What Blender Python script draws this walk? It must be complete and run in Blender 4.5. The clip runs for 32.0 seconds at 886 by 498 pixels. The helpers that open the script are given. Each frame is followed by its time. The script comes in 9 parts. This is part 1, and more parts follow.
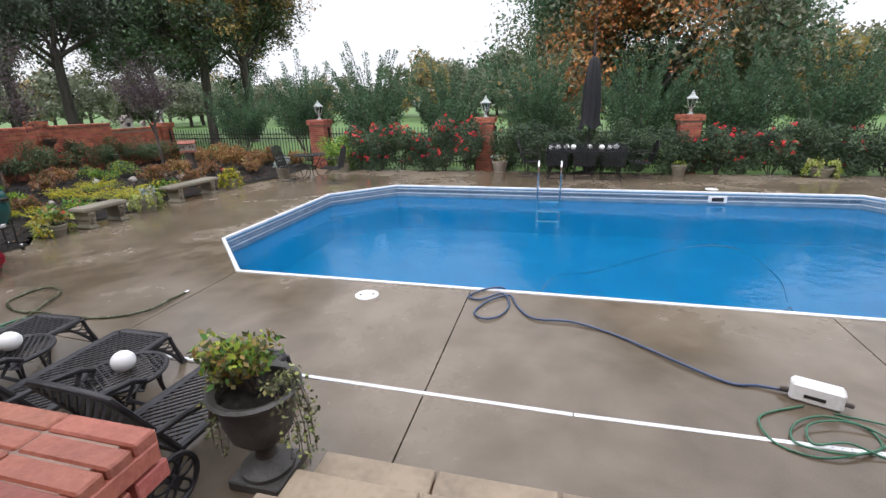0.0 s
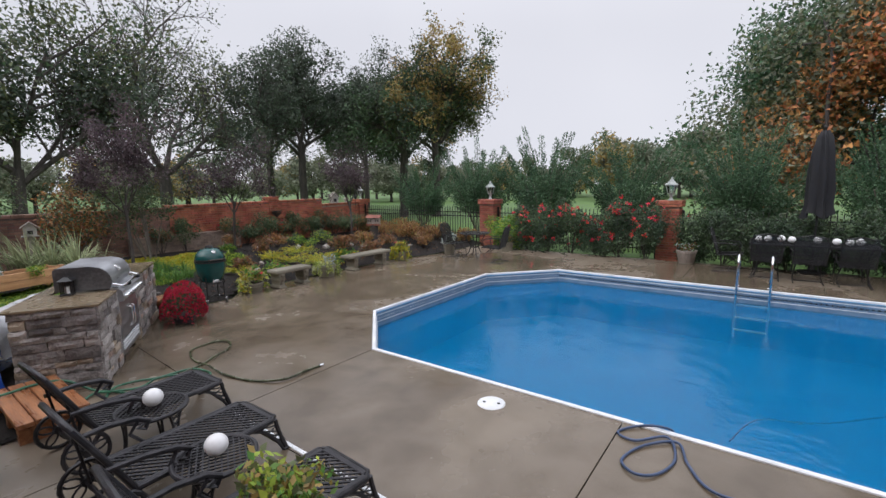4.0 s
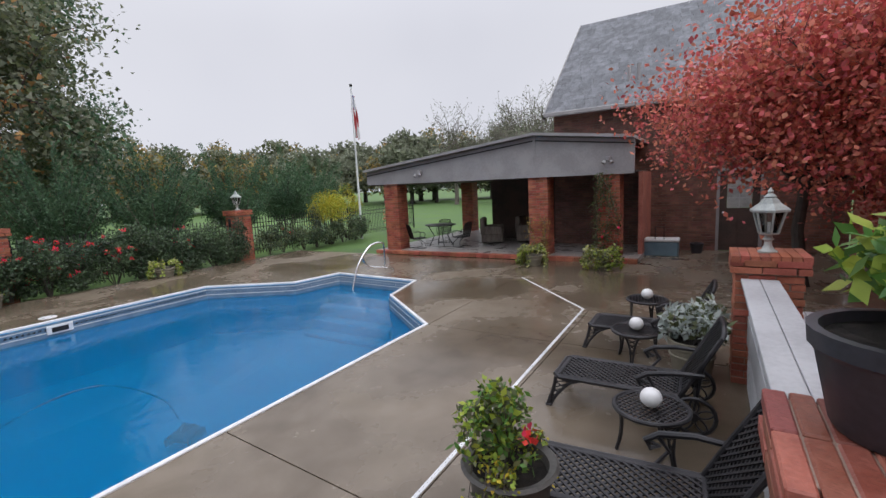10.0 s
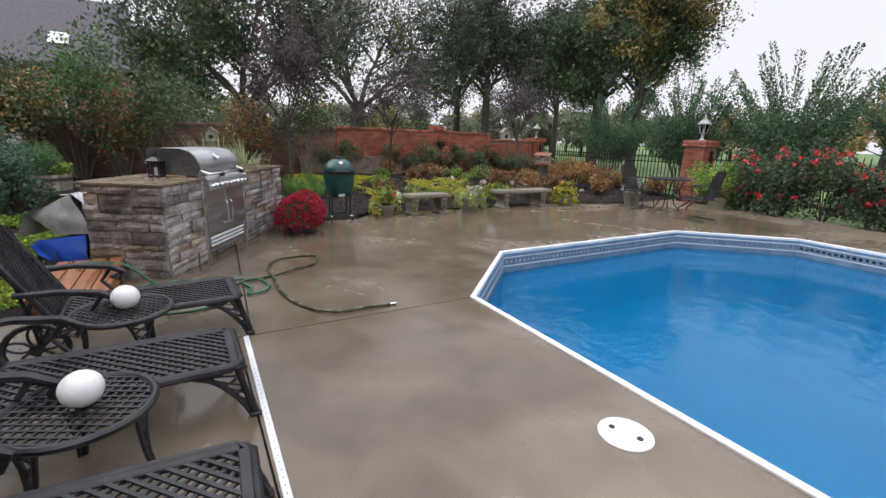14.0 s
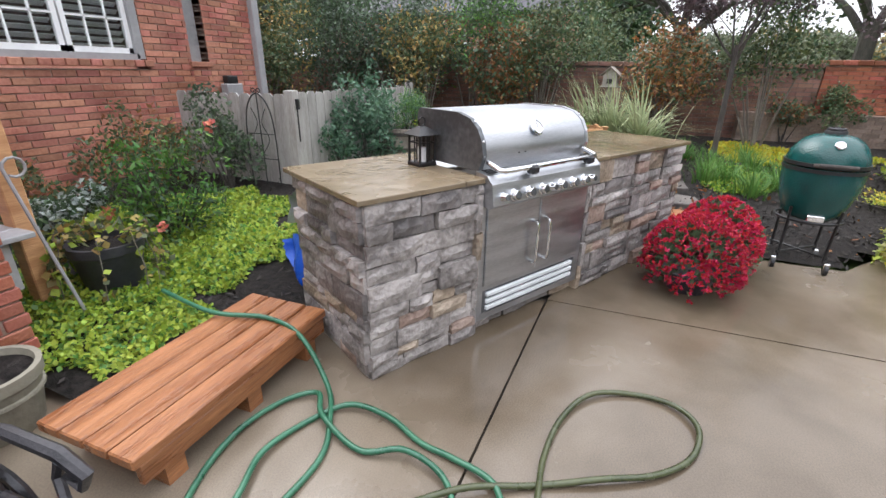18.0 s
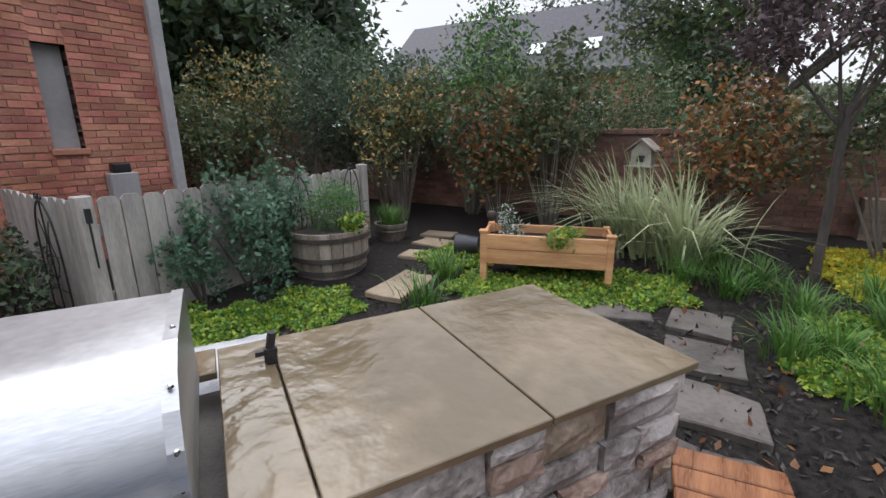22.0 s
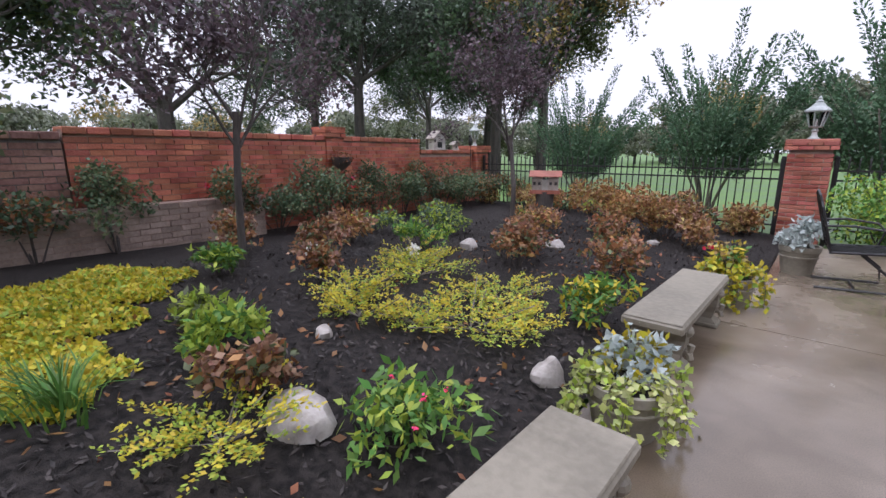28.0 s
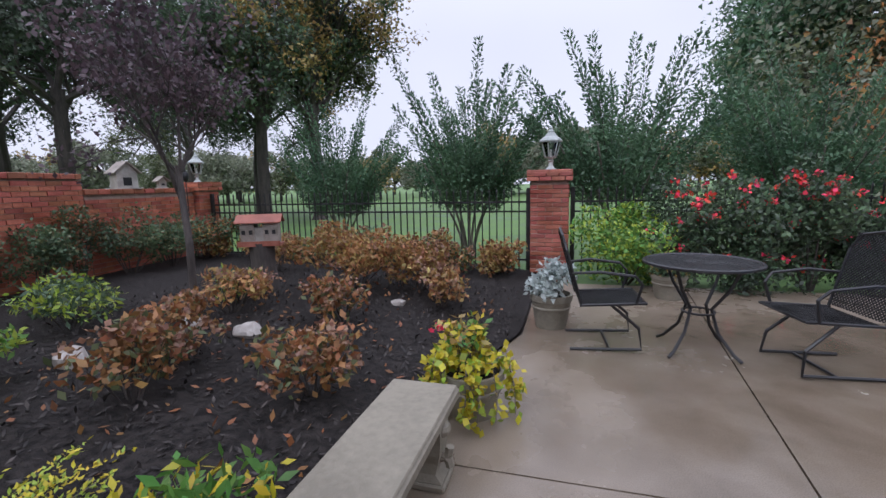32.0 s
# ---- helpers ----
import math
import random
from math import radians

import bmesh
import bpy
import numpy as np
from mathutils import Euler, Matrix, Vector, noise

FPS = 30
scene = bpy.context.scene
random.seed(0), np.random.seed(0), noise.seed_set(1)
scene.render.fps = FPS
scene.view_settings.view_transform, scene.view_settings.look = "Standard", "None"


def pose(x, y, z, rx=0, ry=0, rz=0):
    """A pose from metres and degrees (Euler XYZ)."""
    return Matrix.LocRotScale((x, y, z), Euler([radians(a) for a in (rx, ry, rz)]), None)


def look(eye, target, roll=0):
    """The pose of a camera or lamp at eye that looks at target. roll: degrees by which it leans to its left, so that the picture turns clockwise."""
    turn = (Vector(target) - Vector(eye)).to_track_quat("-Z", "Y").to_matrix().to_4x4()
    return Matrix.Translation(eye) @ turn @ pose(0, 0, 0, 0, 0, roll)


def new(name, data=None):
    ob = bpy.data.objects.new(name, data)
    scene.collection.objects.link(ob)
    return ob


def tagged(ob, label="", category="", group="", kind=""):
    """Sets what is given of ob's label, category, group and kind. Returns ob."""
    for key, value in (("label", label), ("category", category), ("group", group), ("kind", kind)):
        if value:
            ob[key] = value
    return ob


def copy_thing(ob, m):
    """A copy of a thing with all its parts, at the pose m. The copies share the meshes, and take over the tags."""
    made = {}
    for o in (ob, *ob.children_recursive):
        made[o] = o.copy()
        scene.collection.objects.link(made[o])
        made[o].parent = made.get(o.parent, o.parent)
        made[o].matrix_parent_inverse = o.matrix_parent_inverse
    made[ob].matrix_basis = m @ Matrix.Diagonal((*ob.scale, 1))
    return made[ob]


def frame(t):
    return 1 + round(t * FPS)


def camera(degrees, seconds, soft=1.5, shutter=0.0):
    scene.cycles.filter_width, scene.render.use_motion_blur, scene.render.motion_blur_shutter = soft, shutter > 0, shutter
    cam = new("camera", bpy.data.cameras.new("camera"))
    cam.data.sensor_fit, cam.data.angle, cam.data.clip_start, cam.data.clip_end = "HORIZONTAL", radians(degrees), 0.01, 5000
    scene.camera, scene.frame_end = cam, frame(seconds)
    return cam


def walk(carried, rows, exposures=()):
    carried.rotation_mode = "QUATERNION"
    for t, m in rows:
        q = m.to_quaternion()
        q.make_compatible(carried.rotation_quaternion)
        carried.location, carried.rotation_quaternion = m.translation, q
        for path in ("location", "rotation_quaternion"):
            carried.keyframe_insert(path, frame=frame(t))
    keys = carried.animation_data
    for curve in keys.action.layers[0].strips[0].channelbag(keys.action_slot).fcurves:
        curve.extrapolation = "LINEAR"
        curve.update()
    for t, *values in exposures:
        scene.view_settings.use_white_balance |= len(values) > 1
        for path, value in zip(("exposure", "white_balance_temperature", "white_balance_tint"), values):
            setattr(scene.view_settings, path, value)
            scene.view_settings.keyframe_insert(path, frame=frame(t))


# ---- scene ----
cam = camera(90.0, 32.0)
PATH = [
    (0, (0.976, 0.372, 2.054), (0.511, 2.214, 1.426), -1.3),
    (0.5, (0.967, 0.648, 1.988), (0.486, 2.475, 1.333), 0.5),
    (1, (0.927, 0.936, 2.023), (0.347, 2.735, 1.369), 0.5),
    (1.5, (0.999, 1.018, 2.096), (-0.122, 2.55, 1.465), -0.6),
    (2, (1.003, 1.011, 2.156), (-0.286, 2.444, 1.622), -0.3),
    (2.5, (1.035, 1.009, 2.145), (-0.401, 2.343, 1.744), -0.9),
    (4.5, (1.049, 1.17, 2.098), (0.075, 2.895, 1.82), -1.5),
    (5, (1.064, 1.23, 2.087), (0.336, 3.069, 1.791), -1.9),
    (5.5, (1.102, 1.282, 2.074), (0.599, 3.193, 1.768), -1.5),
    (6, (1.137, 1.32, 2.067), (0.856, 3.275, 1.753), -1.6),
    (6.5, (1.181, 1.35, 2.045), (1.174, 3.324, 1.729), -1.4),
    (7, (1.154, 1.376, 1.999), (1.517, 3.316, 1.678), -1.3),
    (7.5, (1.341, 1.462, 1.958), (2.108, 3.278, 1.622), -1.5),
    (8, (1.43, 1.503, 1.976), (2.532, 3.135, 1.626), -1.7),
    (8.5, (1.481, 1.496, 2.004), (2.816, 2.943, 1.649), -2.4),
    (9, (1.565, 1.487, 1.99), (3.077, 2.751, 1.65), -2.1),
    (9.5, (1.603, 1.464, 1.999), (3.256, 2.547, 1.697), -2.3),
    (10, (1.626, 1.457, 2.0), (3.317, 2.489, 1.724), -2.9),
    (10.5, (1.553, 1.417, 2.011), (3.245, 2.451, 1.75), -3.3),
    (11, (1.39, 1.502, 1.955), (2.753, 2.947, 1.723), -3.4),
    (11.5, (1.077, 1.55, 1.886), (1.572, 3.474, 1.657), -4.5),
    (12, (1.052, 1.791, 1.793), (0.92, 3.767, 1.511), -3.3),
    (12.5, (0.872, 2.049, 1.653), (0.28, 3.941, 1.385), -2.2),
    (13, (0.743, 2.251, 1.592), (-0.431, 3.84, 1.282), -2.3),
    (13.5, (0.481, 2.554, 1.474), (-1.005, 3.826, 1.055), -0.7),
    (14, (0.21, 2.837, 1.414), (-1.471, 3.807, 0.93), 1.9),
    (14.5, (-0.06, 3.067, 1.397), (-1.931, 3.385, 0.768), 3.4),
    (15, (-0.48, 3.195, 1.402), (-2.354, 3.178, 0.704), 2.6),
    (15.5, (-0.871, 3.327, 1.396), (-2.702, 3.007, 0.656), -0.4),
    (17.5, (-2.724, 3.537, 1.4), (-4.459, 2.909, 0.628), 0.5),
    (18, (-3.111, 3.543, 1.422), (-4.847, 2.896, 0.67), 1.0),
    (18.5, (-3.443, 3.639, 1.407), (-5.139, 2.869, 0.679), 0.8),
    (19, (-3.73, 3.709, 1.409), (-5.348, 2.792, 0.675), 1.0),
    (19.5, (-4.075, 3.74, 1.376), (-5.683, 2.817, 0.625), 2.0),
    (20, (-4.433, 3.817, 1.343), (-6.015, 2.907, 0.525), 1.9),
    (20.5, (-4.835, 3.913, 1.472), (-6.413, 2.976, 0.676), 1.7),
    (21, (-5.143, 3.962, 1.509), (-6.739, 2.994, 0.79), 1.1),
    (21.5, (-5.459, 3.993, 1.589), (-7.096, 2.985, 1.035), 0.2),
    (22, (-5.734, 4.108, 1.622), (-7.371, 3.086, 1.097), -0.5),
    (22.5, (-5.939, 4.191, 1.633), (-7.574, 3.153, 1.136), -1.5),
    (23, (-6.128, 4.197, 1.609), (-7.849, 3.305, 1.119), -1.1),
    (23.5, (-6.324, 4.227, 1.599), (-8.15, 3.579, 1.102), -1.8),
    (24, (-6.424, 4.344, 1.515), (-8.34, 4.066, 1.014), -1.3),
    (24.5, (-6.483, 4.424, 1.471), (-8.415, 4.448, 0.957), -0.6),
    (25, (-6.519, 4.627, 1.469), (-8.412, 5.019, 0.957), -1.5),
    (25.5, (-6.488, 4.811, 1.422), (-8.32, 5.462, 0.952), 1.0),
    (26, (-6.464, 4.987, 1.42), (-8.251, 5.766, 0.974), 0.6),
    (26.5, (-6.548, 5.157, 1.435), (-8.166, 6.245, 0.989), -0.0),
    (28.5, (-6.725, 5.844, 1.39), (-7.927, 7.383, 0.958), -0.1),
    (29, (-6.716, 6.065, 1.39), (-7.779, 7.702, 0.953), 0.1),
    (29.5, (-6.746, 6.388, 1.422), (-7.663, 8.121, 1.024), 0.6),
    (30, (-6.759, 6.657, 1.415), (-7.635, 8.42, 1.065), 0.2),
    (30.5, (-6.728, 6.934, 1.448), (-7.611, 8.7, 1.128), -0.0),
    (31, (-6.755, 7.213, 1.43), (-7.639, 8.981, 1.122), -0.7),
    (31.5, (-6.779, 7.558, 1.445), (-7.525, 9.391, 1.155), -0.9),
    (32, (-6.73, 7.874, 1.395), (-7.282, 9.775, 1.108), -1.3),
]
walk(cam, [(t, look(eye, target, roll)) for t, eye, target, roll in PATH],
     [(0.0, 0.35, 6400, 10), (1.0, 0.36, 6400, 10), (2.5, 0.18, 6350, 11), (4.5, -0.18, 6350, 11), (6.0, -0.36, 6350, 11), (9.0, -0.22, 6350, 11), (11.5, -0.16, 6350, 11), (12.5, -0.25, 6350, 11),
      (13.5, -0.08, 6400, 11), (14.5, 0.5, 6500, 11), (15.5, 0.88, 6450, 10), (18.2, 0.92, 6350, 9), (20.0, 1.0, 6250, 11), (21.5, 0.36, 6300, 10), (22.5, 0.24, 6300, 10), (24.0, 0.65, 6200, 16),
      (26.0, 0.92, 6150, 22), (28.5, 0.18, 5900, 18), (30.0, 0.0, 5800, 17), (31.0, 0.1, 5800, 17), (32.0, 0.05, 5800, 17)])


# ---- light: an overcast, rainy afternoon ----
def overcast():
    w = bpy.data.worlds.new("overcast_sky")
    w.use_nodes = True
    scene.world = w
    nt = w.node_tree
    nt.nodes.clear()
    out = nt.nodes.new("ShaderNodeOutputWorld")
    bg = nt.nodes.new("ShaderNodeBackground")
    sky = nt.nodes.new("ShaderNodeTexSky")
    sky.sky_type = "NISHITA"
    sky.sun_disc = False
    sky.sun_elevation = radians(48)
    sky.sun_rotation = radians(200)
    grey = nt.nodes.new("ShaderNodeHueSaturation")
    grey.inputs["Saturation"].default_value = 0.18
    noise_t = nt.nodes.new("ShaderNodeTexNoise")
    noise_t.inputs["Scale"].default_value = 1.6
    noise_t.inputs["Detail"].default_value = 3
    ramp = nt.nodes.new("ShaderNodeValToRGB")
    ramp.color_ramp.elements[0].position, ramp.color_ramp.elements[0].color = 0.3, (7.3, 7.35, 8.0, 1)
    ramp.color_ramp.elements[1].position, ramp.color_ramp.elements[1].color = 0.75, (8.4, 8.4, 8.9, 1)
    mix = nt.nodes.new("ShaderNodeMix")
    mix.data_type = "RGBA"
    mix.inputs[0].default_value = 0.85
    nt.links.new(sky.outputs[0], grey.inputs["Color"])
    nt.links.new(grey.outputs[0], mix.inputs[6])
    nt.links.new(noise_t.outputs["Fac"], ramp.inputs[0])
    nt.links.new(ramp.outputs[0], mix.inputs[7])
    # an overcast dome is about three times as bright overhead as at the horizon
    way = nt.nodes.new("ShaderNodeTexCoord")
    sep = nt.nodes.new("ShaderNodeSeparateXYZ")
    rise = nt.nodes.new("ShaderNodeMapRange")
    rise.interpolation_type = "SMOOTHSTEP"
    rise.inputs["From Min"].default_value, rise.inputs["From Max"].default_value = 0.28, 0.95
    rise.inputs["To Min"].default_value, rise.inputs["To Max"].default_value = 1.0, 2.5
    dome = nt.nodes.new("ShaderNodeVectorMath")
    dome.operation = "SCALE"
    nt.links.new(way.outputs["Generated"], sep.inputs[0])
    nt.links.new(sep.outputs["Z"], rise.inputs["Value"])
    nt.links.new(mix.outputs[2], dome.inputs[0])
    nt.links.new(rise.outputs[0], dome.inputs["Scale"])
    nt.links.new(dome.outputs[0], bg.inputs["Color"])
    bg.inputs["Strength"].default_value = 0.11
    nt.links.new(bg.outputs[0], out.inputs[0])
    sun = bpy.data.lights.new("sun", "SUN")
    sun.energy, sun.angle, sun.color = 1.0, radians(40), (1.0, 0.98, 0.95)
    so = new("sun", sun)
    so.matrix_world = look((-10, -20, 30), (0, 5, 0))


overcast()


# ---- materials ----
def nodes_of(name):
    m = bpy.data.materials.new(name)
    m.use_nodes = True
    nt = m.node_tree
    return m, nt, nt.nodes["Principled BSDF"]


def surf(name, c1, c2, scale=4.0, rough=(0.5, 0.8), bump=0.15, fine=12.0, metal=0.0, rand=0.0, island=0.0,
         hue=0.0, mid=(0.35, 0.65), spec=0.5, trans=0.0, local=False, stretch=(1, 1, 1), coat=0.0):
    """Two colours mixed by noise at two scales, with roughness and relief; rand / island: spread of brightness by object / island."""
    m, nt, b = nodes_of(name)
    N, L = nt.nodes, nt.links
    if local:
        vec = N.new("ShaderNodeTexCoord").outputs["Object"]
    else:
        vec = N.new("ShaderNodeNewGeometry").outputs["Position"]
    if stretch != (1, 1, 1):
        mp = N.new("ShaderNodeMapping")
        mp.inputs["Scale"].default_value = stretch
        L.new(vec, mp.inputs["Vector"])
        vec = mp.outputs[0]
    big = N.new("ShaderNodeTexNoise")
    big.inputs["Scale"].default_value, big.inputs["Detail"].default_value = scale, 4
    small = N.new("ShaderNodeTexNoise")
    small.inputs["Scale"].default_value, small.inputs["Detail"].default_value = scale * fine, 3
    L.new(vec, big.inputs["Vector"])
    L.new(vec, small.inputs["Vector"])
    add = N.new("ShaderNodeMath")
    add.operation = "MULTIPLY_ADD"
    add.inputs[1].default_value = 0.45
    sub = N.new("ShaderNodeMath")
    sub.operation = "MULTIPLY_ADD"
    sub.inputs[1].default_value, sub.inputs[2].default_value = 1.0, -0.22
    L.new(big.outputs["Fac"], sub.inputs[0])
    L.new(small.outputs["Fac"], add.inputs[0])
    L.new(sub.outputs[0], add.inputs[2])
    ramp = N.new("ShaderNodeValToRGB")
    ramp.color_ramp.elements[0].position, ramp.color_ramp.elements[0].color = mid[0], (*c1, 1)
    ramp.color_ramp.elements[1].position, ramp.color_ramp.elements[1].color = mid[1], (*c2, 1)
    L.new(add.outputs[0], ramp.inputs[0])
    col = ramp.outputs[0]
    if rand or island:
        src = N.new("ShaderNodeObjectInfo").outputs["Random"] if rand else N.new("ShaderNodeNewGeometry").outputs["Random Per Island"]
        amt = rand or island
        hs = N.new("ShaderNodeHueSaturation")
        mr = N.new("ShaderNodeMapRange")
        mr.inputs["To Min"].default_value, mr.inputs["To Max"].default_value = 1 - amt, 1 + amt
        L.new(src, mr.inputs["Value"])
        L.new(mr.outputs[0], hs.inputs["Value"])
        if hue:
            wn = N.new("ShaderNodeTexWhiteNoise")
            wn.noise_dimensions = "1D"
            L.new(src, wn.inputs["W"])
            mh = N.new("ShaderNodeMapRange")
            mh.inputs["To Min"].default_value, mh.inputs["To Max"].default_value = 0.5 - hue, 0.5 + hue
            L.new(wn.outputs["Value"], mh.inputs["Value"])
            L.new(mh.outputs[0], hs.inputs["Hue"])
        L.new(col, hs.inputs["Color"])
        col = hs.outputs[0]
    L.new(col, b.inputs["Base Color"])
    rr = N.new("ShaderNodeMapRange")
    rr.inputs["From Min"].default_value, rr.inputs["From Max"].default_value = 0.3, 0.7
    rr.inputs["To Min"].default_value, rr.inputs["To Max"].default_value = rough
    L.new(big.outputs["Fac"], rr.inputs["Value"])
    L.new(rr.outputs[0], b.inputs["Roughness"])
    b.inputs["Metallic"].default_value = metal
    b.inputs["Specular IOR Level"].default_value = spec
    b.inputs["Coat Weight"].default_value = coat
    if trans:
        b.inputs["Subsurface Weight"].default_value = 0.0
        tr = N.new("ShaderNodeBsdfTranslucent")
        mx = N.new("ShaderNodeMixShader")
        mx.inputs[0].default_value = trans
        L.new(col, tr.inputs["Color"])
        L.new(b.outputs[0], mx.inputs[1])
        L.new(tr.outputs[0], mx.inputs[2])
        L.new(mx.outputs[0], N["Material Output"].inputs["Surface"])
    if bump:
        bp = N.new("ShaderNodeBump")
        bp.inputs["Strength"].default_value, bp.inputs["Distance"].default_value = bump, 0.02
        L.new(add.outputs[0], bp.inputs["Height"])
        L.new(bp.outputs[0], b.inputs["Normal"])
    return m


def leaf(name, c1, c2, island=0.3, hue=0.02, rough=0.45, trans=0.3, scale=1.2):
    return surf(name, c1, c2, scale=scale, rough=(rough, rough + 0.15), bump=0, island=island, hue=hue, trans=trans, spec=0.4)


def wet_concrete():
    """Broom-finished slab, darkened and glossy where water stands."""
    m, nt, b = nodes_of("wet_concrete")
    N, L = nt.nodes, nt.links
    vec = N.new("ShaderNodeNewGeometry").outputs["Position"]

    def noise_node(s, d=4, dist=0.0):
        n = N.new("ShaderNodeTexNoise")
        n.inputs["Scale"].default_value, n.inputs["Detail"].default_value = s, d
        n.inputs["Distortion"].default_value = dist
        L.new(vec, n.inputs["Vector"])
        return n.outputs["Fac"]
    wet, stain, grit, patch = noise_node(0.45, 5, 0.6), noise_node(2.3, 5, 0.3), noise_node(150, 2), noise_node(7, 4)
    # water that has run off the counter stays in front of the grill
    far = N.new("ShaderNodeVectorMath")
    far.operation = "DISTANCE"
    far.inputs[1].default_value = (-5.75, 3.5, 0.0)
    L.new(vec, far.inputs[0])
    pool_of = N.new("ShaderNodeMapRange")
    pool_of.interpolation_type = "SMOOTHSTEP"
    pool_of.inputs["From Min"].default_value, pool_of.inputs["From Max"].default_value = 0.5, 2.1
    pool_of.inputs["To Min"].default_value, pool_of.inputs["To Max"].default_value = -0.16, 0.0
    L.new(far.outputs["Value"], pool_of.inputs["Value"])
    soak = N.new("ShaderNodeMath")
    soak.operation = "ADD"
    L.new(wet, soak.inputs[0])
    L.new(pool_of.outputs[0], soak.inputs[1])
    wet = soak.outputs[0]
    base = N.new("ShaderNodeValToRGB")
    base.color_ramp.elements[0].position, base.color_ramp.elements[0].color = 0.40, (0.116, 0.091, 0.065, 1)
    base.color_ramp.elements[1].position, base.color_ramp.elements[1].color = 0.64, (0.212, 0.175, 0.134, 1)
    L.new(wet, base.inputs[0])
    st = N.new("ShaderNodeValToRGB")
    st.color_ramp.elements[0].position, st.color_ramp.elements[0].color = 0.36, (0.80, 0.765, 0.70, 1)
    st.color_ramp.elements[1].position, st.color_ramp.elements[1].color = 0.6, (1.08, 1.07, 1.05, 1)
    L.new(stain, st.inputs[0])
    mul = N.new("ShaderNodeMix")
    mul.data_type, mul.blend_type = "RGBA", "MULTIPLY"
    mul.inputs[0].default_value = 0.9
    L.new(base.outputs[0], mul.inputs[6])
    L.new(st.outputs[0], mul.inputs[7])
    gr = N.new("ShaderNodeValToRGB")
    gr.color_ramp.elements[0].position, gr.color_ramp.elements[0].color = 0.32, (0.80, 0.80, 0.80, 1)
    gr.color_ramp.elements[1].position, gr.color_ramp.elements[1].color = 0.62, (1.12, 1.12, 1.12, 1)
    L.new(grit, gr.inputs[0])
    mul2 = N.new("ShaderNodeMix")
    mul2.data_type, mul2.blend_type = "RGBA", "MULTIPLY"
    mul2.inputs[0].default_value = 0.8
    L.new(mul.outputs[2], mul2.inputs[6])
    L.new(gr.outputs[0], mul2.inputs[7])
    L.new(mul2.outputs[2], b.inputs["Base Color"])
    rr = N.new("ShaderNodeMapRange")
    rr.inputs["From Min"].default_value, rr.inputs["From Max"].default_value = 0.43, 0.66
    rr.inputs["To Min"].default_value, rr.inputs["To Max"].default_value = 0.09, 0.36
    L.new(wet, rr.inputs["Value"])
    ra = N.new("ShaderNodeMath")
    ra.operation = "MULTIPLY_ADD"
    ra.inputs[1].default_value, ra.inputs[2].default_value = 0.25, -0.08
    L.new(patch, ra.inputs[0])
    rs = N.new("ShaderNodeMath")
    rs.operation = "ADD"
    L.new(rr.outputs[0], rs.inputs[0])
    L.new(ra.outputs[0], rs.inputs[1])
    L.new(rs.outputs[0], b.inputs["Roughness"])
    bp = N.new("ShaderNodeBump")
    bp.inputs["Strength"].default_value, bp.inputs["Distance"].default_value = 0.10, 0.002
    L.new(grit, bp.inputs["Height"])
    bq = N.new("ShaderNodeBump")
    bq.inputs["Strength"].default_value, bq.inputs["Distance"].default_value = 0.12, 0.02
    L.new(patch, bq.inputs["Height"])
    L.new(bp.outputs[0], bq.inputs["Normal"])
    L.new(bq.outputs[0], b.inputs["Normal"])
    return m


def pool_water():
    """Clear water with small ripples: gloss by Fresnel over a faintly tinted clear body."""
    m, nt, b = nodes_of("pool_water")
    N, L = nt.nodes, nt.links
    N.remove(b)
    vec = N.new("ShaderNodeNewGeometry").outputs["Position"]
    n1 = N.new("ShaderNodeTexNoise")
    n1.inputs["Scale"].default_value, n1.inputs["Detail"].default_value = 2.2, 3
    n2 = N.new("ShaderNodeTexNoise")
    n2.inputs["Scale"].default_value, n2.inputs["Detail"].default_value = 11, 2
    ad = N.new("ShaderNodeMath")
    ad.operation = "MULTIPLY_ADD"
    ad.inputs[1].default_value = 0.3
    for n in (n1, n2):
        L.new(vec, n.inputs["Vector"])
    L.new(n2.outputs["Fac"], ad.inputs[0])
    L.new(n1.outputs["Fac"], ad.inputs[2])
    bp = N.new("ShaderNodeBump")
    bp.inputs["Strength"].default_value, bp.inputs["Distance"].default_value = 0.5, 0.028
    L.new(ad.outputs[0], bp.inputs["Height"])
    gl = N.new("ShaderNodeBsdfGlossy")
    gl.inputs["Roughness"].default_value = 0.06
    L.new(bp.outputs[0], gl.inputs["Normal"])
    tr = N.new("ShaderNodeBsdfTransparent")
    tr.inputs["Color"].default_value = (0.80, 0.95, 0.99, 1)
    fr = N.new("ShaderNodeFresnel")
    fr.inputs["IOR"].default_value = 1.33
    L.new(bp.outputs[0], fr.inputs["Normal"])
    # fine suspended matter clouds the depth
    df = N.new("ShaderNodeBsdfDiffuse")
    df.inputs["Color"].default_value = (0.001, 0.165, 0.36, 1)
    body = N.new("ShaderNodeMixShader")
    body.inputs[0].default_value = 0.5
    L.new(tr.outputs[0], body.inputs[1])
    L.new(df.outputs[0], body.inputs[2])
    mx = N.new("ShaderNodeMixShader")
    L.new(fr.outputs[0], mx.inputs[0])
    L.new(body.outputs[0], mx.inputs[1])
    L.new(gl.outputs[0], mx.inputs[2])
    L.new(mx.outputs[0], N["Material Output"].inputs["Surface"])
    return m


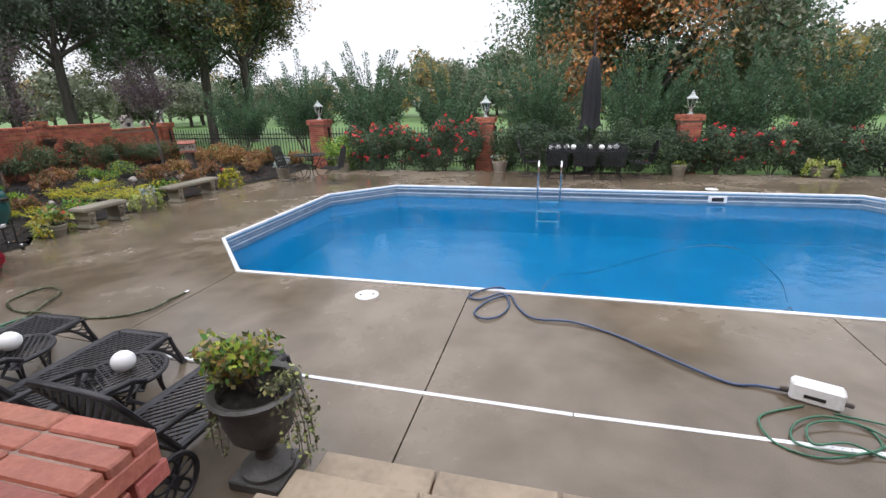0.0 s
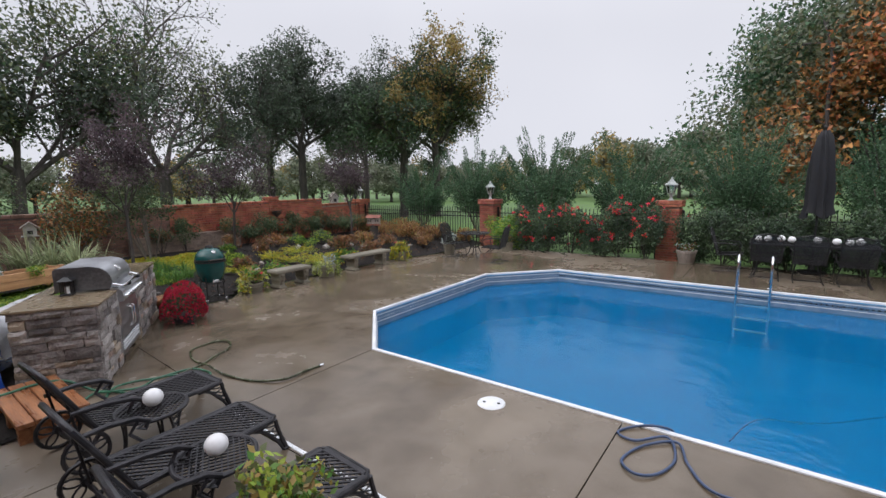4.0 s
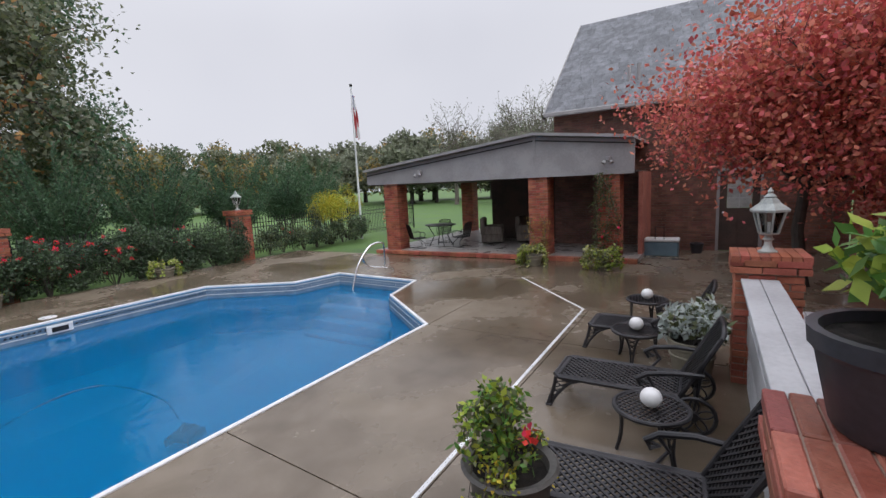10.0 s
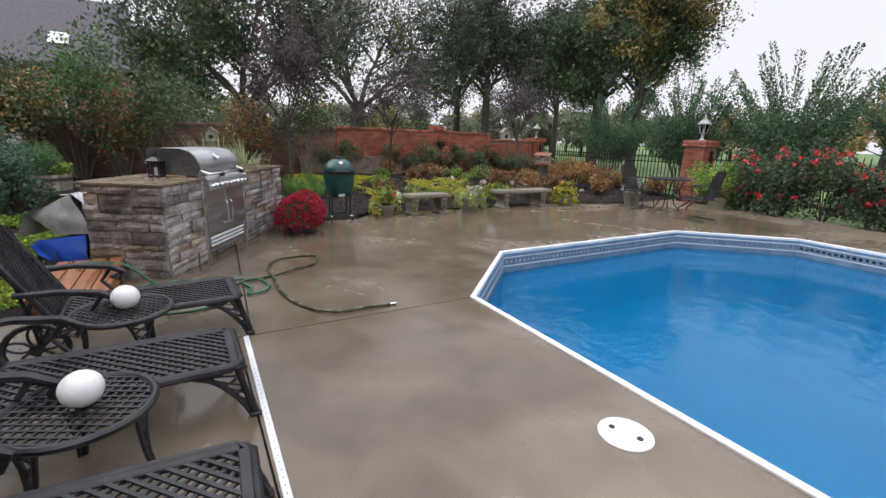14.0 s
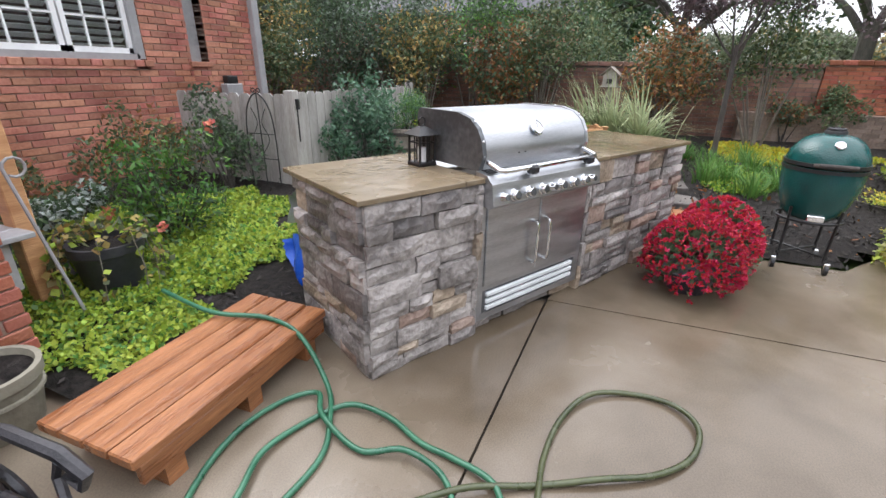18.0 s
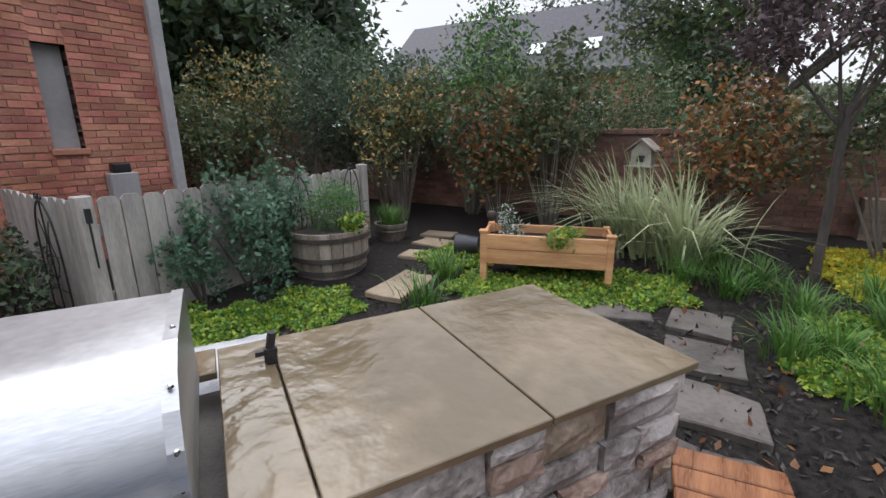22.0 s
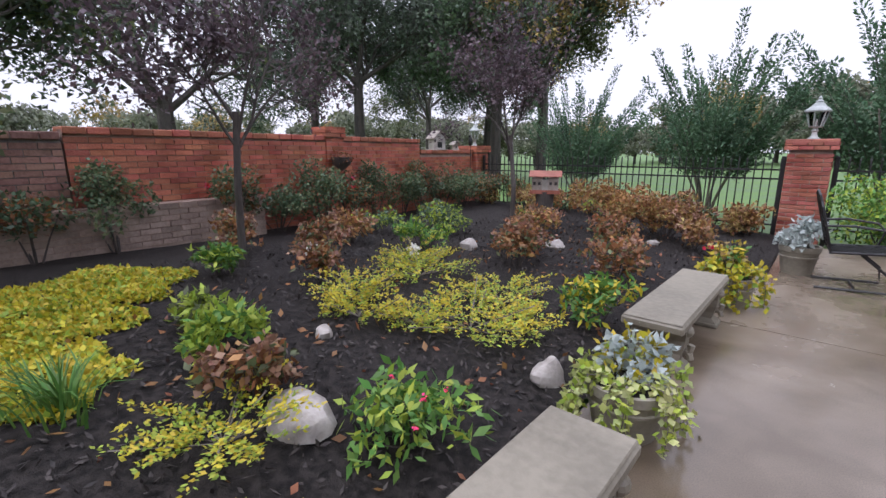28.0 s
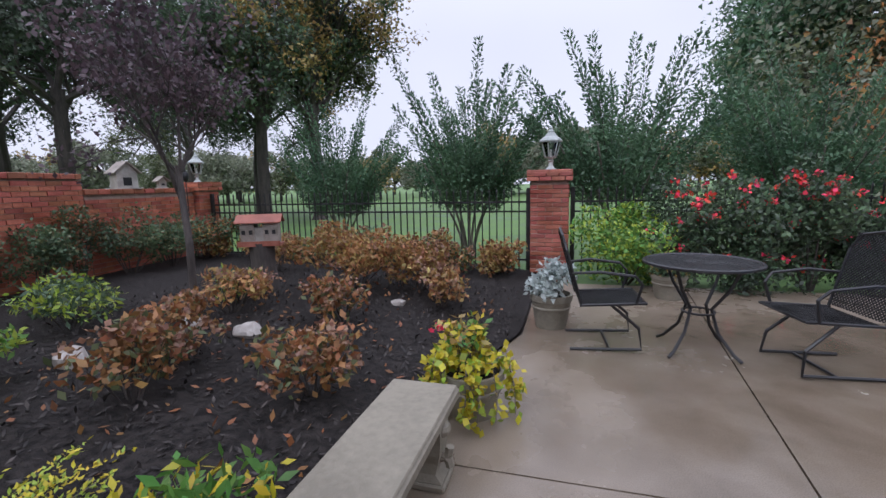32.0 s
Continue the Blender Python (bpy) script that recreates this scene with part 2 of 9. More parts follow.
def clear_glass(name, tint=(0.95, 0.97, 0.97)):
    m, nt, b = nodes_of(name)
    N, L = nt.nodes, nt.links
    N.remove(b)
    gl = N.new("ShaderNodeBsdfGlossy")
    gl.inputs["Roughness"].default_value = 0.03
    tr = N.new("ShaderNodeBsdfTransparent")
    tr.inputs["Color"].default_value = (*tint, 1)
    fr = N.new("ShaderNodeFresnel")
    fr.inputs["IOR"].default_value = 1.5
    mx = N.new("ShaderNodeMixShader")
    L.new(fr.outputs[0], mx.inputs[0])
    L.new(tr.outputs[0], mx.inputs[1])
    L.new(gl.outputs[0], mx.inputs[2])
    L.new(mx.outputs[0], N["Material Output"].inputs["Surface"])
    return m


CONCRETE = wet_concrete()
JOINT = surf("joint_filler", (0.035, 0.03, 0.026), (0.07, 0.06, 0.05), 6, (0.5, 0.8))
WATER = pool_water()
GLASS = clear_glass("clear_glass")
LINER = surf("blue_vinyl_liner", (0.002, 0.235, 0.52), (0.008, 0.31, 0.62), 1.1, (0.4, 0.5), 0.02, 10)
COPING = surf("white_coping", (0.62, 0.64, 0.66), (0.78, 0.79, 0.8), 3, (0.3, 0.5), 0.03)
BORDER = surf("liner_border", (0.10, 0.17, 0.26), (0.16, 0.24, 0.33), 5, (0.3, 0.4), 0)
BORDER_TILE = surf("liner_border_motif", (0.55, 0.58, 0.58), (0.7, 0.72, 0.72), 8, (0.3, 0.4), 0)
BRICK = surf("red_brick", (0.27, 0.075, 0.042), (0.42, 0.14, 0.085), 3.5, (0.4, 0.75), 0.5, 14, island=0.3, hue=0.012)
BRICK_O = surf("red_brick_piece", (0.25, 0.068, 0.046), (0.38, 0.125, 0.09), 3.5, (0.3, 0.7), 0.5, 14, rand=0.28, hue=0.012)
BRICK_P = surf("pale_brick", (0.20, 0.145, 0.115), (0.34, 0.265, 0.22), 2.5, (0.5, 0.8), 0.5, 14, island=0.2)
BRICK_H = surf("house_brick", (0.30, 0.105, 0.07), (0.46, 0.20, 0.14), 2.5, (0.5, 0.8), 0.5, 14, island=0.26, hue=0.012)
BRICK_HO = surf("house_brick_piece", (0.30, 0.105, 0.07), (0.46, 0.20, 0.14), 2.5, (0.5, 0.8), 0.5, 14, rand=0.26, hue=0.012)
# house brick darkened: shade on the wing put into its colour
BRICK_SHADE = surf("shaded_wing_brick", (0.12, 0.055, 0.04), (0.22, 0.105, 0.08), 2.5, (0.35, 0.7), 0.5, 14, island=0.25, hue=0.012)
# garden brick dulled: the shade under the shrubs is in its colour
BRICK_D = surf("shaded_garden_brick", (0.15, 0.075, 0.055), (0.28, 0.155, 0.12), 2.5, (0.5, 0.8), 0.5, 14, island=0.25, hue=0.012)
MORTAR = surf("mortar", (0.22, 0.15, 0.12), (0.34, 0.25, 0.2), 8, (0.7, 0.9), 0.3)
MORTAR_D = surf("dark_mortar", (0.10, 0.09, 0.085), (0.17, 0.155, 0.14), 8, (0.7, 0.9), 0.3)
FLAG = surf("flagstone_top", (0.13, 0.10, 0.060), (0.215, 0.165, 0.105), 1.4, (0.12, 0.32), 0.9, 7)
FLAG_T = surf("tan_flagstone", (0.20, 0.155, 0.105), (0.32, 0.25, 0.175), 2.6, (0.3, 0.6), 0.4, 9, rand=0.15)
PAVER = surf("grey_paver", (0.07, 0.06, 0.055), (0.135, 0.118, 0.106), 3, (0.35, 0.65), 0.5, 10, rand=0.15)
MULCH = surf("dark_mulch", (0.009, 0.008, 0.0075), (0.038, 0.033, 0.03), 22, (0.6, 0.9), 1.0, 9, spec=0.12)
CHIP = surf("mulch_chip", (0.018, 0.015, 0.014), (0.06, 0.052, 0.047), 5, (0.5, 0.8), 0.3, island=0.5, spec=0.25)
GRASS = surf("lawn_ground", (0.055, 0.12, 0.025), (0.11, 0.20, 0.045), 0.6, (0.6, 0.9), 0.4, 30)
WOOD_G = surf("grey_painted_wood", (0.36, 0.37, 0.385), (0.47, 0.48, 0.495), 2, (0.35, 0.6), 0.15, 14)
WOOD_F = surf("weathered_fence_wood", (0.27, 0.25, 0.235), (0.40, 0.38, 0.36), 4, (0.6, 0.85), 0.4, 8, rand=0.12, stretch=(3, 3, 0.5))
WOOD_C = surf("cedar_wood", (0.20, 0.075, 0.03), (0.36, 0.155, 0.065), 3.0, (0.2, 0.5), 0.4, 8, rand=0.16, stretch=(0.6, 5, 5))
WOOD_P = surf("planter_cedar", (0.44, 0.22, 0.10), (0.6, 0.34, 0.17), 3.0, (0.4, 0.65), 0.3, 8, rand=0.12, stretch=(0.6, 0.6, 5))
WOOD_B = surf("barrel_oak", (0.20, 0.165, 0.14), (0.36, 0.31, 0.27), 4, (0.5, 0.7), 0.4, 8, rand=0.2, stretch=(4, 4, 0.6))
IRON = surf("dark_cast_iron", (0.016, 0.016, 0.019), (0.042, 0.04, 0.044), 9, (0.28, 0.5), 0.2, metal=0.3)
BLACK = surf("black_metal", (0.008, 0.008, 0.009), (0.02, 0.02, 0.021), 5, (0.35, 0.55), 0.05)
STEEL = surf("brushed_steel", (0.41, 0.42, 0.44), (0.55, 0.56, 0.58), 2.2, (0.34, 0.5), 0.02, 16, metal=1.0, stretch=(1, 1, 8))
CHROME = surf("polished_steel", (0.7, 0.71, 0.72), (0.8, 0.8, 0.81), 3, (0.08, 0.16), 0, metal=1.0)
STEEL_D = surf("dark_steel", (0.10, 0.105, 0.11), (0.2, 0.21, 0.22), 3, (0.4, 0.55), 0.05, metal=0.7)
WHITE = surf("white_globe", (0.74, 0.74, 0.74), (0.84, 0.84, 0.84), 3, (0.25, 0.35), 0)
LAMPW = surf("grey_white_lamp_paint", (0.26, 0.29, 0.28), (0.42, 0.45, 0.43), 6, (0.3, 0.5), 0.1)
BENCH = surf("wet_bench_concrete", (0.14, 0.124, 0.09), (0.215, 0.193, 0.145), 2.0, (0.45, 0.7), 0.6, 14)
CAST = surf("cast_concrete", (0.185, 0.168, 0.13), (0.27, 0.25, 0.195), 2.0, (0.5, 0.8), 0.6, 14)
HOSE_G = surf("green_hose", (0.02, 0.10, 0.055), (0.045, 0.16, 0.09), 6, (0.25, 0.4), 0.05)
HOSE_O = surf("olive_hose", (0.035, 0.045, 0.018), (0.07, 0.08, 0.035), 6, (0.2, 0.35), 0.05)
HOSE_B = surf("blue_hose", (0.03, 0.055, 0.12), (0.06, 0.09, 0.17), 6, (0.3, 0.45), 0.05)
SHINGLE_N = surf("dark_roof_shingle", (0.055, 0.052, 0.062), (0.10, 0.095, 0.11), 6, (0.6, 0.85), 0.5, 6)
SHINGLE = surf("roof_shingle", (0.10, 0.108, 0.12), (0.19, 0.197, 0.215), 6, (0.6, 0.85), 0.5, 6, island=0.25)
FASCIA = surf("grey_fascia", (0.27, 0.265, 0.27), (0.34, 0.335, 0.34), 2, (0.5, 0.7), 0.1)
# dark brown: unlit room and pavilion shade as colour; also the house door
DARKIN = surf("shade_and_door_brown", (0.05, 0.035, 0.03), (0.09, 0.06, 0.05), 2, (0.6, 0.8), 0.1)
TILEF = surf("pavilion_floor_tile", (0.26, 0.24, 0.23), (0.36, 0.34, 0.32), 3, (0.2, 0.45), 0.1)
ROCK = surf("pale_rock", (0.24, 0.215, 0.19), (0.40, 0.37, 0.335), 6, (0.6, 0.9), 1.0, 5)
BARK = surf("dark_bark", (0.036, 0.030, 0.027), (0.08, 0.068, 0.06), 8, (0.6, 0.9), 0.8, 5, stretch=(1, 1, 0.25))
BARK_L = surf("pale_bark", (0.10, 0.085, 0.07), (0.2, 0.175, 0.15), 8, (0.6, 0.9), 0.5, 5, stretch=(1, 1, 0.25))
L_MYRTLE = leaf("myrtle_leaf", (0.055, 0.115, 0.06), (0.10, 0.18, 0.09), 0.35)
L_DARK = leaf("dark_tree_leaf", (0.058, 0.082, 0.058), (0.10, 0.13, 0.088), 0.4)
L_OLIVE = leaf("olive_tree_leaf", (0.085, 0.105, 0.045), (0.155, 0.175, 0.08), 0.4)
L_ORANGE = leaf("orange_leaf", (0.46, 0.16, 0.06), (0.62, 0.27, 0.10), 0.35)
L_AUTUMN = leaf("amber_leaf", (0.26, 0.135, 0.05), (0.40, 0.22, 0.085), 0.35)
L_GOLD = leaf("gold_leaf", (0.26, 0.19, 0.06), (0.40, 0.29, 0.10), 0.35)
L_PURPLE = leaf("purple_leaf", (0.07, 0.05, 0.06), (0.14, 0.10, 0.11), 0.4)
L_RED = leaf("red_leaf", (0.52, 0.12, 0.095), (0.70, 0.24, 0.18), 0.35)
L_HEDGE = leaf("hedge_leaf", (0.05, 0.09, 0.048), (0.10, 0.155, 0.075), 0.4)
L_GREEN = leaf("fresh_green_leaf", (0.07, 0.17, 0.03), (0.14, 0.28, 0.06), 0.3)
L_LIME = leaf("lime_leaf", (0.24, 0.335, 0.035), (0.38, 0.47, 0.07), 0.25)
L_YELLOW = leaf("yellow_leaf", (0.42, 0.36, 0.02), (0.58, 0.48, 0.05), 0.25)
L_RUST = leaf("rust_leaf", (0.16, 0.07, 0.03), (0.30, 0.14, 0.05), 0.35)
L_SILVER = leaf("silver_leaf", (0.36, 0.42, 0.40), (0.55, 0.60, 0.57), 0.2)
L_BLADE = leaf("grass_blade", (0.07, 0.16, 0.03), (0.14, 0.26, 0.06), 0.3)
L_PALE = leaf("pale_grass_blade", (0.26, 0.32, 0.16), (0.46, 0.50, 0.30), 0.25)
L_VARIEG = leaf("variegated_ivy_leaf", (0.30, 0.36, 0.10), (0.55, 0.55, 0.26), 0.3)
L_CLIMB = leaf("climber_leaf", (0.06, 0.125, 0.075), (0.115, 0.205, 0.13), 0.35)
# leaf green paled: the haze over distance is put into its colour
L_HAZED = leaf("hazed_tree_leaf", (0.15, 0.17, 0.115), (0.23, 0.25, 0.17), 0.3)
F_RED = leaf("red_petal", (0.36, 0.010, 0.035), (0.56, 0.03, 0.075), 0.25, trans=0.15)
F_ROSE = leaf("rose_petal", (0.62, 0.02, 0.035), (0.8, 0.06, 0.08), 0.2, trans=0.15)
F_PINK = leaf("pink_petal", (0.75, 0.03, 0.12), (0.85, 0.08, 0.2), 0.2, trans=0.15)
F_WHITE = leaf("white_petal", (0.75, 0.75, 0.7), (0.85, 0.85, 0.82), 0.1, trans=0.15)
F_BROWN = leaf("dry_flower_head", (0.17, 0.09, 0.055), (0.30, 0.17, 0.11), 0.3, trans=0.15)


# ---- mesh helpers ----
class Geo:
    """Collects vertices and faces of one mesh."""

    def __init__(self):
        self.v, self.f = [], []

    def add(self, verts, faces, m=None):
        n = len(self.v)
        self.v += [tuple(m @ Vector(p)) for p in verts] if m is not None else [tuple(p) for p in verts]
        self.f += [tuple(i + n for i in q) for q in faces]
        return self

    def box(self, x0, y0, z0, x1, y1, z1, m=None, c=0.0):
        """A box; c: chamfer of all its edges."""
        if c <= 0:
            vs = [(x, y, z) for x in (x0, x1) for y in (y0, y1) for z in (z0, z1)]
            return self.add(vs, [(0, 1, 3, 2), (4, 6, 7, 5), (0, 4, 5, 1), (2, 3, 7, 6), (0, 2, 6, 4), (1, 5, 7, 3)], m)
        c = min(c, (x1 - x0) / 2.01, (y1 - y0) / 2.01, (z1 - z0) / 2.01)
        lo, hi, vs, ix = (x0, y0, z0), (x1, y1, z1), [], {}
        for s in ((a, b, d) for a in (0, 1) for b in (0, 1) for d in (0, 1)):
            for ax in range(3):
                p = []
                for k in range(3):
                    e = hi[k] if s[k] else lo[k]
                    p.append(e if k == ax else e + (-c if s[k] else c))
                ix[s, ax] = len(vs)
                vs.append(tuple(p))
        fs = []
        for ax in range(3):
            u, w = (ax + 1) % 3, (ax + 2) % 3
            for side in (0, 1):
                q = []
                for a, b in ((0, 0), (1, 0), (1, 1), (0, 1)):
                    s = [0, 0, 0]
                    s[ax], s[u], s[w] = side, a, b
                    q.append(ix[tuple(s), ax])
                fs.append(tuple(q if side else q[::-1]))
            for a in (0, 1):
                for b in (0, 1):
                    s0, s1 = [0, 0, 0], [0, 0, 0]
                    s0[ax], s1[ax] = 0, 1
                    s0[u] = s1[u] = a
                    s0[w] = s1[w] = b
                    q = (ix[tuple(s0), u], ix[tuple(s1), u], ix[tuple(s1), w], ix[tuple(s0), w])
                    fs.append(q if a == b else q[::-1])
        for s in ((a, b, d) for a in (0, 1) for b in (0, 1) for d in (0, 1)):
            q = (ix[s, 0], ix[s, 1], ix[s, 2])
            fs.append(q if sum(s) % 2 else q[::-1])
        return self.add(vs, fs, m)

    def tube(self, pts, r, n=8, caps=True, m=None):
        """A round bar along points; r: one radius or one for each point."""
        pts = [Vector(p) for p in pts]
        rs = [r] * len(pts) if isinstance(r, (int, float)) else list(r)
        vs, fs, side = [], [], None
        for i, p in enumerate(pts):
            d = (pts[min(i + 1, len(pts) - 1)] - pts[max(i - 1, 0)])
            d = d.normalized() if d.length > 1e-9 else Vector((0, 0, 1))
            if side is None:
                side = d.cross(Vector((0.31, 0.17, 0.93)) if abs(d.z) < 0.9 else Vector((1, 0.1, 0)))
            side = (side - d * side.dot(d)).normalized()
            up = d.cross(side)
            for k in range(n):
                a = 2 * math.pi * k / n
                vs.append(p + (side * math.cos(a) + up * math.sin(a)) * rs[i])
        for i in range(len(pts) - 1):
            for k in range(n):
                l = (k + 1) % n
                fs.append((i * n + k, i * n + l, (i + 1) * n + l, (i + 1) * n + k))
        if caps:
            fs.append(tuple(range(n))[::-1])
            fs.append(tuple(range((len(pts) - 1) * n, len(pts) * n)))
        return self.add(vs, fs, m)

    def lathe(self, prof, n=20, m=None, caps=True):
        """A turned shape from (radius, height) pairs."""
        vs, fs = [], []
        for r, z in prof:
            for k in range(n):
                a = 2 * math.pi * k / n
                vs.append((r * math.cos(a), r * math.sin(a), z))
        for i in range(len(prof) - 1):
            for k in range(n):
                l = (k + 1) % n
                fs.append((i * n + k, i * n + l, (i + 1) * n + l, (i + 1) * n + k))
        if caps:
            fs.append(tuple(range(n))[::-1])
            fs.append(tuple(range((len(prof) - 1) * n, len(prof) * n)))
        return self.add(vs, fs, m)

    def ball(self, c, r, n=14, rings=8, sq=(1, 1, 1), m=None):
        prof = [(max(1e-4, math.sin(math.pi * i / rings)), -math.cos(math.pi * i / rings)) for i in range(rings + 1)]
        g = Geo().lathe(prof, n)
        return self.add([(c[0] + p[0] * r * sq[0], c[1] + p[1] * r * sq[1], c[2] + p[2] * r * sq[2]) for p in g.v], g.f, m)

    def prism(self, poly, z0, z1, m=None):
        n = len(poly)
        vs = [(x, y, z0) for x, y in poly] + [(x, y, z1) for x, y in poly]
        fs = [tuple(range(n))[::-1], tuple(range(n, 2 * n))] + [(i, (i + 1) % n, (i + 1) % n + n, i + n) for i in range(n)]
        return self.add(vs, fs, m)

    def mesh(self, name, material, smooth=None):
        me = bpy.data.meshes.new(name)
        me.from_pydata(self.v, [], self.f)
        me.materials.append(material)
        if smooth is not None:
            me.polygons.foreach_set("use_smooth", [True] * len(me.polygons))
            me.set_sharp_from_angle(angle=radians(smooth))
        me.update()
        return me


def thing(name, label, category, m=None, group="", kind=""):
    ob = tagged(new(name), label, category, group, kind)
    ob.empty_display_size = 0.1
    if m is not None:
        ob.matrix_basis = m
    return ob


def part(name, geo, material, parent, label="", smooth=None, m=None):
    """One mesh of its own under a thing or a part."""
    ob = new(name, geo.mesh(name, material, smooth) if isinstance(geo, Geo) else geo)
    ob.parent = parent
    if m is not None:
        ob.matrix_basis = m
    return tagged(ob, label)


def single(name, geo, material, label, category, group="", kind="", smooth=None, m=None):
    """A top-level thing that is one mesh."""
    ob = tagged(new(name, geo.mesh(name, material, smooth) if isinstance(geo, Geo) else geo), label, category, group, kind)
    if m is not None:
        ob.matrix_basis = m
    return ob


def quick_mesh(name, verts, faces, material):
    """A mesh from numpy arrays of vertices and equal-sided faces."""
    me = bpy.data.meshes.new(name)
    nv, (nf, k) = len(verts), faces.shape
    me.vertices.add(nv)
    me.vertices.foreach_set("co", np.ascontiguousarray(verts, dtype=np.float32).ravel())
    me.loops.add(nf * k)
    me.loops.foreach_set("vertex_index", np.ascontiguousarray(faces, dtype=np.int32).ravel())
    me.polygons.add(nf)
    me.polygons.foreach_set("loop_start", np.arange(0, nf * k, k, dtype=np.int32))
    me.polygons.foreach_set("loop_total", np.full(nf, k, dtype=np.int32))
    me.materials.append(material)
    me.update(calc_edges=True)
    return me


def leaves(name, centres, size, material, seed, aspect=0.5, up=0.3, spread=0.35, along=None, droop=0.0, flat=False):
    """Folded leaves, one at each centre; up: how far they face the sky; along: a direction for each to grow in."""
    g = np.random.default_rng(seed)
    c = np.asarray(centres, dtype=float)
    n = len(c)
    d = g.normal(size=(n, 3)) if along is None else np.asarray(along) + g.normal(size=(n, 3)) * 0.35
    d[:, 2] -= droop
    d /= np.linalg.norm(d, axis=1)[:, None] + 1e-9
    nr = g.normal(size=(n, 3))
    nr[:, 2] += up * 3
    w = np.cross(d, nr)
    w /= np.linalg.norm(w, axis=1)[:, None] + 1e-9
    h = np.cross(w, d)
    s = size * (1 + spread * g.uniform(-1, 1, n))[:, None]
    a, b = c, c + d * s
    mid = c + d * s * 0.45 - h * s * 0.10
    if flat:
        # far off a leaf is one small blade
        v = np.stack([a - w * s * aspect * 0.5, a + w * s * aspect * 0.5, b], axis=1).reshape(-1, 3)
        return quick_mesh(name, v, np.arange(n * 3).reshape(-1, 3), material)
    l, r = mid + w * s * aspect * 0.5 + h * s * 0.10, mid - w * s * aspect * 0.5 + h * s * 0.10
    v = np.stack([a, r, b, l], axis=1).reshape(-1, 3)
    i = np.arange(n)[:, None] * 4
    f = np.concatenate([i + np.array([[0, 1, 2]]), i + np.array([[0, 2, 3]])], axis=1).reshape(-1, 3)
    return quick_mesh(name, v, f, material)


def blades(name, roots, length, width, material, seed, lean=0.6, segs=4):
    """Arching grass blades from each root; roots: x, y, z and the way each leans."""
    g = np.random.default_rng(seed)
    r = np.asarray(roots, dtype=float)
    n = len(r)
    a = g.uniform(0, 2 * np.pi, n) if r.shape[1] < 4 else r[:, 3]
    L = length * g.uniform(0.55, 1.1, n)
    ln = lean * g.uniform(0.3, 1.2, n)
    dirx, diry = np.cos(a), np.sin(a)
    V = []
    for k in range(segs + 1):
        t = k / segs
        out = L * ln * t ** 1.6 * 0.9
        hgt = L * (t - 0.62 * ln * t ** 2.2)
        wd = width * (1 - t) ** 0.7 * 0.5 + 0.0004
        px, py, pz = r[:, 0] + dirx * out, r[:, 1] + diry * out, r[:, 2] + hgt
        V.append(np.stack([px - diry * wd, py + dirx * wd, pz], 1))
        V.append(np.stack([px + diry * wd, py - dirx * wd, pz], 1))
    V = np.stack(V, axis=1).reshape(-1, 3)
    b = np.arange(n)[:, None] * (2 * (segs + 1))
    F = []
    for k in range(segs):
        F.append(b + np.array([[2 * k, 2 * k + 1, 2 * k + 3, 2 * k + 2]]))
    return quick_mesh(name, V, np.concatenate(F, 0), material)


def spline(pts, k=6):
    """A smooth line through points."""
    P = [Vector(p) for p in pts]
    out = []
    for i in range(len(P) - 1):
        a, b, c, d = P[max(i - 1, 0)], P[i], P[i + 1], P[min(i + 2, len(P) - 1)]
        for j in range(k):
            u = j / k
            out.append(0.5 * (2 * b + (c - a) * u + (2 * a - 5 * b + 4 * c - d) * u * u + (3 * b - a - 3 * c + d) * u ** 3))
    return out + [P[-1]]


def in_blob(g, n, c, r, shell=0.55):
    """n points in an ellipsoid, most of them near its skin."""
    d = g.normal(size=(n, 3))
    d /= np.linalg.norm(d, axis=1)[:, None]
    q = shell + (1 - shell) * g.uniform(0, 1, n) ** 0.6
    return np.asarray(c) + d * q[:, None] * np.asarray(r)


# ---- ground, patio, pool ----
POOL = [(-3.0, 5.0), (-4.27, 6.28), (-4.29, 9.99), (-3.03, 11.41), (7.34, 11.41), (8.4, 9.65), (9.6, 9.4), (9.45, 6.95), (8.18, 6.65), (6.9, 5.0)]


def bed_edge(y):
    """Where the slab ends and the mulch begins."""
    if y < 5.4:
        return -7.21
    if y < 5.75:
        return -7.21 - 0.4 * (y - 5.4) / 0.35
    if y < 10.4:
        return -7.61
    return min(-7.16, -7.61 + 0.45 * (y - 10.4) / 1.5)


def bed_height(x, y):
    """Height of the planted ground on the garden side: level with the slab at its edge, rising away from it."""
    d = max(0.0, bed_edge(y) - 0.04 - x)
    if y < 4.0:
        d = max(d, ((x + 4.66) * -0.506 + (y - 2.60) * -0.8625 - 0.5) * 0.5)
    k = 0.36 if y < 6.5 else 0.36 - min((y - 6.5) / 5.0, 1.0) * 0.18
    return 0.02 + k * (1 - math.exp(-d / 1.5)) + 0.02 * noise.noise((x * 0.9, y * 0.9, 0))


def ground_sheet():
    x0, x1, y0, y1, far = -4.6, 9.9, 4.7, 11.7, 600.0
    xs, ys = [-far, -40, x0, x1, 40, far], [-far, -40, y0, y1, 40, far]
    g = Geo()
    vs = [(x, y, -0.12) for y in ys for x in xs]
    fs = [(j * 6 + i, j * 6 + i + 1, j * 6 + i + 7, j * 6 + i + 6) for j in range(5) for i in range(5) if not (i == 2 and j == 2)]
    g.add(vs, fs)
    single("ground", g, GRASS, "green lawn running out to the far trees", "ground", kind="structure")


ground_sheet()


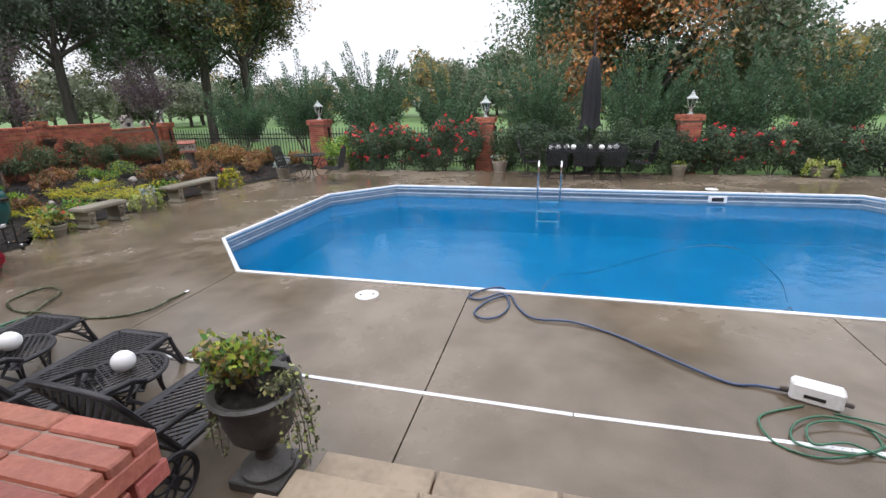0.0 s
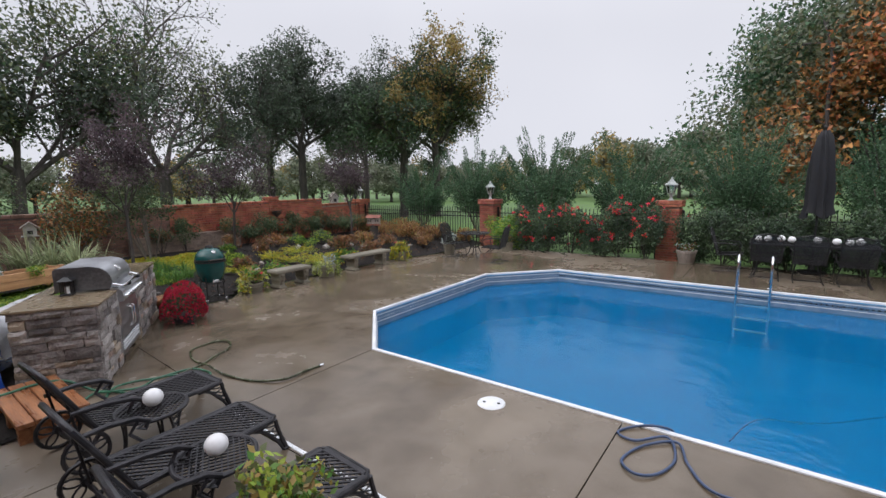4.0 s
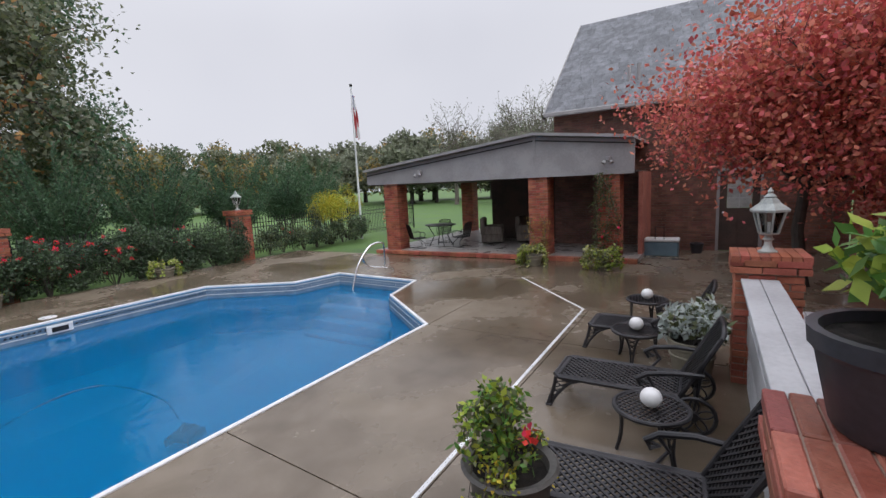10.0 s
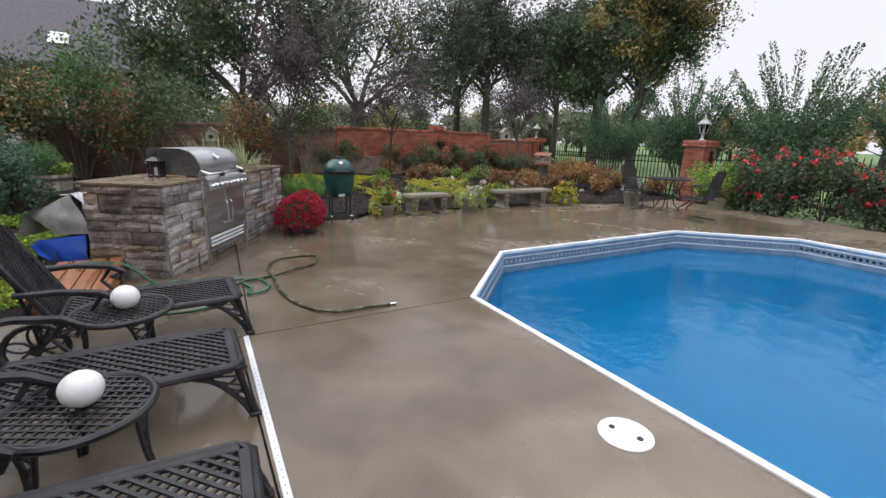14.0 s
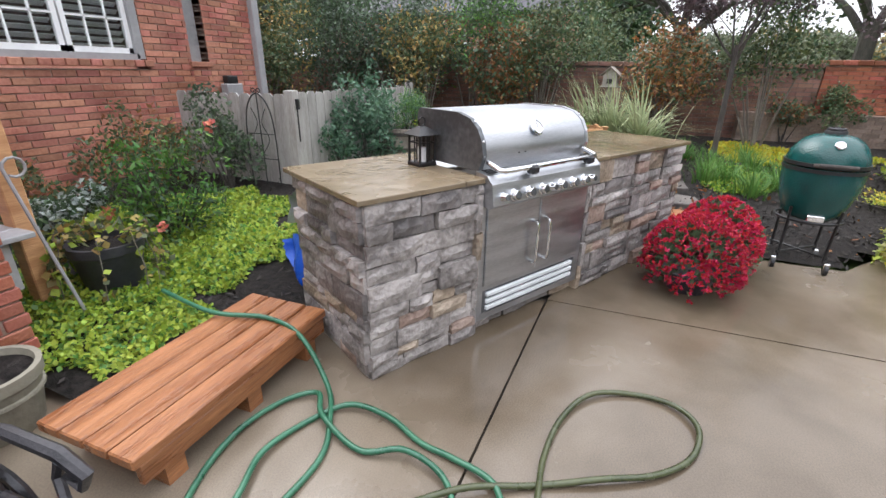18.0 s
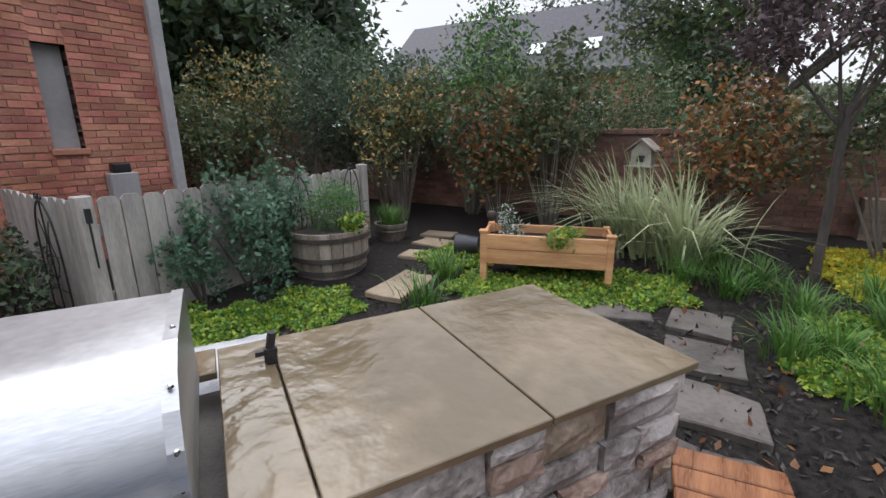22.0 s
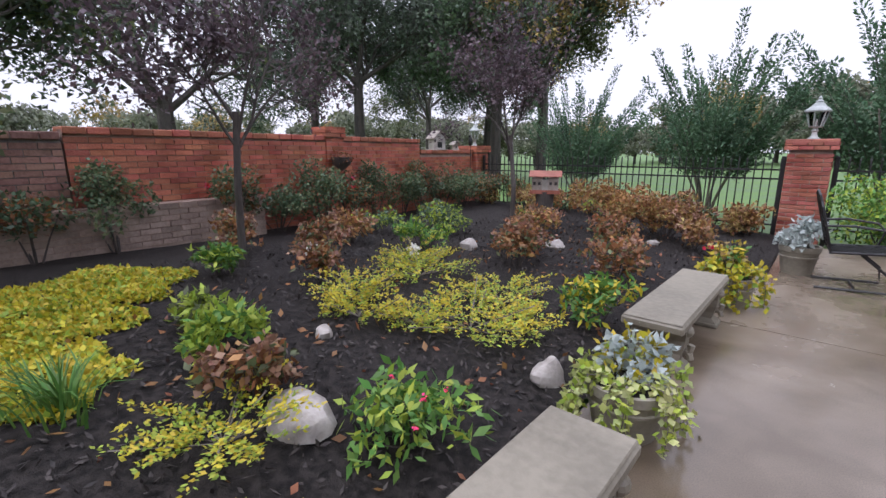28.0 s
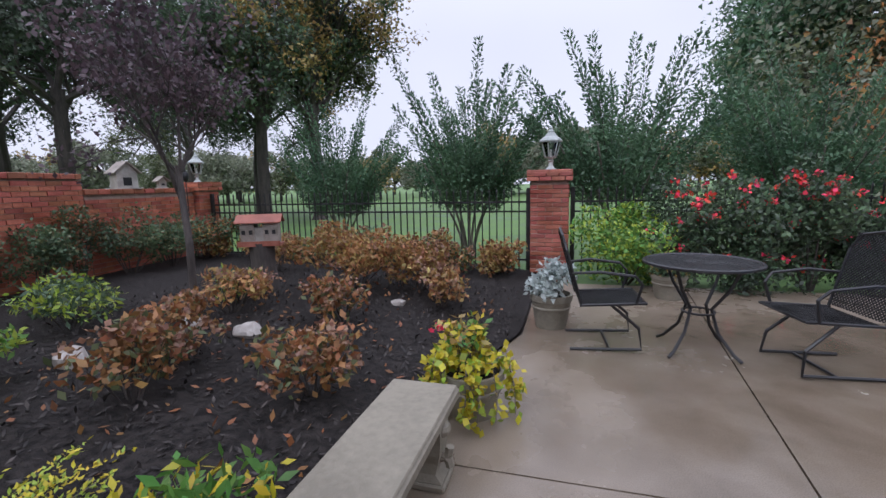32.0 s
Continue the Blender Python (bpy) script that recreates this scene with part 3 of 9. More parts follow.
def poly_slab(poly, z0, z1, inset=0.006):
    cx, cy = sum(p[0] for p in poly) / len(poly), sum(p[1] for p in poly) / len(poly)
    q = []
    for x, y in poly:
        q.append((x - math.copysign(min(inset, abs(x - cx)), x - cx), y - math.copysign(min(inset, abs(y - cy)), y - cy)))
    return Geo().prism(q, z0, z1)


def patio():
    base = thing("patio", "wet grey-brown concrete slabs round the swimming pool", "patio", kind="structure")
    A, B, C, D, E, E2, SL, SR, F, G = POOL
    S = 3.035
    polys = [
        [(-4.75, 0.6), (-3.0, 0.6), (-3.0, 3.13), (-5.82, 3.28), (-5.6, 2.9)],
        [(-3.0, -1.2), (0.13, -1.2), (0.13, S), (-3.0, S)], [(0.13, -1.2), (3.45, -1.2), (3.56, S), (0.13, S)],
        [(3.45, -1.2), (6.9, -1.2), (6.9, S), (3.56, S)], [(6.9, -1.2), (10.3, -1.2), (10.3, 4.75), (8.44, S), (6.9, S)],
        [(10.3, -1.2), (15.1, -1.2), (15.1, 5.0), (10.55, 5.0), (10.3, 4.75)],
        [(-3.0, S), (0.13, S), (0.13, 5.0), (-3.0, 5.0)], [(0.13, S), (3.56, S), (3.67, 5.0), (0.13, 5.0)],
        [(3.56, S), (6.9, S), (6.9, 5.0), (3.67, 5.0)], [(6.9, S), (8.44, S), (10.3, 4.75), (10.55, 5.0), (6.9, 5.0)],
        [(-5.82, 3.28), (-3.0, 3.13), (-3.0, 5.0), B, (-5.82, 6.33)],
        [(-7.2, 3.5), (-5.82, 3.28), (-5.82, 6.33), (-7.6, 6.33), (-7.6, 5.75), (-7.2, 5.4)],
        [(-5.82, 6.33), B, (-4.29, 9.85), (-5.67, 9.85)], [(-7.6, 6.33), (-5.82, 6.33), (-5.67, 9.85), (-7.6, 9.85)],
        [(-7.6, 9.85), (-5.67, 9.85), (-5.29, 14.15), (-7.15, 14.15), (-7.15, 11.9), (-7.6, 10.4)],
        [(-5.67, 9.85), (-4.29, 9.85), C, D, (-3.03, 14.15), (-5.29, 14.15)],
        [D, (-0.4, 11.41), (-0.4, 14.15), (-3.03, 14.15)], [(-0.4, 11.41), (2.0, 11.41), (2.0, 14.15), (-0.4, 14.15)],
        [(2.0, 11.41), (4.5, 11.41), (4.5, 14.15), (2.0, 14.15)], [(4.5, 11.41), E, (7.34, 14.15), (4.5, 14.15)],
        [E, E2, SL, (12.5, 9.4), (12.5, 14.15), (7.34, 14.15)],
        [SL, SR, (12.5, 6.95), (12.5, 9.4)], [SR, F, G, (10.55, 5.0), (12.5, 5.0), (12.5, 6.95)],
    ]
    for p in polys:
        part("slab", poly_slab(p, -0.1, 0.0), CONCRETE, base)
    g = Geo()
    for r in [(-7.3, -1.3, 15.2, 4.72), (-7.3, 4.72, -4.55, 14.0), (-7.58, 5.85, -7.3, 10.3), (-4.55, 11.68, 12.6, 14.0), (9.85, 4.72, 12.6, 11.68)]:
        g.box(r[0], r[1], -0.115, r[2], r[3], -0.045)
    part("joint_filler", g, JOINT, base, "dark filled joints between the slabs")


patio()


def drain_strip():
    d = thing("drain_strip", "white slotted plastic drain channel set in the slab", "drain", kind="structure")
    pts = [(-3.0, 3.09), (1.2, 3.03), (8.49, 3.13), (10.46, 4.9)]
    for (ax, ay), (bx, by) in zip(pts, pts[1:]):
        n = Vector((bx - ax, by - ay, 0))
        k = max(1, round(n.length / 2.9))
        ang = math.degrees(math.atan2(n.y, n.x))
        for i in range(k):
            L = n.length / k
            m = pose(ax + n.x * i / k, ay + n.y * i / k, 0, 0, 0, ang)
            g = Geo().box(0.004, -0.018, -0.03, L - 0.004, 0.018, 0.006, m, 0.003)
            seg = part("channel", g, COPING, d)
            s = Geo()
            for j in range(int(L / 0.05)):
                s.box(0.02 + j * 0.05, -0.002, 0.0045, 0.028 + j * 0.05, 0.002, 0.0068, m)
            part("slots", s, JOINT, seg)


drain_strip()


def swimming_pool():
    pool = thing("swimming_pool", "blue vinyl-lined swimming pool with white coping", "pool", kind="structure")
    n = len(POOL)
    cx, cy = 2.2, 8.2

    def ring(off, z):
        out = []
        for i in range(n):
            p, q, r = Vector(POOL[i - 1]), Vector(POOL[i]), Vector(POOL[(i + 1) % n])
            d1, d2 = (q - p).normalized(), (r - q).normalized()
            n1, n2 = Vector((d1.y, -d1.x)), Vector((d2.y, -d2.x))
            b = (n1 + n2)
            b = b / max(0.35, b.length_squared / 2)
            w = q + b * off
            out.append((w.x, w.y, z))
        return out
    s = 1 if (Vector(POOL[1]) - Vector(POOL[0])).cross(Vector((cx, cy)) - Vector(POOL[0])) < 0 else -1
    inn = ring(0.10 * s, 0)
    walls = Geo()
    top, bot = ring(0.055 * s, -0.02), ring(0.055 * s, -1.25)
    walls.add(top + bot, [(i, (i + 1) % n, (i + 1) % n + n, i + n) for i in range(n)])
    part("liner_wall", walls, LINER, pool)
    fl = ring(0.04 * s, -1.12)
    deep = [(cx + (p[0] - cx) * 0.55, cy + (p[1] - cy) * 0.5, -1.35) for p in fl]
    g = Geo().add(fl + deep, [(i, (i + 1) % n, (i + 1) % n + n, i + n) for i in range(n)] + [tuple(range(n, 2 * n))])
    part("liner_floor", g, LINER, pool)
    for i in range(n):
        j = (i + 1) % n
        a0, a1 = ring(0.06 * s, 0)[i], ring(0.06 * s, 0)[j]
        A, Bv = Vector(a0), Vector(a1)
        L, ang = (Bv - A).length, math.degrees(math.atan2(a1[1] - a0[1], a1[0] - a0[0]))
        m = pose(a0[0], a0[1], 0, 0, 0, ang)
        sg = -1 if s > 0 else 1
        sg = sg if (m @ Vector((0, 1, 0)) - A).xy.dot(Vector((cx, cy)) - A.xy) * sg > 0 else -sg
        band = Geo()
        y0, y1 = sorted((0.0, 0.004 * sg))
        band.box(0, y0, -0.30, L, y1, -0.03, m)
        bo = part("liner_border", band, BORDER, pool)
        mot = Geo()
        y0, y1 = sorted((0.004 * sg, 0.007 * sg))
        k = int(L / 0.075)
        for q in range(k):
            x = 0.02 + q * (L - 0.04) / max(k, 1)
            mot.add([(x, y1, -0.125), (x + 0.027, y1, -0.098), (x + 0.054, y1, -0.125), (x + 0.027, y1, -0.152)], [(0, 1, 2, 3)], m)
        mot.box(0, y0, -0.075, L, y1, -0.06, m)
        mot.box(0, y0, -0.187, L, y1, -0.173, m)
        part("border_motif", mot, BORDER_TILE, bo)
        oo = Geo()
        o0, o1 = ring(-0.004 * s, 0.012), ring(0.047 * s, 0.012)
        oz0, oz1 = ring(-0.004 * s, -0.04), ring(0.047 * s, -0.04)
        rim0, rim1 = ring(0.008 * s, 0.02), ring(0.035 * s, 0.02)
        vs = []
        for k2 in (i, j):
            vs += [oz0[k2], o0[k2], rim0[k2], rim1[k2], o1[k2], oz1[k2]]
        oo.add(vs, [(a, (a + 1) % 6, (a + 1) % 6 + 6, a + 6) for a in range(6)] + [(5, 4, 3, 2, 1, 0), (6, 7, 8, 9, 10, 11)])
        part("coping", oo, COPING, pool, "white aluminium coping rail")
    w = Geo().add([(p[0], p[1], -0.265) for p in ring(0.05 * s, 0)], [tuple(range(n))[::-1] if s > 0 else tuple(range(n))])
    part("water", w, WATER, pool, "clear rippled pool water")
    for i in range(4):
        st = Geo().box(8.25 + 0.28 * i, 7.05, -1.2, 9.42, 9.36, -0.40 - 0.23 * (3 - i), None, 0.03)
        part("step", st, LINER, pool, "moulded pool step under water")


swimming_pool()


# ---- brickwork ----
BH, BL, GAP = 0.0667, 0.203, 0.010


def pillar_bricks(w, d, z0, z1):
    """Boxes of the bricks round a pier of that size, centred on the origin."""
    out, rows = [], int((z1 - z0) / BH)
    for r in range(rows):
        a, b = z0 + r * BH, z0 + (r + 1) * BH - GAP
        for side in range(4):
            L, h = (w, d / 2) if side % 2 == 0 else (d, w / 2)
            k = max(1, round((L - 0.1) / (BL + GAP)))
            x0 = -L / 2 + (0.105 if r % 2 else 0.0)
            step = (L - 0.105) / k
            for i in range(k):
                out.append((side * 90, x0 + i * step, h, a, x0 + (i + 1) * step - GAP, b))
    return out


def brick_pier(name, label, x, y, w, z0, top, seed, pieces, cap=0.05, rz=0, cap_h=0.16):
    """A square brick pier with a corbelled cap; pieces: whether each brick is an object."""
    g = random.Random(seed)
    th = thing(name, label, "brick pillar", pose(x, y, 0, 0, 0, rz))
    core = Geo().box(-w / 2 + 0.012, -w / 2 + 0.012, z0, w / 2 - 0.012, w / 2 - 0.012, top - 0.01)
    part("mortar", core, MORTAR, th)
    rows = pillar_bricks(w, w, z0, top - cap_h) + pillar_bricks(w + 2 * cap, w + 2 * cap, top - cap_h, top - 0.02)
    shared, joined = {}, Geo()
    for rot, xa, h, a, xb, b in rows:
        key = (round(xb - xa, 3), round(b - a, 3))
        j = g.uniform(-0.002, 0.003)
        if pieces:
            if key not in shared:
                shared[key] = Geo().box(0, -0.1, 0, xb - xa, 0, b - a, None, 0.004).mesh("brick", BRICK_O)
            part("brick", shared[key], BRICK_O, th, m=pose(0, 0, 0, 0, 0, rot) @ pose(xa, -h + 0.1 - j - 0.0, a) @ Matrix.Identity(4))
        else:
            joined.box(xa, -h - j, a, xb, -h + 0.1, b, pose(0, 0, 0, 0, 0, rot), 0.003)
    if not pieces:
        part("bricks", tagged_stuff(joined, "bricks"), BRICK, th, "red bricks in courses")
    tp = Geo()
    W = w + 2 * cap
    k = round(W / 0.075)
    for c in range(2):
        for r in range(k):
            x0, y0 = -W / 2 + c * W / 2, -W / 2 + r * W / k
            q = (x0 + 0.003, y0 + 0.003, top - 0.06, x0 + W / 2 - 0.004, y0 + W / k - 0.004)
            if pieces:
                part("cap_brick", Geo().box(*q, top + g.uniform(-0.004, 0.003), None, 0.006), BRICK_O, th)
            else:
                tp.box(*q, top + g.uniform(-0.004, 0.003))
    if not pieces:
        part("cap", tp, BRICK, th)
    return th


def tagged_stuff(geo, name):
    return geo.mesh(name, BRICK)


def brick_wall(name, label, p0, p1, z0, z1, thick, material, mortar, seed, coping=True, parent=None, pieces=False):
    """A straight run of brickwork in running bond from p0 to p1; pieces: whole bricks are objects."""
    g = random.Random(seed)
    d = Vector((p1[0] - p0[0], p1[1] - p0[1], 0))
    L, ang = d.length, math.degrees(math.atan2(d.y, d.x))
    m = pose(p0[0], p0[1], 0, 0, 0, ang)
    th = parent or thing(name, label, "brick wall", kind="structure")
    part("mortar", Geo().box(0, -thick / 2 + 0.012, z0, L, thick / 2 - 0.012, z1 - 0.03, m), mortar, th)
    b = Geo()
    top = z1 - (0.075 if coping else 0)
    rows = int((top - z0) / BH)
    whole = None
    for r in range(rows):
        x = -(0.1 if r % 2 else 0)
        while x < L - 0.02:
            j = g.uniform(-0.003, 0.003)
            if pieces and x >= 0 and x + BL <= L:
                whole = whole or Geo().box(0, -thick / 2, 0, BL, thick / 2, BH - GAP, None, 0.003).mesh("brick", BRICK_HO)
                part("brick", whole, BRICK_HO, th, m=m @ pose(x, j, z0 + r * BH))
            else:
                b.box(max(0, x), -thick / 2 - j, z0 + r * BH, min(L, x + BL), thick / 2 + j, z0 + (r + 1) * BH - GAP, m)
            x += BL + GAP
    part("bricks", b, material, th, "courses of brick")
    if coping:
        c = Geo()
        x = 0.0
        while x < L - 0.02:
            j = g.uniform(-0.004, 0.004)
            c.box(x, -thick / 2 - 0.025, top, min(L, x + 0.205) - 0.008, thick / 2 + 0.025, z1 + j, m, 0.006)
            x += 0.21
        part("coping_bricks", c, material, th, "flat course of brick coping")
    return th


# fence piers along the far side, with lamps, and the garden wall
FENCE_Y = 14.95
PIERS = [-7.04, -1.21, 4.70, 10.75]
for i, px in enumerate(PIERS):
    brick_pier("brick_pillar", "square red brick pillar in the iron fence", px, FENCE_Y, 0.56, -0.1, 1.58, 11 + i, i == 0)

wall = brick_wall("garden_wall", "old red brick garden wall with brick coping", (-12.75, 6.6), (-13.13, 9.97), -0.1, 1.66, 0.24, BRICK, MORTAR, 3)
brick_wall("garden_wall", "", (-13.17, 10.33), (-13.46, 12.5), -0.1, 1.66, 0.24, BRICK, MORTAR, 4, parent=wall)
brick_wall("garden_wall", "", (-13.46, 12.52), (-13.75, 14.7), -0.1, 1.44, 0.24, BRICK, MORTAR, 5, parent=wall)
# stretches behind the tall shrubs, with their shade painted into the brick
brick_wall("garden_wall", "", (-12.2, 1.2), (-12.74, 6.58), -0.1, 1.6, 0.24, BRICK_D, MORTAR_D, 6, parent=wall)
brick_wall("garden_wall", "", (-12.2, 1.2), (-12.0, -8.0), -0.1, 1.6, 0.24, BRICK_D, MORTAR_D, 7, parent=wall)
brick_wall("retaining_wall", "low wall of pale weathered blocks before the garden wall", (-12.42, 5.5), (-12.62, 8.6), -0.1, 0.86, 0.22, BRICK_P, MORTAR, 8, False)
brick_pier("brick_pillar", "brick pier of the garden wall, with a hanging planter", -13.15, 10.15, 0.34, -0.1, 1.8, 31, False, 0.03)
brick_pier("brick_pillar", "brick pier where the garden wall meets the fence", -13.78, 15.0, 0.5, -0.1, 1.55, 32, False)


def iron_fence(x0, y0, x1, y1):
    """A span of black iron fence: two rails, round-topped pickets and end posts."""
    d = Vector((x1 - x0, y1 - y0, 0))
    L = d.length
    f = thing("iron_fence", "black wrought-iron picket fence panel", "fence", pose(x0, y0, -0.1, 0, 0, math.degrees(math.atan2(d.y, d.x))), "fence panels", "structure")
    for z in (0.28, 1.05, 1.2):
        part("rail", Geo().box(0, -0.016, z - 0.014, L, 0.016, z + 0.014), BLACK, f)
    n = max(2, int(L / 0.118))
    pk = Geo().box(-0.009, -0.009, 0.12, 0.009, 0.009, 1.36).add([(-0.012, -0.012, 1.36), (0.012, -0.012, 1.36), (0.012, 0.012, 1.36), (-0.012, 0.012, 1.36), (0, 0, 1.42)],
                                                                [(0, 1, 4), (1, 2, 4), (2, 3, 4), (3, 0, 4)]).mesh("picket", BLACK)
    for i in range(n):
        part("picket", pk, BLACK, f, m=pose((i + 0.5) * L / n, 0, 0))
    for x in (0.03, L - 0.03):
        part("post", Geo().box(x - 0.03, -0.03, 0, x + 0.03, 0.03, 1.42, None, 0.006), BLACK, f)


iron_fence(-13.5, FENCE_Y + 0.05, PIERS[0] - 0.3, FENCE_Y)
for a, b in zip(PIERS, PIERS[1:]):
    iron_fence(a + 0.3, FENCE_Y, b - 0.3, FENCE_Y)
iron_fence(PIERS[-1] + 0.3, FENCE_Y, 16.2, FENCE_Y + 0.2)
iron_fence(16.3, FENCE_Y + 0.2, 21.5, FENCE_Y + 0.4)


# ---- the raised deck with its brick piers and steps ----
DECK = 0.60


def deck():
    dk = thing("deck", "raised grey-painted wooden deck of the house", "deck", kind="structure")
    for i in range(17):
        y = -1.1 + i * 0.145
        x0, x1 = (-4.4, 7.1) if y < 0.75 else (-0.05, 2.9)
        part("board", Geo().box(x0, y, DECK - 0.03, x1, y + 0.139, DECK, None, 0.004), WOOD_G, dk)
    part("joists", Geo().box(-4.3, -1.1, 0.3, 7.0, 0.72, DECK - 0.035).box(0.0, 0.72, 0.0, 2.85, 1.34, DECK - 0.035), WOOD_G, dk)
    st = thing("steps", "tan flagstone steps from the deck to the patio", "steps", kind="structure")
    for i, (y0, y1, z) in enumerate([(1.36, 1.64, 0.45), (1.64, 1.93, 0.30), (1.93, 2.22, 0.15)]):
        part("riser", Geo().box(-0.15, 1.3, 0.0, 2.95, y1 - 0.03, z - 0.045), BRICK_O, st)
        xs = [-0.22, 0.45, 1.1, 1.9, 3.0]
        for a, b in zip(xs, xs[1:]):
            part("flagstone", Geo().box(a + 0.006, y0 - 0.02, z - 0.045, b - 0.006, y1, z, None, 0.008), FLAG_T, st)


deck()
# piers of the deck
for i, (cx, pieces) in enumerate([(-3.87, True), (-0.32, True), (3.17, True), (6.74, False)]):
    brick_pier("brick_pillar", "square red brick pier of the deck rail", cx, (0.82, 0.84, 0.99, 0.99)[i], 0.52, 0.0, (1.28, 1.24, 1.24, 1.24)[i], 51 + i, pieces, 0.04)


def deck_rail(x0, x1, dy):
    r = thing("deck_rail", "grey-painted wooden deck rail with a wide flat cap", "railing", kind="structure")
    r.location.y = dy
    for k in range(2):
        part("cap_board", Geo().box(x0, 0.82 + k * 0.145, 0.995, x1, 0.96 + k * 0.145, 1.03, None, 0.004), WOOD_G, r)
    part("top_rail", Geo().box(x0, 0.95, 0.85, x1, 0.99, 0.993), WOOD_G, r)
    part("skirt_board", Geo().box(x0, 1.0, 0.42, x1, 1.04, 0.68, None, 0.004), WOOD_G, r)
    part("skirt_board", Geo().box(x0, 1.0, 0.69, x1, 1.035, 0.72, None, 0.004), WOOD_G, r)
    n = int((x1 - x0) / 0.55)
    for i in range(n):
        x = x0 + (i + 0.5) * (x1 - x0) / n
        part("baluster", Geo().box(x - 0.035, 0.94, 0.6, x + 0.035, 1.0, 0.85), WOOD_G, r)
    lat = Geo()
    k = int((x1 - x0 + 0.4) / 0.085)
    for i in range(k):
        x = x0 - 0.38 + i * 0.085
        for s in (1, -1):
            a = (x, 0.0) if s > 0 else (x, 0.42)
            b = (x + 0.40, 0.42) if s > 0 else (x + 0.40, 0.0)
            ax, bx = max(a[0], x0), min(b[0], x1)
            if bx - ax < 0.03:
                continue
            za, zb = a[1] + s * (ax - a[0]) * 1.05, b[1] - s * (b[0] - bx) * 1.05
            yy = 1.012 + 0.008 * s
            lat.add([(ax, yy, za - 0.017), (bx, yy, zb - 0.017), (bx, yy, zb + 0.017), (ax, yy, za + 0.017),
                     (ax, yy + 0.006, za - 0.017), (bx, yy + 0.006, zb - 0.017), (bx, yy + 0.006, zb + 0.017), (ax, yy + 0.006, za + 0.017)],
                    [(0, 1, 2, 3), (7, 6, 5, 4), (0, 4, 5, 1), (3, 2, 6, 7)])
    part("lattice", lat, WOOD_G, r, "diagonal lattice skirt")


for a, b, dy in ((-3.6, -0.62, -0.2), (3.47, 6.46, 0.1)):
    deck_rail(a, b, dy)


# ---- the house ----
def house_left():
    h = thing("house", "two-storey red brick house wall with a shuttered window", "house", kind="structure")
    y = -1.35
    # wall round the window opening
    for (xa, xb, za, zb) in [(-8.55, -7.72, 0, 3.0), (-8.55, -7.72, 3.0, 5.5), (-7.72, -7.46, 0, 1.46), (-7.72, -7.46, 2.52, 5.5), (-7.46, -6.88, 0, 3.0), (-7.46, -6.88, 3.0, 5.5),
                             (-6.88, -5.38, 0, 1.40), (-6.88, -5.38, 2.82, 5.5), (-5.38, 9.0, 0, 5.5)]:
        brick_wall("house", "", (xb, y - 0.1), (xa, y - 0.1), za - 0.1, zb, 0.2, BRICK_H, MORTAR, 70 + int(xa * 3), coping=False, parent=h, pieces=xa < -5.7 and zb < 3.1)
    sill = Geo()
    for i in range(14):
        sill.box(-6.92 + i * 0.112, y - 0.05, 1.395, -6.92 + i * 0.112 + 0.1, y + 0.05, 1.46, None, 0.006)
    part("window_sill", sill, BRICK_H, h, "brick window sill")
    part("slot_back", Geo().box(-7.72, y - 0.19, 1.46, -7.46, y - 0.13, 2.52), FASCIA, h, "grey shuttered board in a narrow recess")
    part("slot_sill", Geo().box(-7.75, y - 0.12, 1.40, -7.43, y + 0.03, 1.46, None, 0.006), BRICK_H, h)
    w = thing("window", "white-framed window with slatted shutters inside", "window", kind="structure")
    x0, x1, z0, z1, yy = -6.81, -5.45, 1.49, 2.77, y - 0.06
    part("casing", Geo().box(x0 - 0.06, yy - 0.03, z0 - 0.02, x0 + 0.03, yy + 0.06, z1 + 0.05).box(x1 - 0.03, yy - 0.03, z0 - 0.02, x1 + 0.06, yy + 0.06, z1 + 0.05)
         .box(x0, yy - 0.03, z0 - 0.03, x1, yy + 0.06, z0 + 0.03).box(x0, yy - 0.03, z1, x1, yy + 0.06, z1 + 0.05), FASCIA, w)
    for a, b in ((x0 + 0.03, (x0 + x1) / 2 - 0.01), ((x0 + x1) / 2 + 0.01, x1 - 0.03)):
        sash = part("sash", Geo().box(a, yy - 0.02, z0 + 0.03, a + 0.045, yy + 0.02, z1).box(b - 0.045, yy - 0.02, z0 + 0.03, b, yy + 0.02, z1)
                    .box(a, yy - 0.02, z0 + 0.03, b, yy + 0.02, z0 + 0.085).box(a, yy - 0.02, z1 - 0.05, b, yy + 0.02, z1), WHITE, w)
        for k in range(1, 3):
            x = a + (b - a) * k / 3
            part("glazing_bar", Geo().box(x - 0.009, yy, z0 + 0.08, x + 0.009, yy + 0.018, z1 - 0.05), WHITE, sash)
        for k in range(1, 4):
            z = z0 + 0.06 + (z1 - z0 - 0.1) * k / 4
            part("glazing_bar", Geo().box(a + 0.04, yy, z - 0.009, b - 0.04, yy + 0.018, z + 0.009), WHITE, sash)
        pn = part("pane", Geo().box(a + 0.04, yy - 0.006, z0 + 0.08, b - 0.04, yy - 0.002, z1 - 0.05), GLASS, w)
        pn.visible_shadow = False
        for k in range(18):
            z = z0 + 0.09 + k * 0.067
            part("shutter_slat", Geo().box(a + 0.03, -0.03, -0.004, b - 0.03, 0.03, 0.004, pose(0, yy - 0.07, z, 35)), WHITE, w)
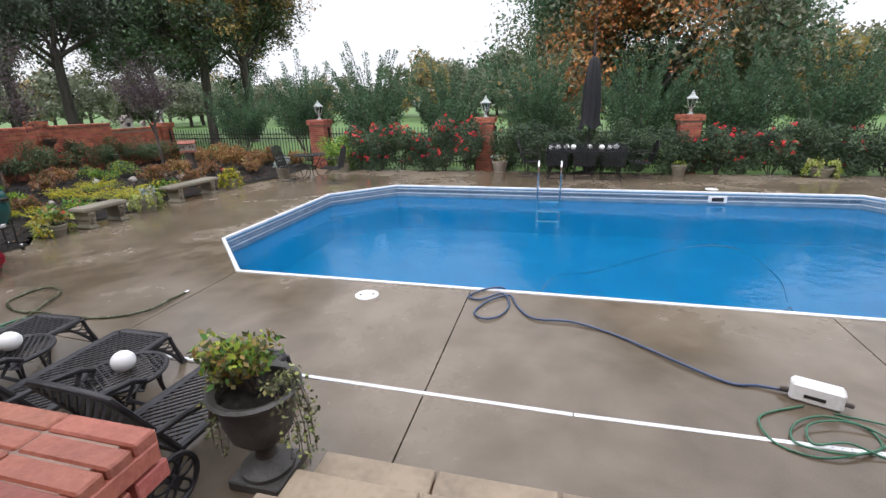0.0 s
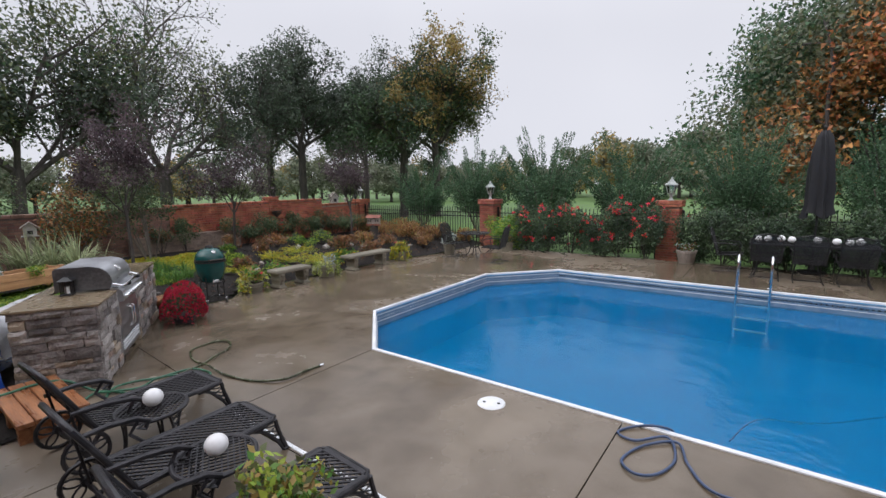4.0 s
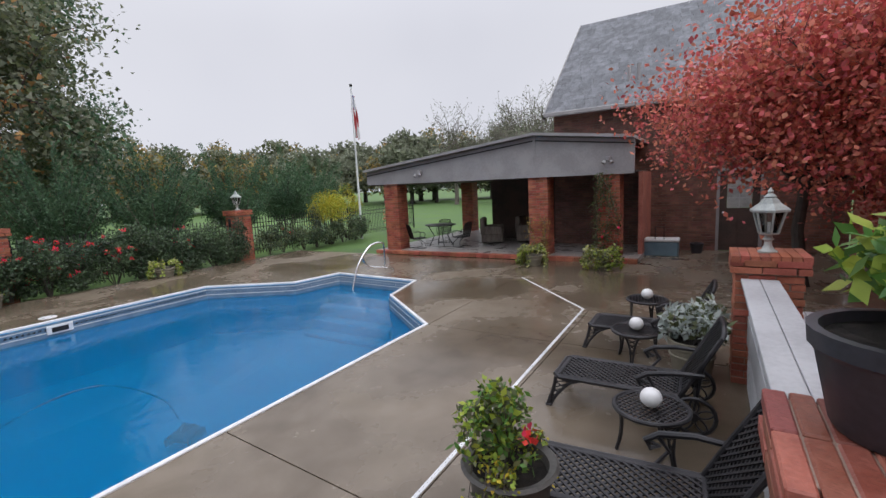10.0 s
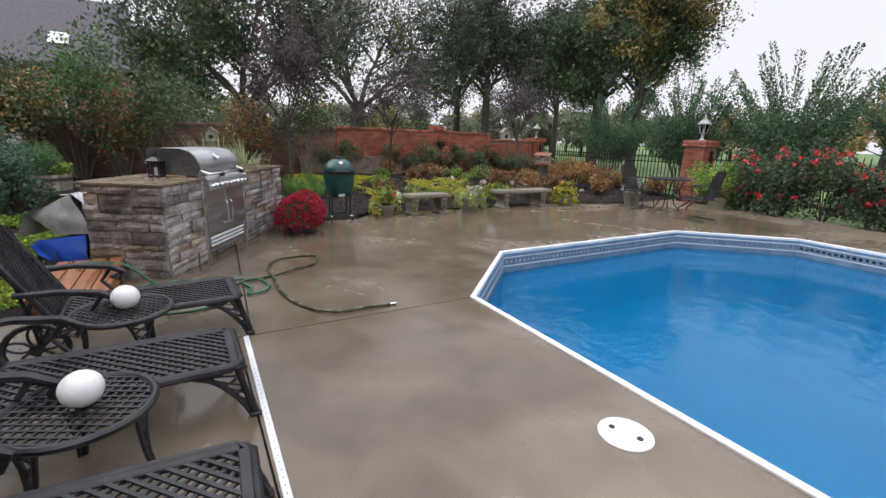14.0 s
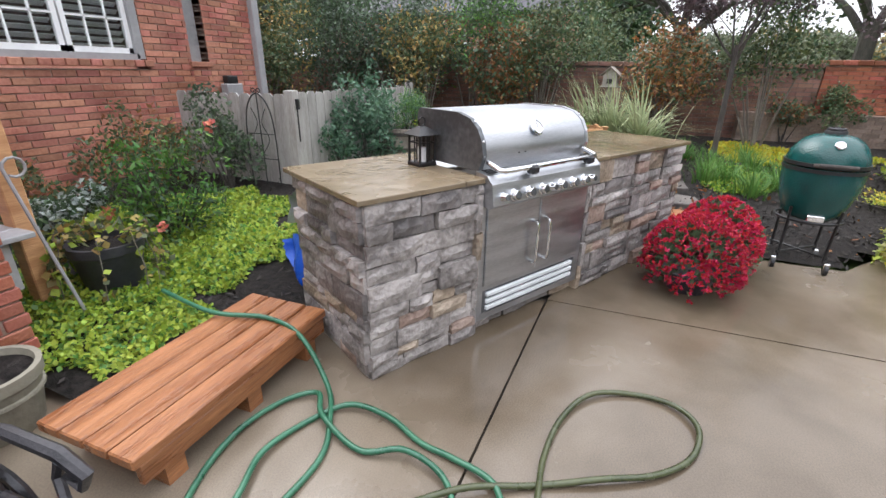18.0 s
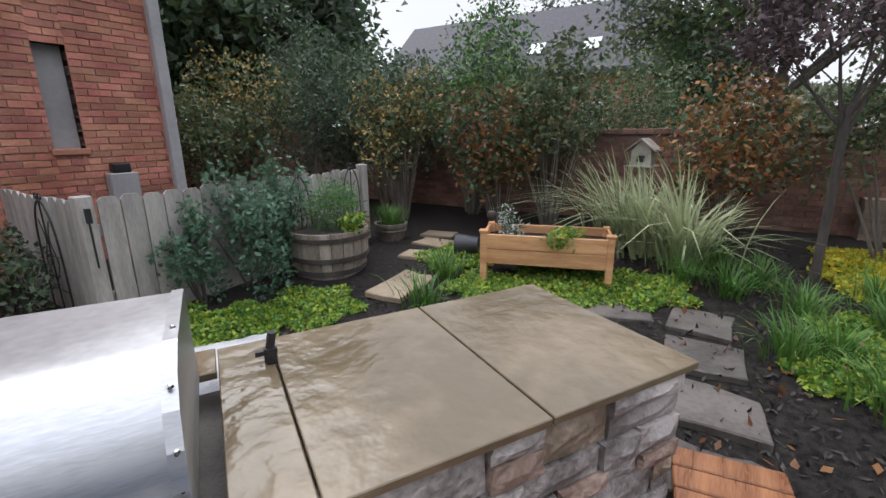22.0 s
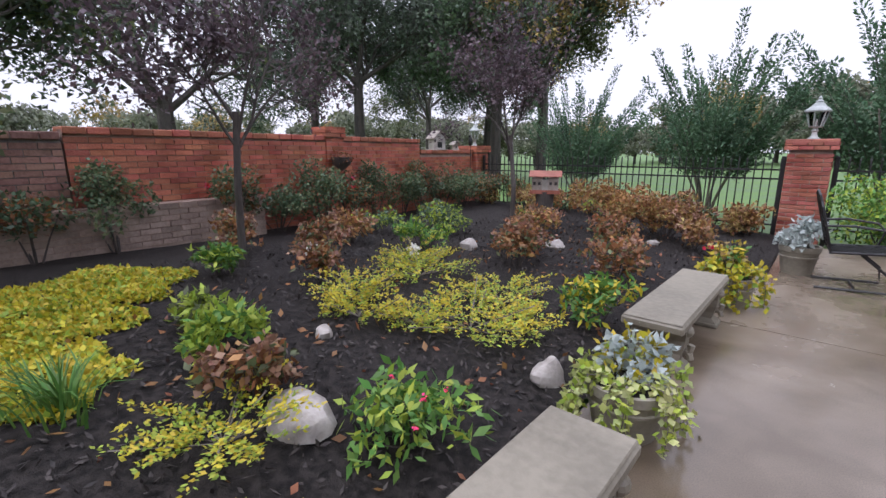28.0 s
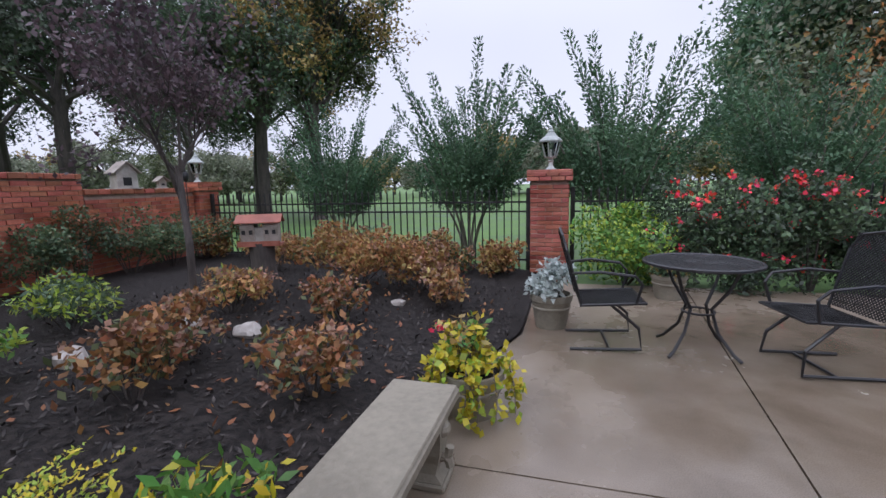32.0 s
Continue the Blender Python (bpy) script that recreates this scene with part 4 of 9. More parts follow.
    # thin dark sheet in place of the unlit room behind the slats
    part("dark_room_sheet", Geo().box(x0, yy - 0.13, z0, x1, yy - 0.11, z1), DARKIN, w)
    part("downspout", Geo().box(-8.62, y - 0.02, 0.05, -8.5, y + 0.08, 5.4, None, 0.01), FASCIA, h, "grey metal downspout at the corner")
    part("side_wall", Geo().box(-8.54, -9.0, -0.1, -8.35, y - 0.2, 5.5), BRICK_H, h)
    part("back_wall", Geo().box(9.0, y - 0.2, -0.1, 15.3, y, 5.5), BRICK_H, h)
    part("meter_box", Geo().box(-8.1, y, 0.9, -7.83, y + 0.12, 1.2, None, 0.01), FASCIA, h)
    part("meter", Geo().box(-8.05, y, 1.2, -7.88, y + 0.1, 1.3, None, 0.01), BLACK, h)
    # low brick wall beyond the corner
    brick_wall("house", "", (-8.6, -3.2), (-11.2, -3.2), -0.1, 1.75, 0.24, BRICK_H, MORTAR, 99, True, h)


house_left()


def house_right():
    """The house wing behind the pavilion: brick wall with a door, and a shingled roof."""
    h = thing("house", "red brick house wing with a steep grey shingle roof", "house", kind="structure")
    x = 15.3
    # this wall takes the darker brick for the shade of pavilion and maple
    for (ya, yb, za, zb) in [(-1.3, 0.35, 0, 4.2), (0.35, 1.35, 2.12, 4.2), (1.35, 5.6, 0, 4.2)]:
        brick_wall("house", "", (x, ya), (x, yb), za - 0.1, zb, 0.2, BRICK_SHADE, MORTAR_D, 200 + int(ya * 5), False, h)
    part("gable_wall", Geo().box(15.4, 5.4, -0.1, 23, 5.6, 3.95).add([(15.0, 5.5, 3.95), (23.0, 5.5, 3.95), (19.1, 5.5, 7.4), (15.0, 5.6, 3.95), (23.0, 5.6, 3.95), (19.1, 5.6, 7.4)], [(0, 1, 2), (5, 4, 3)]), BRICK_H, h)
    roof = Geo()
    g = random.Random(5)
    sl, y0, y1 = 0.82, -2.5, 5.72
    nrow, run = 22, 4.4
    for r in range(nrow):
        xa, za = 14.7 + r * 0.2, 3.98 + r * 0.2 * sl
        yy = y0
        while yy < y1:
            w = g.uniform(0.22, 0.38)
            ye = min(yy + w, y1)
            roof.add([(xa, yy, za), (xa, ye - 0.008, za), (xa + 0.21, ye - 0.008, za + 0.21 * sl), (xa + 0.21, yy, za + 0.21 * sl),
                      (xa + 0.012, yy, za - 0.02), (xa + 0.012, ye - 0.008, za - 0.02)], [(3, 2, 1, 0), (0, 1, 5, 4)])
            yy += w
    rf = part("roof", roof, SHINGLE, h, "grey asphalt shingles")
    part("roof_deck", Geo().add([(14.72, y0, 3.94), (14.72, y1, 3.94), (14.72 + run, y1, 3.94 + run * sl), (14.72 + run, y0, 3.94 + run * sl), (23.5, y1, 3.94), (23.5, y0, 3.94)], [(0, 1, 2, 3), (3, 2, 4, 5)]), FASCIA, rf)
    part("gutter", Geo().box(14.6, y0, 3.86, 14.72, y1, 3.98, None, 0.02), FASCIA, h)
    part("rake_board", Geo().add([(14.7, y1, 3.76), (14.7, y1, 4.0), (14.7 + run, y1, 4.0 + run * sl), (14.7 + run, y1, 3.76 + run * sl),
                                  (14.7, y1 + 0.04, 3.76), (14.7, y1 + 0.04, 4.0), (14.7 + run, y1 + 0.04, 4.0 + run * sl), (14.7 + run, y1 + 0.04, 3.76 + run * sl)],
                                 [(0, 1, 2, 3), (7, 6, 5, 4), (1, 5, 6, 2), (0, 3, 7, 4)]), FASCIA, h)
    for vy in (3.3, 3.55):
        part("roof_vent", Geo().tube([(15.6, vy, 4.6), (15.6, vy, 5.15)], 0.05, 8), FASCIA, h)
    d = thing("door_1", "dark panelled house door with a small window", "door", kind="structure")
    part("door_frame", Geo().box(15.18, 0.35, -0.05, 15.26, 0.42, 2.12).box(15.18, 1.28, -0.05, 15.26, 1.35, 2.12).box(15.18, 0.35, 2.06, 15.26, 1.35, 2.13), FASCIA, d)
    leafd = part("door_leaf", Geo().box(15.24, 0.42, 0.0, 15.29, 1.28, 1.1).box(15.24, 0.42, 1.1, 15.29, 0.58, 2.06).box(15.24, 1.12, 1.1, 15.29, 1.28, 2.06).box(15.24, 0.58, 1.88, 15.29, 1.12, 2.06), DARKIN, d)
    for k in (0, 1):
        part("panel", Geo().box(15.225, 0.5 + k * 0.38, 0.15, 15.24, 0.82 + k * 0.38, 0.95, None, 0.006), DARKIN, leafd)
    for i in range(2):
        for j in range(3):
            part("pane", Geo().box(15.262, 0.585 + i * 0.27, 1.105 + j * 0.26, 15.268, 0.845 + i * 0.27, 1.355 + j * 0.26), WHITE_PANE, leafd)
    part("glazing_bar", Geo().box(15.245, 0.84, 1.1, 15.262, 0.86, 1.88).box(15.245, 0.58, 1.35, 15.262, 1.12, 1.37).box(15.245, 0.58, 1.61, 15.262, 1.12, 1.63), WOOD_G, leafd)
    part("door_handle", Geo().ball((15.2, 1.2, 0.98), 0.032), CHROME, leafd)


WHITE_PANE = surf("curtained_pane", (0.30, 0.32, 0.31), (0.45, 0.47, 0.46), 5, (0.1, 0.2), 0)
house_right()


def pavilion():
    p = thing("pavilion", "open brick-pillared patio pavilion with a grey gabled roof", "pavilion", kind="structure")
    for i, y in enumerate((10.13, 5.33, 3.58)):
        brick_pier("brick_pillar", "square brick pillar holding the pavilion roof", 13.1, y, 0.52, 0.0, 2.2, 81 + i, False, 0.0, 0, 0.0)
    for i, y in enumerate((10.35, 5.5)):
        brick_pier("brick_pillar", "brick pillar at the back of the pavilion", 18.6, y, 0.52, 0.0, 2.2, 86 + i, False, 0.0, 0, 0.0)
    prof = [(11.0, 2.18), (11.0, 2.56), (5.38, 3.16), (3.0, 2.88), (3.0, 2.10)]
    n = len(prof)
    g = Geo().add([(12.78, y, z) for y, z in prof] + [(12.86, y, z) for y, z in prof], [tuple(range(n)), tuple(range(n, 2 * n))[::-1]] + [(i, i + n, (i + 1) % n + n, (i + 1) % n) for i in range(n)])
    part("fascia_board", g, FASCIA, p, "grey painted gable board")
    for (ya, za), (yb, zb) in zip(prof[1:3], prof[2:4]):
        part("roof_slope", Geo().add([(12.6, ya, za + 0.02), (12.6, yb, zb + 0.02), (19.3, yb, zb + 0.02), (19.3, ya, za + 0.02),
                                      (12.6, ya, za + 0.09), (12.6, yb, zb + 0.09), (19.3, yb, zb + 0.09), (19.3, ya, za + 0.09)],
                                     [(0, 1, 2, 3), (7, 6, 5, 4), (0, 4, 5, 1), (1, 5, 6, 2), (2, 6, 7, 3), (3, 7, 4, 0)]), FASCIA, p)
    # ceiling coloured dark for the shade under the roof
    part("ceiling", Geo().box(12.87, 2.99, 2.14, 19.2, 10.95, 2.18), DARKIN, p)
    part("trim_strip", Geo().add([(12.765, 11.0, 2.48), (12.765, 5.38, 3.07), (12.765, 5.38, 3.04), (12.765, 11.0, 2.45)], [(0, 1, 2, 3)])
         .add([(12.765, 5.38, 3.07), (12.765, 3.0, 2.80), (12.765, 3.0, 2.77), (12.765, 5.38, 3.04)], [(0, 1, 2, 3)]), BLACK, p)
    part("gable_strip", Geo().box(12.755, 5.35, 2.62, 12.78, 5.41, 3.2), FASCIA, p)
    part("floor", Geo().box(12.75, 2.9, 0.0, 19.3, 10.7, 0.1), TILEF, p, "grey tiled floor")
    e = Geo()
    for i in range(37):
        e.box(12.58, 2.9 + i * 0.21, 0.0, 12.75, 2.9 + i * 0.21 + 0.2, 0.11, None, 0.006)
    part("edge_bricks", e, BRICK, p, "row of red edging bricks")
    # dark backdrop added for the shade deep inside the pavilion
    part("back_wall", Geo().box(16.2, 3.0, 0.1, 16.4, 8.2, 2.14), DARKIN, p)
    part("end_wall", Geo().box(13.5, 2.9, 0.1, 16.2, 3.0, 2.14), BRICK_H, p)
    for y in (8.9, 3.55):
        fl = part("flood_light", Geo().box(12.62, y - 0.05, 2.42, 12.78, y + 0.05, 2.52, None, 0.01), FASCIA, p)
        part("lamp_head", Geo().tube([(12.60, y - 0.07, 2.42), (12.56, y - 0.1, 2.36)], [0.03, 0.05], 8).tube([(12.60, y + 0.07, 2.42), (12.56, y + 0.1, 2.36)], [0.03, 0.05], 8), FASCIA, fl)
    # furniture in the shade
    for (x, y, r) in ((14.9, 7.6, 200), (15.4, 6.5, 180)):
        c = thing("armchair", "wicker armchair with pale cushions in the pavilion's shade", "chair", pose(x, y, 0.1, 0, 0, r), "pavilion armchairs")
        part("base", Geo().box(-0.35, -0.35, 0.05, 0.35, 0.35, 0.36, None, 0.03), BARK_L, c)
        part("backrest", Geo().box(-0.35, -0.38, 0.3, 0.35, -0.22, 0.85, None, 0.04), BARK_L, c)
        for s in (-1, 1):
            part("arm", Geo().box(min(s * 0.28, s * 0.38), -0.3, 0.3, max(s * 0.28, s * 0.38), 0.34, 0.58, None, 0.03), BARK_L, c)
        part("cushion", Geo().box(-0.27, -0.2, 0.36, 0.27, 0.34, 0.46, None, 0.04), CAST, c)
    t = thing("garden_table", "small black metal table in the pavilion", "table", pose(13.9, 9.0, 0.1))
    part("tabletop", Geo().lathe([(0.0, 0.68), (0.5, 0.68), (0.51, 0.695), (0.5, 0.71), (0.0, 0.71)], 24), BLACK, t, smooth=30)
    for k in range(4):
        a = math.pi / 4 + k * math.pi / 2
        part("leg", Geo().tube([(0.4 * math.cos(a), 0.4 * math.sin(a), 0), (0.22 * math.cos(a), 0.22 * math.sin(a), 0.35), (0.4 * math.cos(a), 0.4 * math.sin(a), 0.68)], 0.014, 6), BLACK, t)
    for k in range(3):
        metal_chair(13.9 + 0.8 * math.cos(k * 2.1 + 0.4), 9.0 + 0.8 * math.sin(k * 2.1 + 0.4), math.degrees(k * 2.1 + 0.4) + 90, 0.1, "pavilion chairs", 0.8)


def metal_chair(x, y, rz, z=0.0, group="", s=1.0):
    """A black mesh patio chair on a spring sled base; it faces +y."""
    c = thing("patio_chair", "black metal mesh spring chair beside a patio table", "chair", pose(x, y, z, 0, 0, rz) @ Matrix.Scale(s, 4), group)
    seat, back = Geo(), Geo()
    lattice(seat, -0.25, 0.25, -0.24, 0.25, 0.028, 0.006, 0.006, pose(0, 0, 0.40, 4))
    lattice(back, -0.25, 0.25, 0, 0.58, 0.028, 0.006, 0.006, pose(0, -0.24, 0.41, 105))
    part("seat", seat, BLACK, c)
    part("seat_rim", Geo().tube([(-0.26, -0.25, 0.39), (-0.26, 0.26, 0.42), (0.26, 0.26, 0.42), (0.26, -0.25, 0.39)], 0.012, 6), BLACK, c)
    part("backrest", back, BLACK, c)
    part("back_rim", Geo().tube([(-0.26, -0.24, 0.4), (-0.27, -0.36, 0.85), (-0.2, -0.39, 0.96), (0, -0.4, 1.0), (0.2, -0.39, 0.96), (0.27, -0.36, 0.85), (0.26, -0.24, 0.4)], 0.012, 6), BLACK, c)
    for sx in (-1, 1):
        part("arm", Geo().tube([(sx * 0.27, -0.32, 0.66), (sx * 0.31, -0.1, 0.68), (sx * 0.31, 0.16, 0.65), (sx * 0.29, 0.22, 0.58), (sx * 0.27, 0.18, 0.42)], 0.012, 6), BLACK, c)
        part("runner", Geo().tube([(sx * 0.2, 0.0, 0.39), (sx * 0.22, 0.22, 0.2), (sx * 0.24, 0.24, 0.03), (sx * 0.24, -0.32, 0.012)], 0.013, 6), BLACK, c)
    part("cross_bar", Geo().tube([(-0.24, 0.0, 0.016), (0.24, 0.0, 0.016)], 0.011, 6), BLACK, c)
    return c


def lattice(g, x0, x1, y0, y1, pitch, w, t, m, skew=1.0):
    """Crossing diagonal strips cut to a rectangle."""
    for s in (1, -1):
        n = int(((x1 - x0) + (y1 - y0) / skew) / pitch) + 1
        for i in range(n):
            c = x0 + i * pitch if s > 0 else x1 - i * pitch
            # the strip runs from (c, y0) leaning back across the width
            ax, ay, bx, by = c, y0, c - s * (y1 - y0) / skew, y1
            if s > 0:
                if ax > x1:
                    ay = y0 + (ax - x1) * skew
                    ax = x1
                if bx < x0:
                    by = y1 - (x0 - bx) * skew
                    bx = x0
            else:
                if ax < x0:
                    ay = y0 + (x0 - ax) * skew
                    ax = x0
                if bx > x1:
                    by = y1 - (bx - x1) * skew
                    bx = x1
            if by - ay < 0.01:
                continue
            z = 0.0 if s > 0 else t * 0.6
            h = w * 0.75
            g.add([(ax - h, ay, z - t / 2), (ax + h, ay, z - t / 2), (bx + h, by, z - t / 2), (bx - h, by, z - t / 2),
                   (ax - h, ay, z + t / 2), (ax + h, ay, z + t / 2), (bx + h, by, z + t / 2), (bx - h, by, z + t / 2)],
                  [(3, 2, 1, 0), (4, 5, 6, 7), (0, 1, 5, 4), (1, 2, 6, 5), (2, 3, 7, 6), (3, 0, 4, 7)], m)


pavilion()


# ---- cast-iron loungers, side tables, globes ----
def cast_web(A, B, upto, n):
    """Crossed bars between two lines of points."""
    g = Geo()

    def at(P, u):
        k = min(int(u * (len(P) - 1)), len(P) - 2)
        f = u * (len(P) - 1) - k
        return Vector(P[k]) * (1 - f) + Vector(P[k + 1]) * f
    for k in range(n):
        u, v = upto * k / n, upto * (k + 1) / n
        g.tube([at(A, u), at(B, v)], 0.006, 5)
        g.tube([at(B, u), at(A, v)], 0.006, 5)
    return g


def lounger_model():
    """Foot end at the origin, head towards -y."""
    c = thing("chaise_lounge", "dark cast-metal chaise lounge with woven lattice on the slab", "lounge chair", group="pool loungers")
    W, L, H = 0.255, 1.0, 0.275
    seat = Geo()
    lattice(seat, -W + 0.02, W - 0.02, -L, -0.02, 0.056, 0.014, 0.010, pose(0, 0, H))
    part("seat_lattice", seat, IRON, c)
    rim = []
    for a, b in ((-W, -L), (-W, -0.05), (-W + 0.05, 0.0), (W - 0.05, 0.0), (W, -0.05), (W, -L)):
        rim.append((a, b, H))
    part("seat_rim", Geo().tube(rim, 0.02, 8), IRON, c, smooth=40)
    for s in (-1, 1):
        part("border", Geo().box(min(s * W, s * (W - 0.045)), -L, H - 0.012, max(s * W, s * (W - 0.045)), -0.04, H + 0.014, None, 0.005), IRON, c)
    part("border", Geo().box(-W + 0.04, -0.05, H - 0.012, W - 0.04, -0.005, H + 0.014, None, 0.005), IRON, c)
    part("seat_rail", Geo().box(-W, -L - 0.015, H - 0.02, W, -L + 0.015, H + 0.015, None, 0.005), IRON, c)
    mb = pose(0, -L, H + 0.01, 118)
    back = Geo()
    lattice(back, -W + 0.02, W - 0.02, 0.02, 0.585, 0.056, 0.014, 0.010, mb)
    part("back_lattice", back, IRON, c)
    bp = [(-W, 0, 0), (-W - 0.01, 0.28, 0), (-W, 0.57, 0), (-W + 0.03, 0.595, 0), (0, 0.61, 0), (W - 0.03, 0.595, 0), (W, 0.57, 0), (W + 0.01, 0.28, 0), (W, 0, 0)]
    part("back_rim", Geo().tube([mb @ Vector(q) for q in bp], 0.019, 8), IRON, c, smooth=40)
    for s in (-1, 1):
        outer = spline([(s * (W - 0.005), -0.02, H), (s * W, 0.0, H - 0.10), (s * (W + 0.005), 0.025, 0.09), (s * (W + 0.015), 0.05, 0.0)], 4)
        inner = spline([(s * (W - 0.005), -0.22, H - 0.012), (s * (W - 0.005), -0.13, H - 0.055), (s * W, -0.05, H - 0.14), (s * (W + 0.005), -0.005, 0.07), (s * (W + 0.01), 0.03, 0.0)], 3)
        leg_o = part("leg", Geo().tube(outer, [0.017] * 8 + [0.02] * (len(outer) - 8), 7), IRON, c, smooth=40)
        part("brace", Geo().tube(inner, 0.014, 7), IRON, leg_o, smooth=40)
        part("leg_bracket", cast_web(inner, outer, 0.72, 4), IRON, leg_o)
        part("foot", Geo().box(s * (W + 0.015) - 0.022, 0.015, 0.0, s * (W + 0.015) + 0.022, 0.07, 0.02, None, 0.006), IRON, leg_o)
        arm = Geo().tube([(s * (W + 0.02), -L - 0.16, H + 0.21), (s * (W + 0.05), -L + 0.05, H + 0.21), (s * (W + 0.06), -L + 0.23, H + 0.18), (s * (W + 0.06), -L + 0.31, H + 0.13),
                         (s * (W + 0.06), -L + 0.28, H + 0.08), (s * (W + 0.06), -L + 0.23, H + 0.10), (s * (W + 0.06), -L + 0.30, H + 0.13)], [0.018, 0.02, 0.022, 0.02, 0.017, 0.014, 0.01], 8)
        arm_o = part("arm", arm, IRON, c, smooth=40)
        part("arm_support", Geo().tube([(s * (W + 0.05), -L + 0.24, H + 0.17), (s * (W + 0.06), -L + 0.18, H + 0.08), (s * (W + 0.02), -L + 0.26, H - 0.01)], 0.014, 6), IRON, arm_o)
        wx = s * (W + 0.045)
        ring = [(wx, -L - 0.10 + 0.145 * math.cos(a * math.pi / 9), 0.161 + 0.145 * math.sin(a * math.pi / 9)) for a in range(19)]
        wh = part("wheel", Geo().tube(ring, 0.016, 6, False), IRON, c, smooth=40)
        sp = Geo().tube([(wx - 0.02, -L - 0.10, 0.161), (wx + 0.02, -L - 0.10, 0.161)], 0.035, 8)
        for k in range(5):
            a = k * 2 * math.pi / 5 + 0.3
            ca, sa = math.cos(a), math.sin(a)
            loop = [(0.08 + 0.058 * math.cos(q * math.pi / 5), 0.03 * math.sin(q * math.pi / 5)) for q in range(11)]
            sp.tube([(wx, -L - 0.10 + u * ca - v * sa, 0.161 + u * sa + v * ca) for u, v in loop], 0.008, 5, False)
        part("spokes", sp, IRON, wh)
        part("rear_leg", Geo().tube([(s * W, -L + 0.02, H - 0.01), (s * (W + 0.02), -L - 0.10, 0.15)], 0.018, 6), IRON, c)
    part("axle", Geo().tube([(-W - 0.05, -L - 0.10, 0.15), (W + 0.05, -L - 0.10, 0.15)], 0.012, 6), IRON, c)
    part("back_prop", Geo().tube([(-W + 0.03, -L - 0.16, H + 0.3), (-W + 0.04, -L - 0.1, 0.17), (W - 0.04, -L - 0.1, 0.17), (W - 0.03, -L - 0.16, H + 0.3)], 0.01, 6), IRON, c)
    return c


first = lounger_model()
first.matrix_basis = pose(-3.31, 3.07, 0, 0, 0, 3)
for x, y, r in ((-2.27, 2.98, 1), (-1.14, 2.94, -3), (4.04, 2.43, 4), (5.59, 2.63, 1), (7.14, 2.68, 0)):
    copy_thing(first, pose(x, y, 0, 0, 0, r))


def side_table_model():
    t = thing("side_table", "round dark cast-metal lattice side table between loungers", "side table", group="pool side tables")
    top = Geo()
    R, H = 0.25, 0.358
    n = 17
    for i in range(-n // 2, n // 2 + 1):
        o = i * 0.037
        if abs(o) < R - 0.01:
            h = math.sqrt(R * R - o * o)
            for a, z in ((45, 0.0), (-45, 0.005)):
                top.box(-h, o - 0.0048, H - 0.012 + z * 0.4, h, o + 0.0048, H - 0.004 + z * 0.4, pose(0, 0, 0, 0, 0, a))
    part("top_lattice", top, IRON, t)
    part("top_rim", Geo().tube([(R * math.cos(k * math.pi / 16), R * math.sin(k * math.pi / 16), H - 0.01) for k in range(33)], 0.017, 8, False), IRON, t, smooth=40)
    for k in range(3):
        a = k * 2 * math.pi / 3 + 0.5
        ca, sa = math.cos(a), math.sin(a)
        edges = []
        for q in (-1, 1):
            P = [(r * ca - q * w * sa, r * sa + q * w * ca, z) for r, w, z in ((0.215, 0.075, H - 0.02), (0.205, 0.05, H - 0.07), (0.2, 0.026, H - 0.15), (0.208, 0.013, 0.1), (0.235, 0.01, 0.0))]
            edges.append(spline(P, 3))
        leg = part("leg", Geo().tube(edges[0], 0.011, 6), IRON, t, smooth=40)
        part("leg_side", Geo().tube(edges[1], 0.011, 6), IRON, leg, smooth=40)
        part("leg_bracket", cast_web(edges[0], edges[1], 0.7, 4), IRON, leg)
    return t


tb = side_table_model()
spots = [(-2.90, 2.42), (-1.80, 2.385), (4.95, 1.79), (6.68, 2.12), (8.06, 2.17)]
tb.matrix_basis = pose(*spots[0], 0)
for x, y in spots[1:]:
    copy_thing(tb, pose(x, y, 0, 0, 0, x * 40))
globe = single("globe", Geo().ball((0, 0, 0.072), 0.075, 28, 16, (1, 1, 0.95)), WHITE, "plain white plastic globe light resting on a table", "globe light", "globe lights", smooth=60)
globe.matrix_basis = pose(-2.91, 2.44, 0.355)
for x, y in [(-1.805, 2.40), (4.94, 1.79), (6.67, 2.12), (8.06, 2.17)]:
    copy_thing(globe, pose(x, y, 0.355))


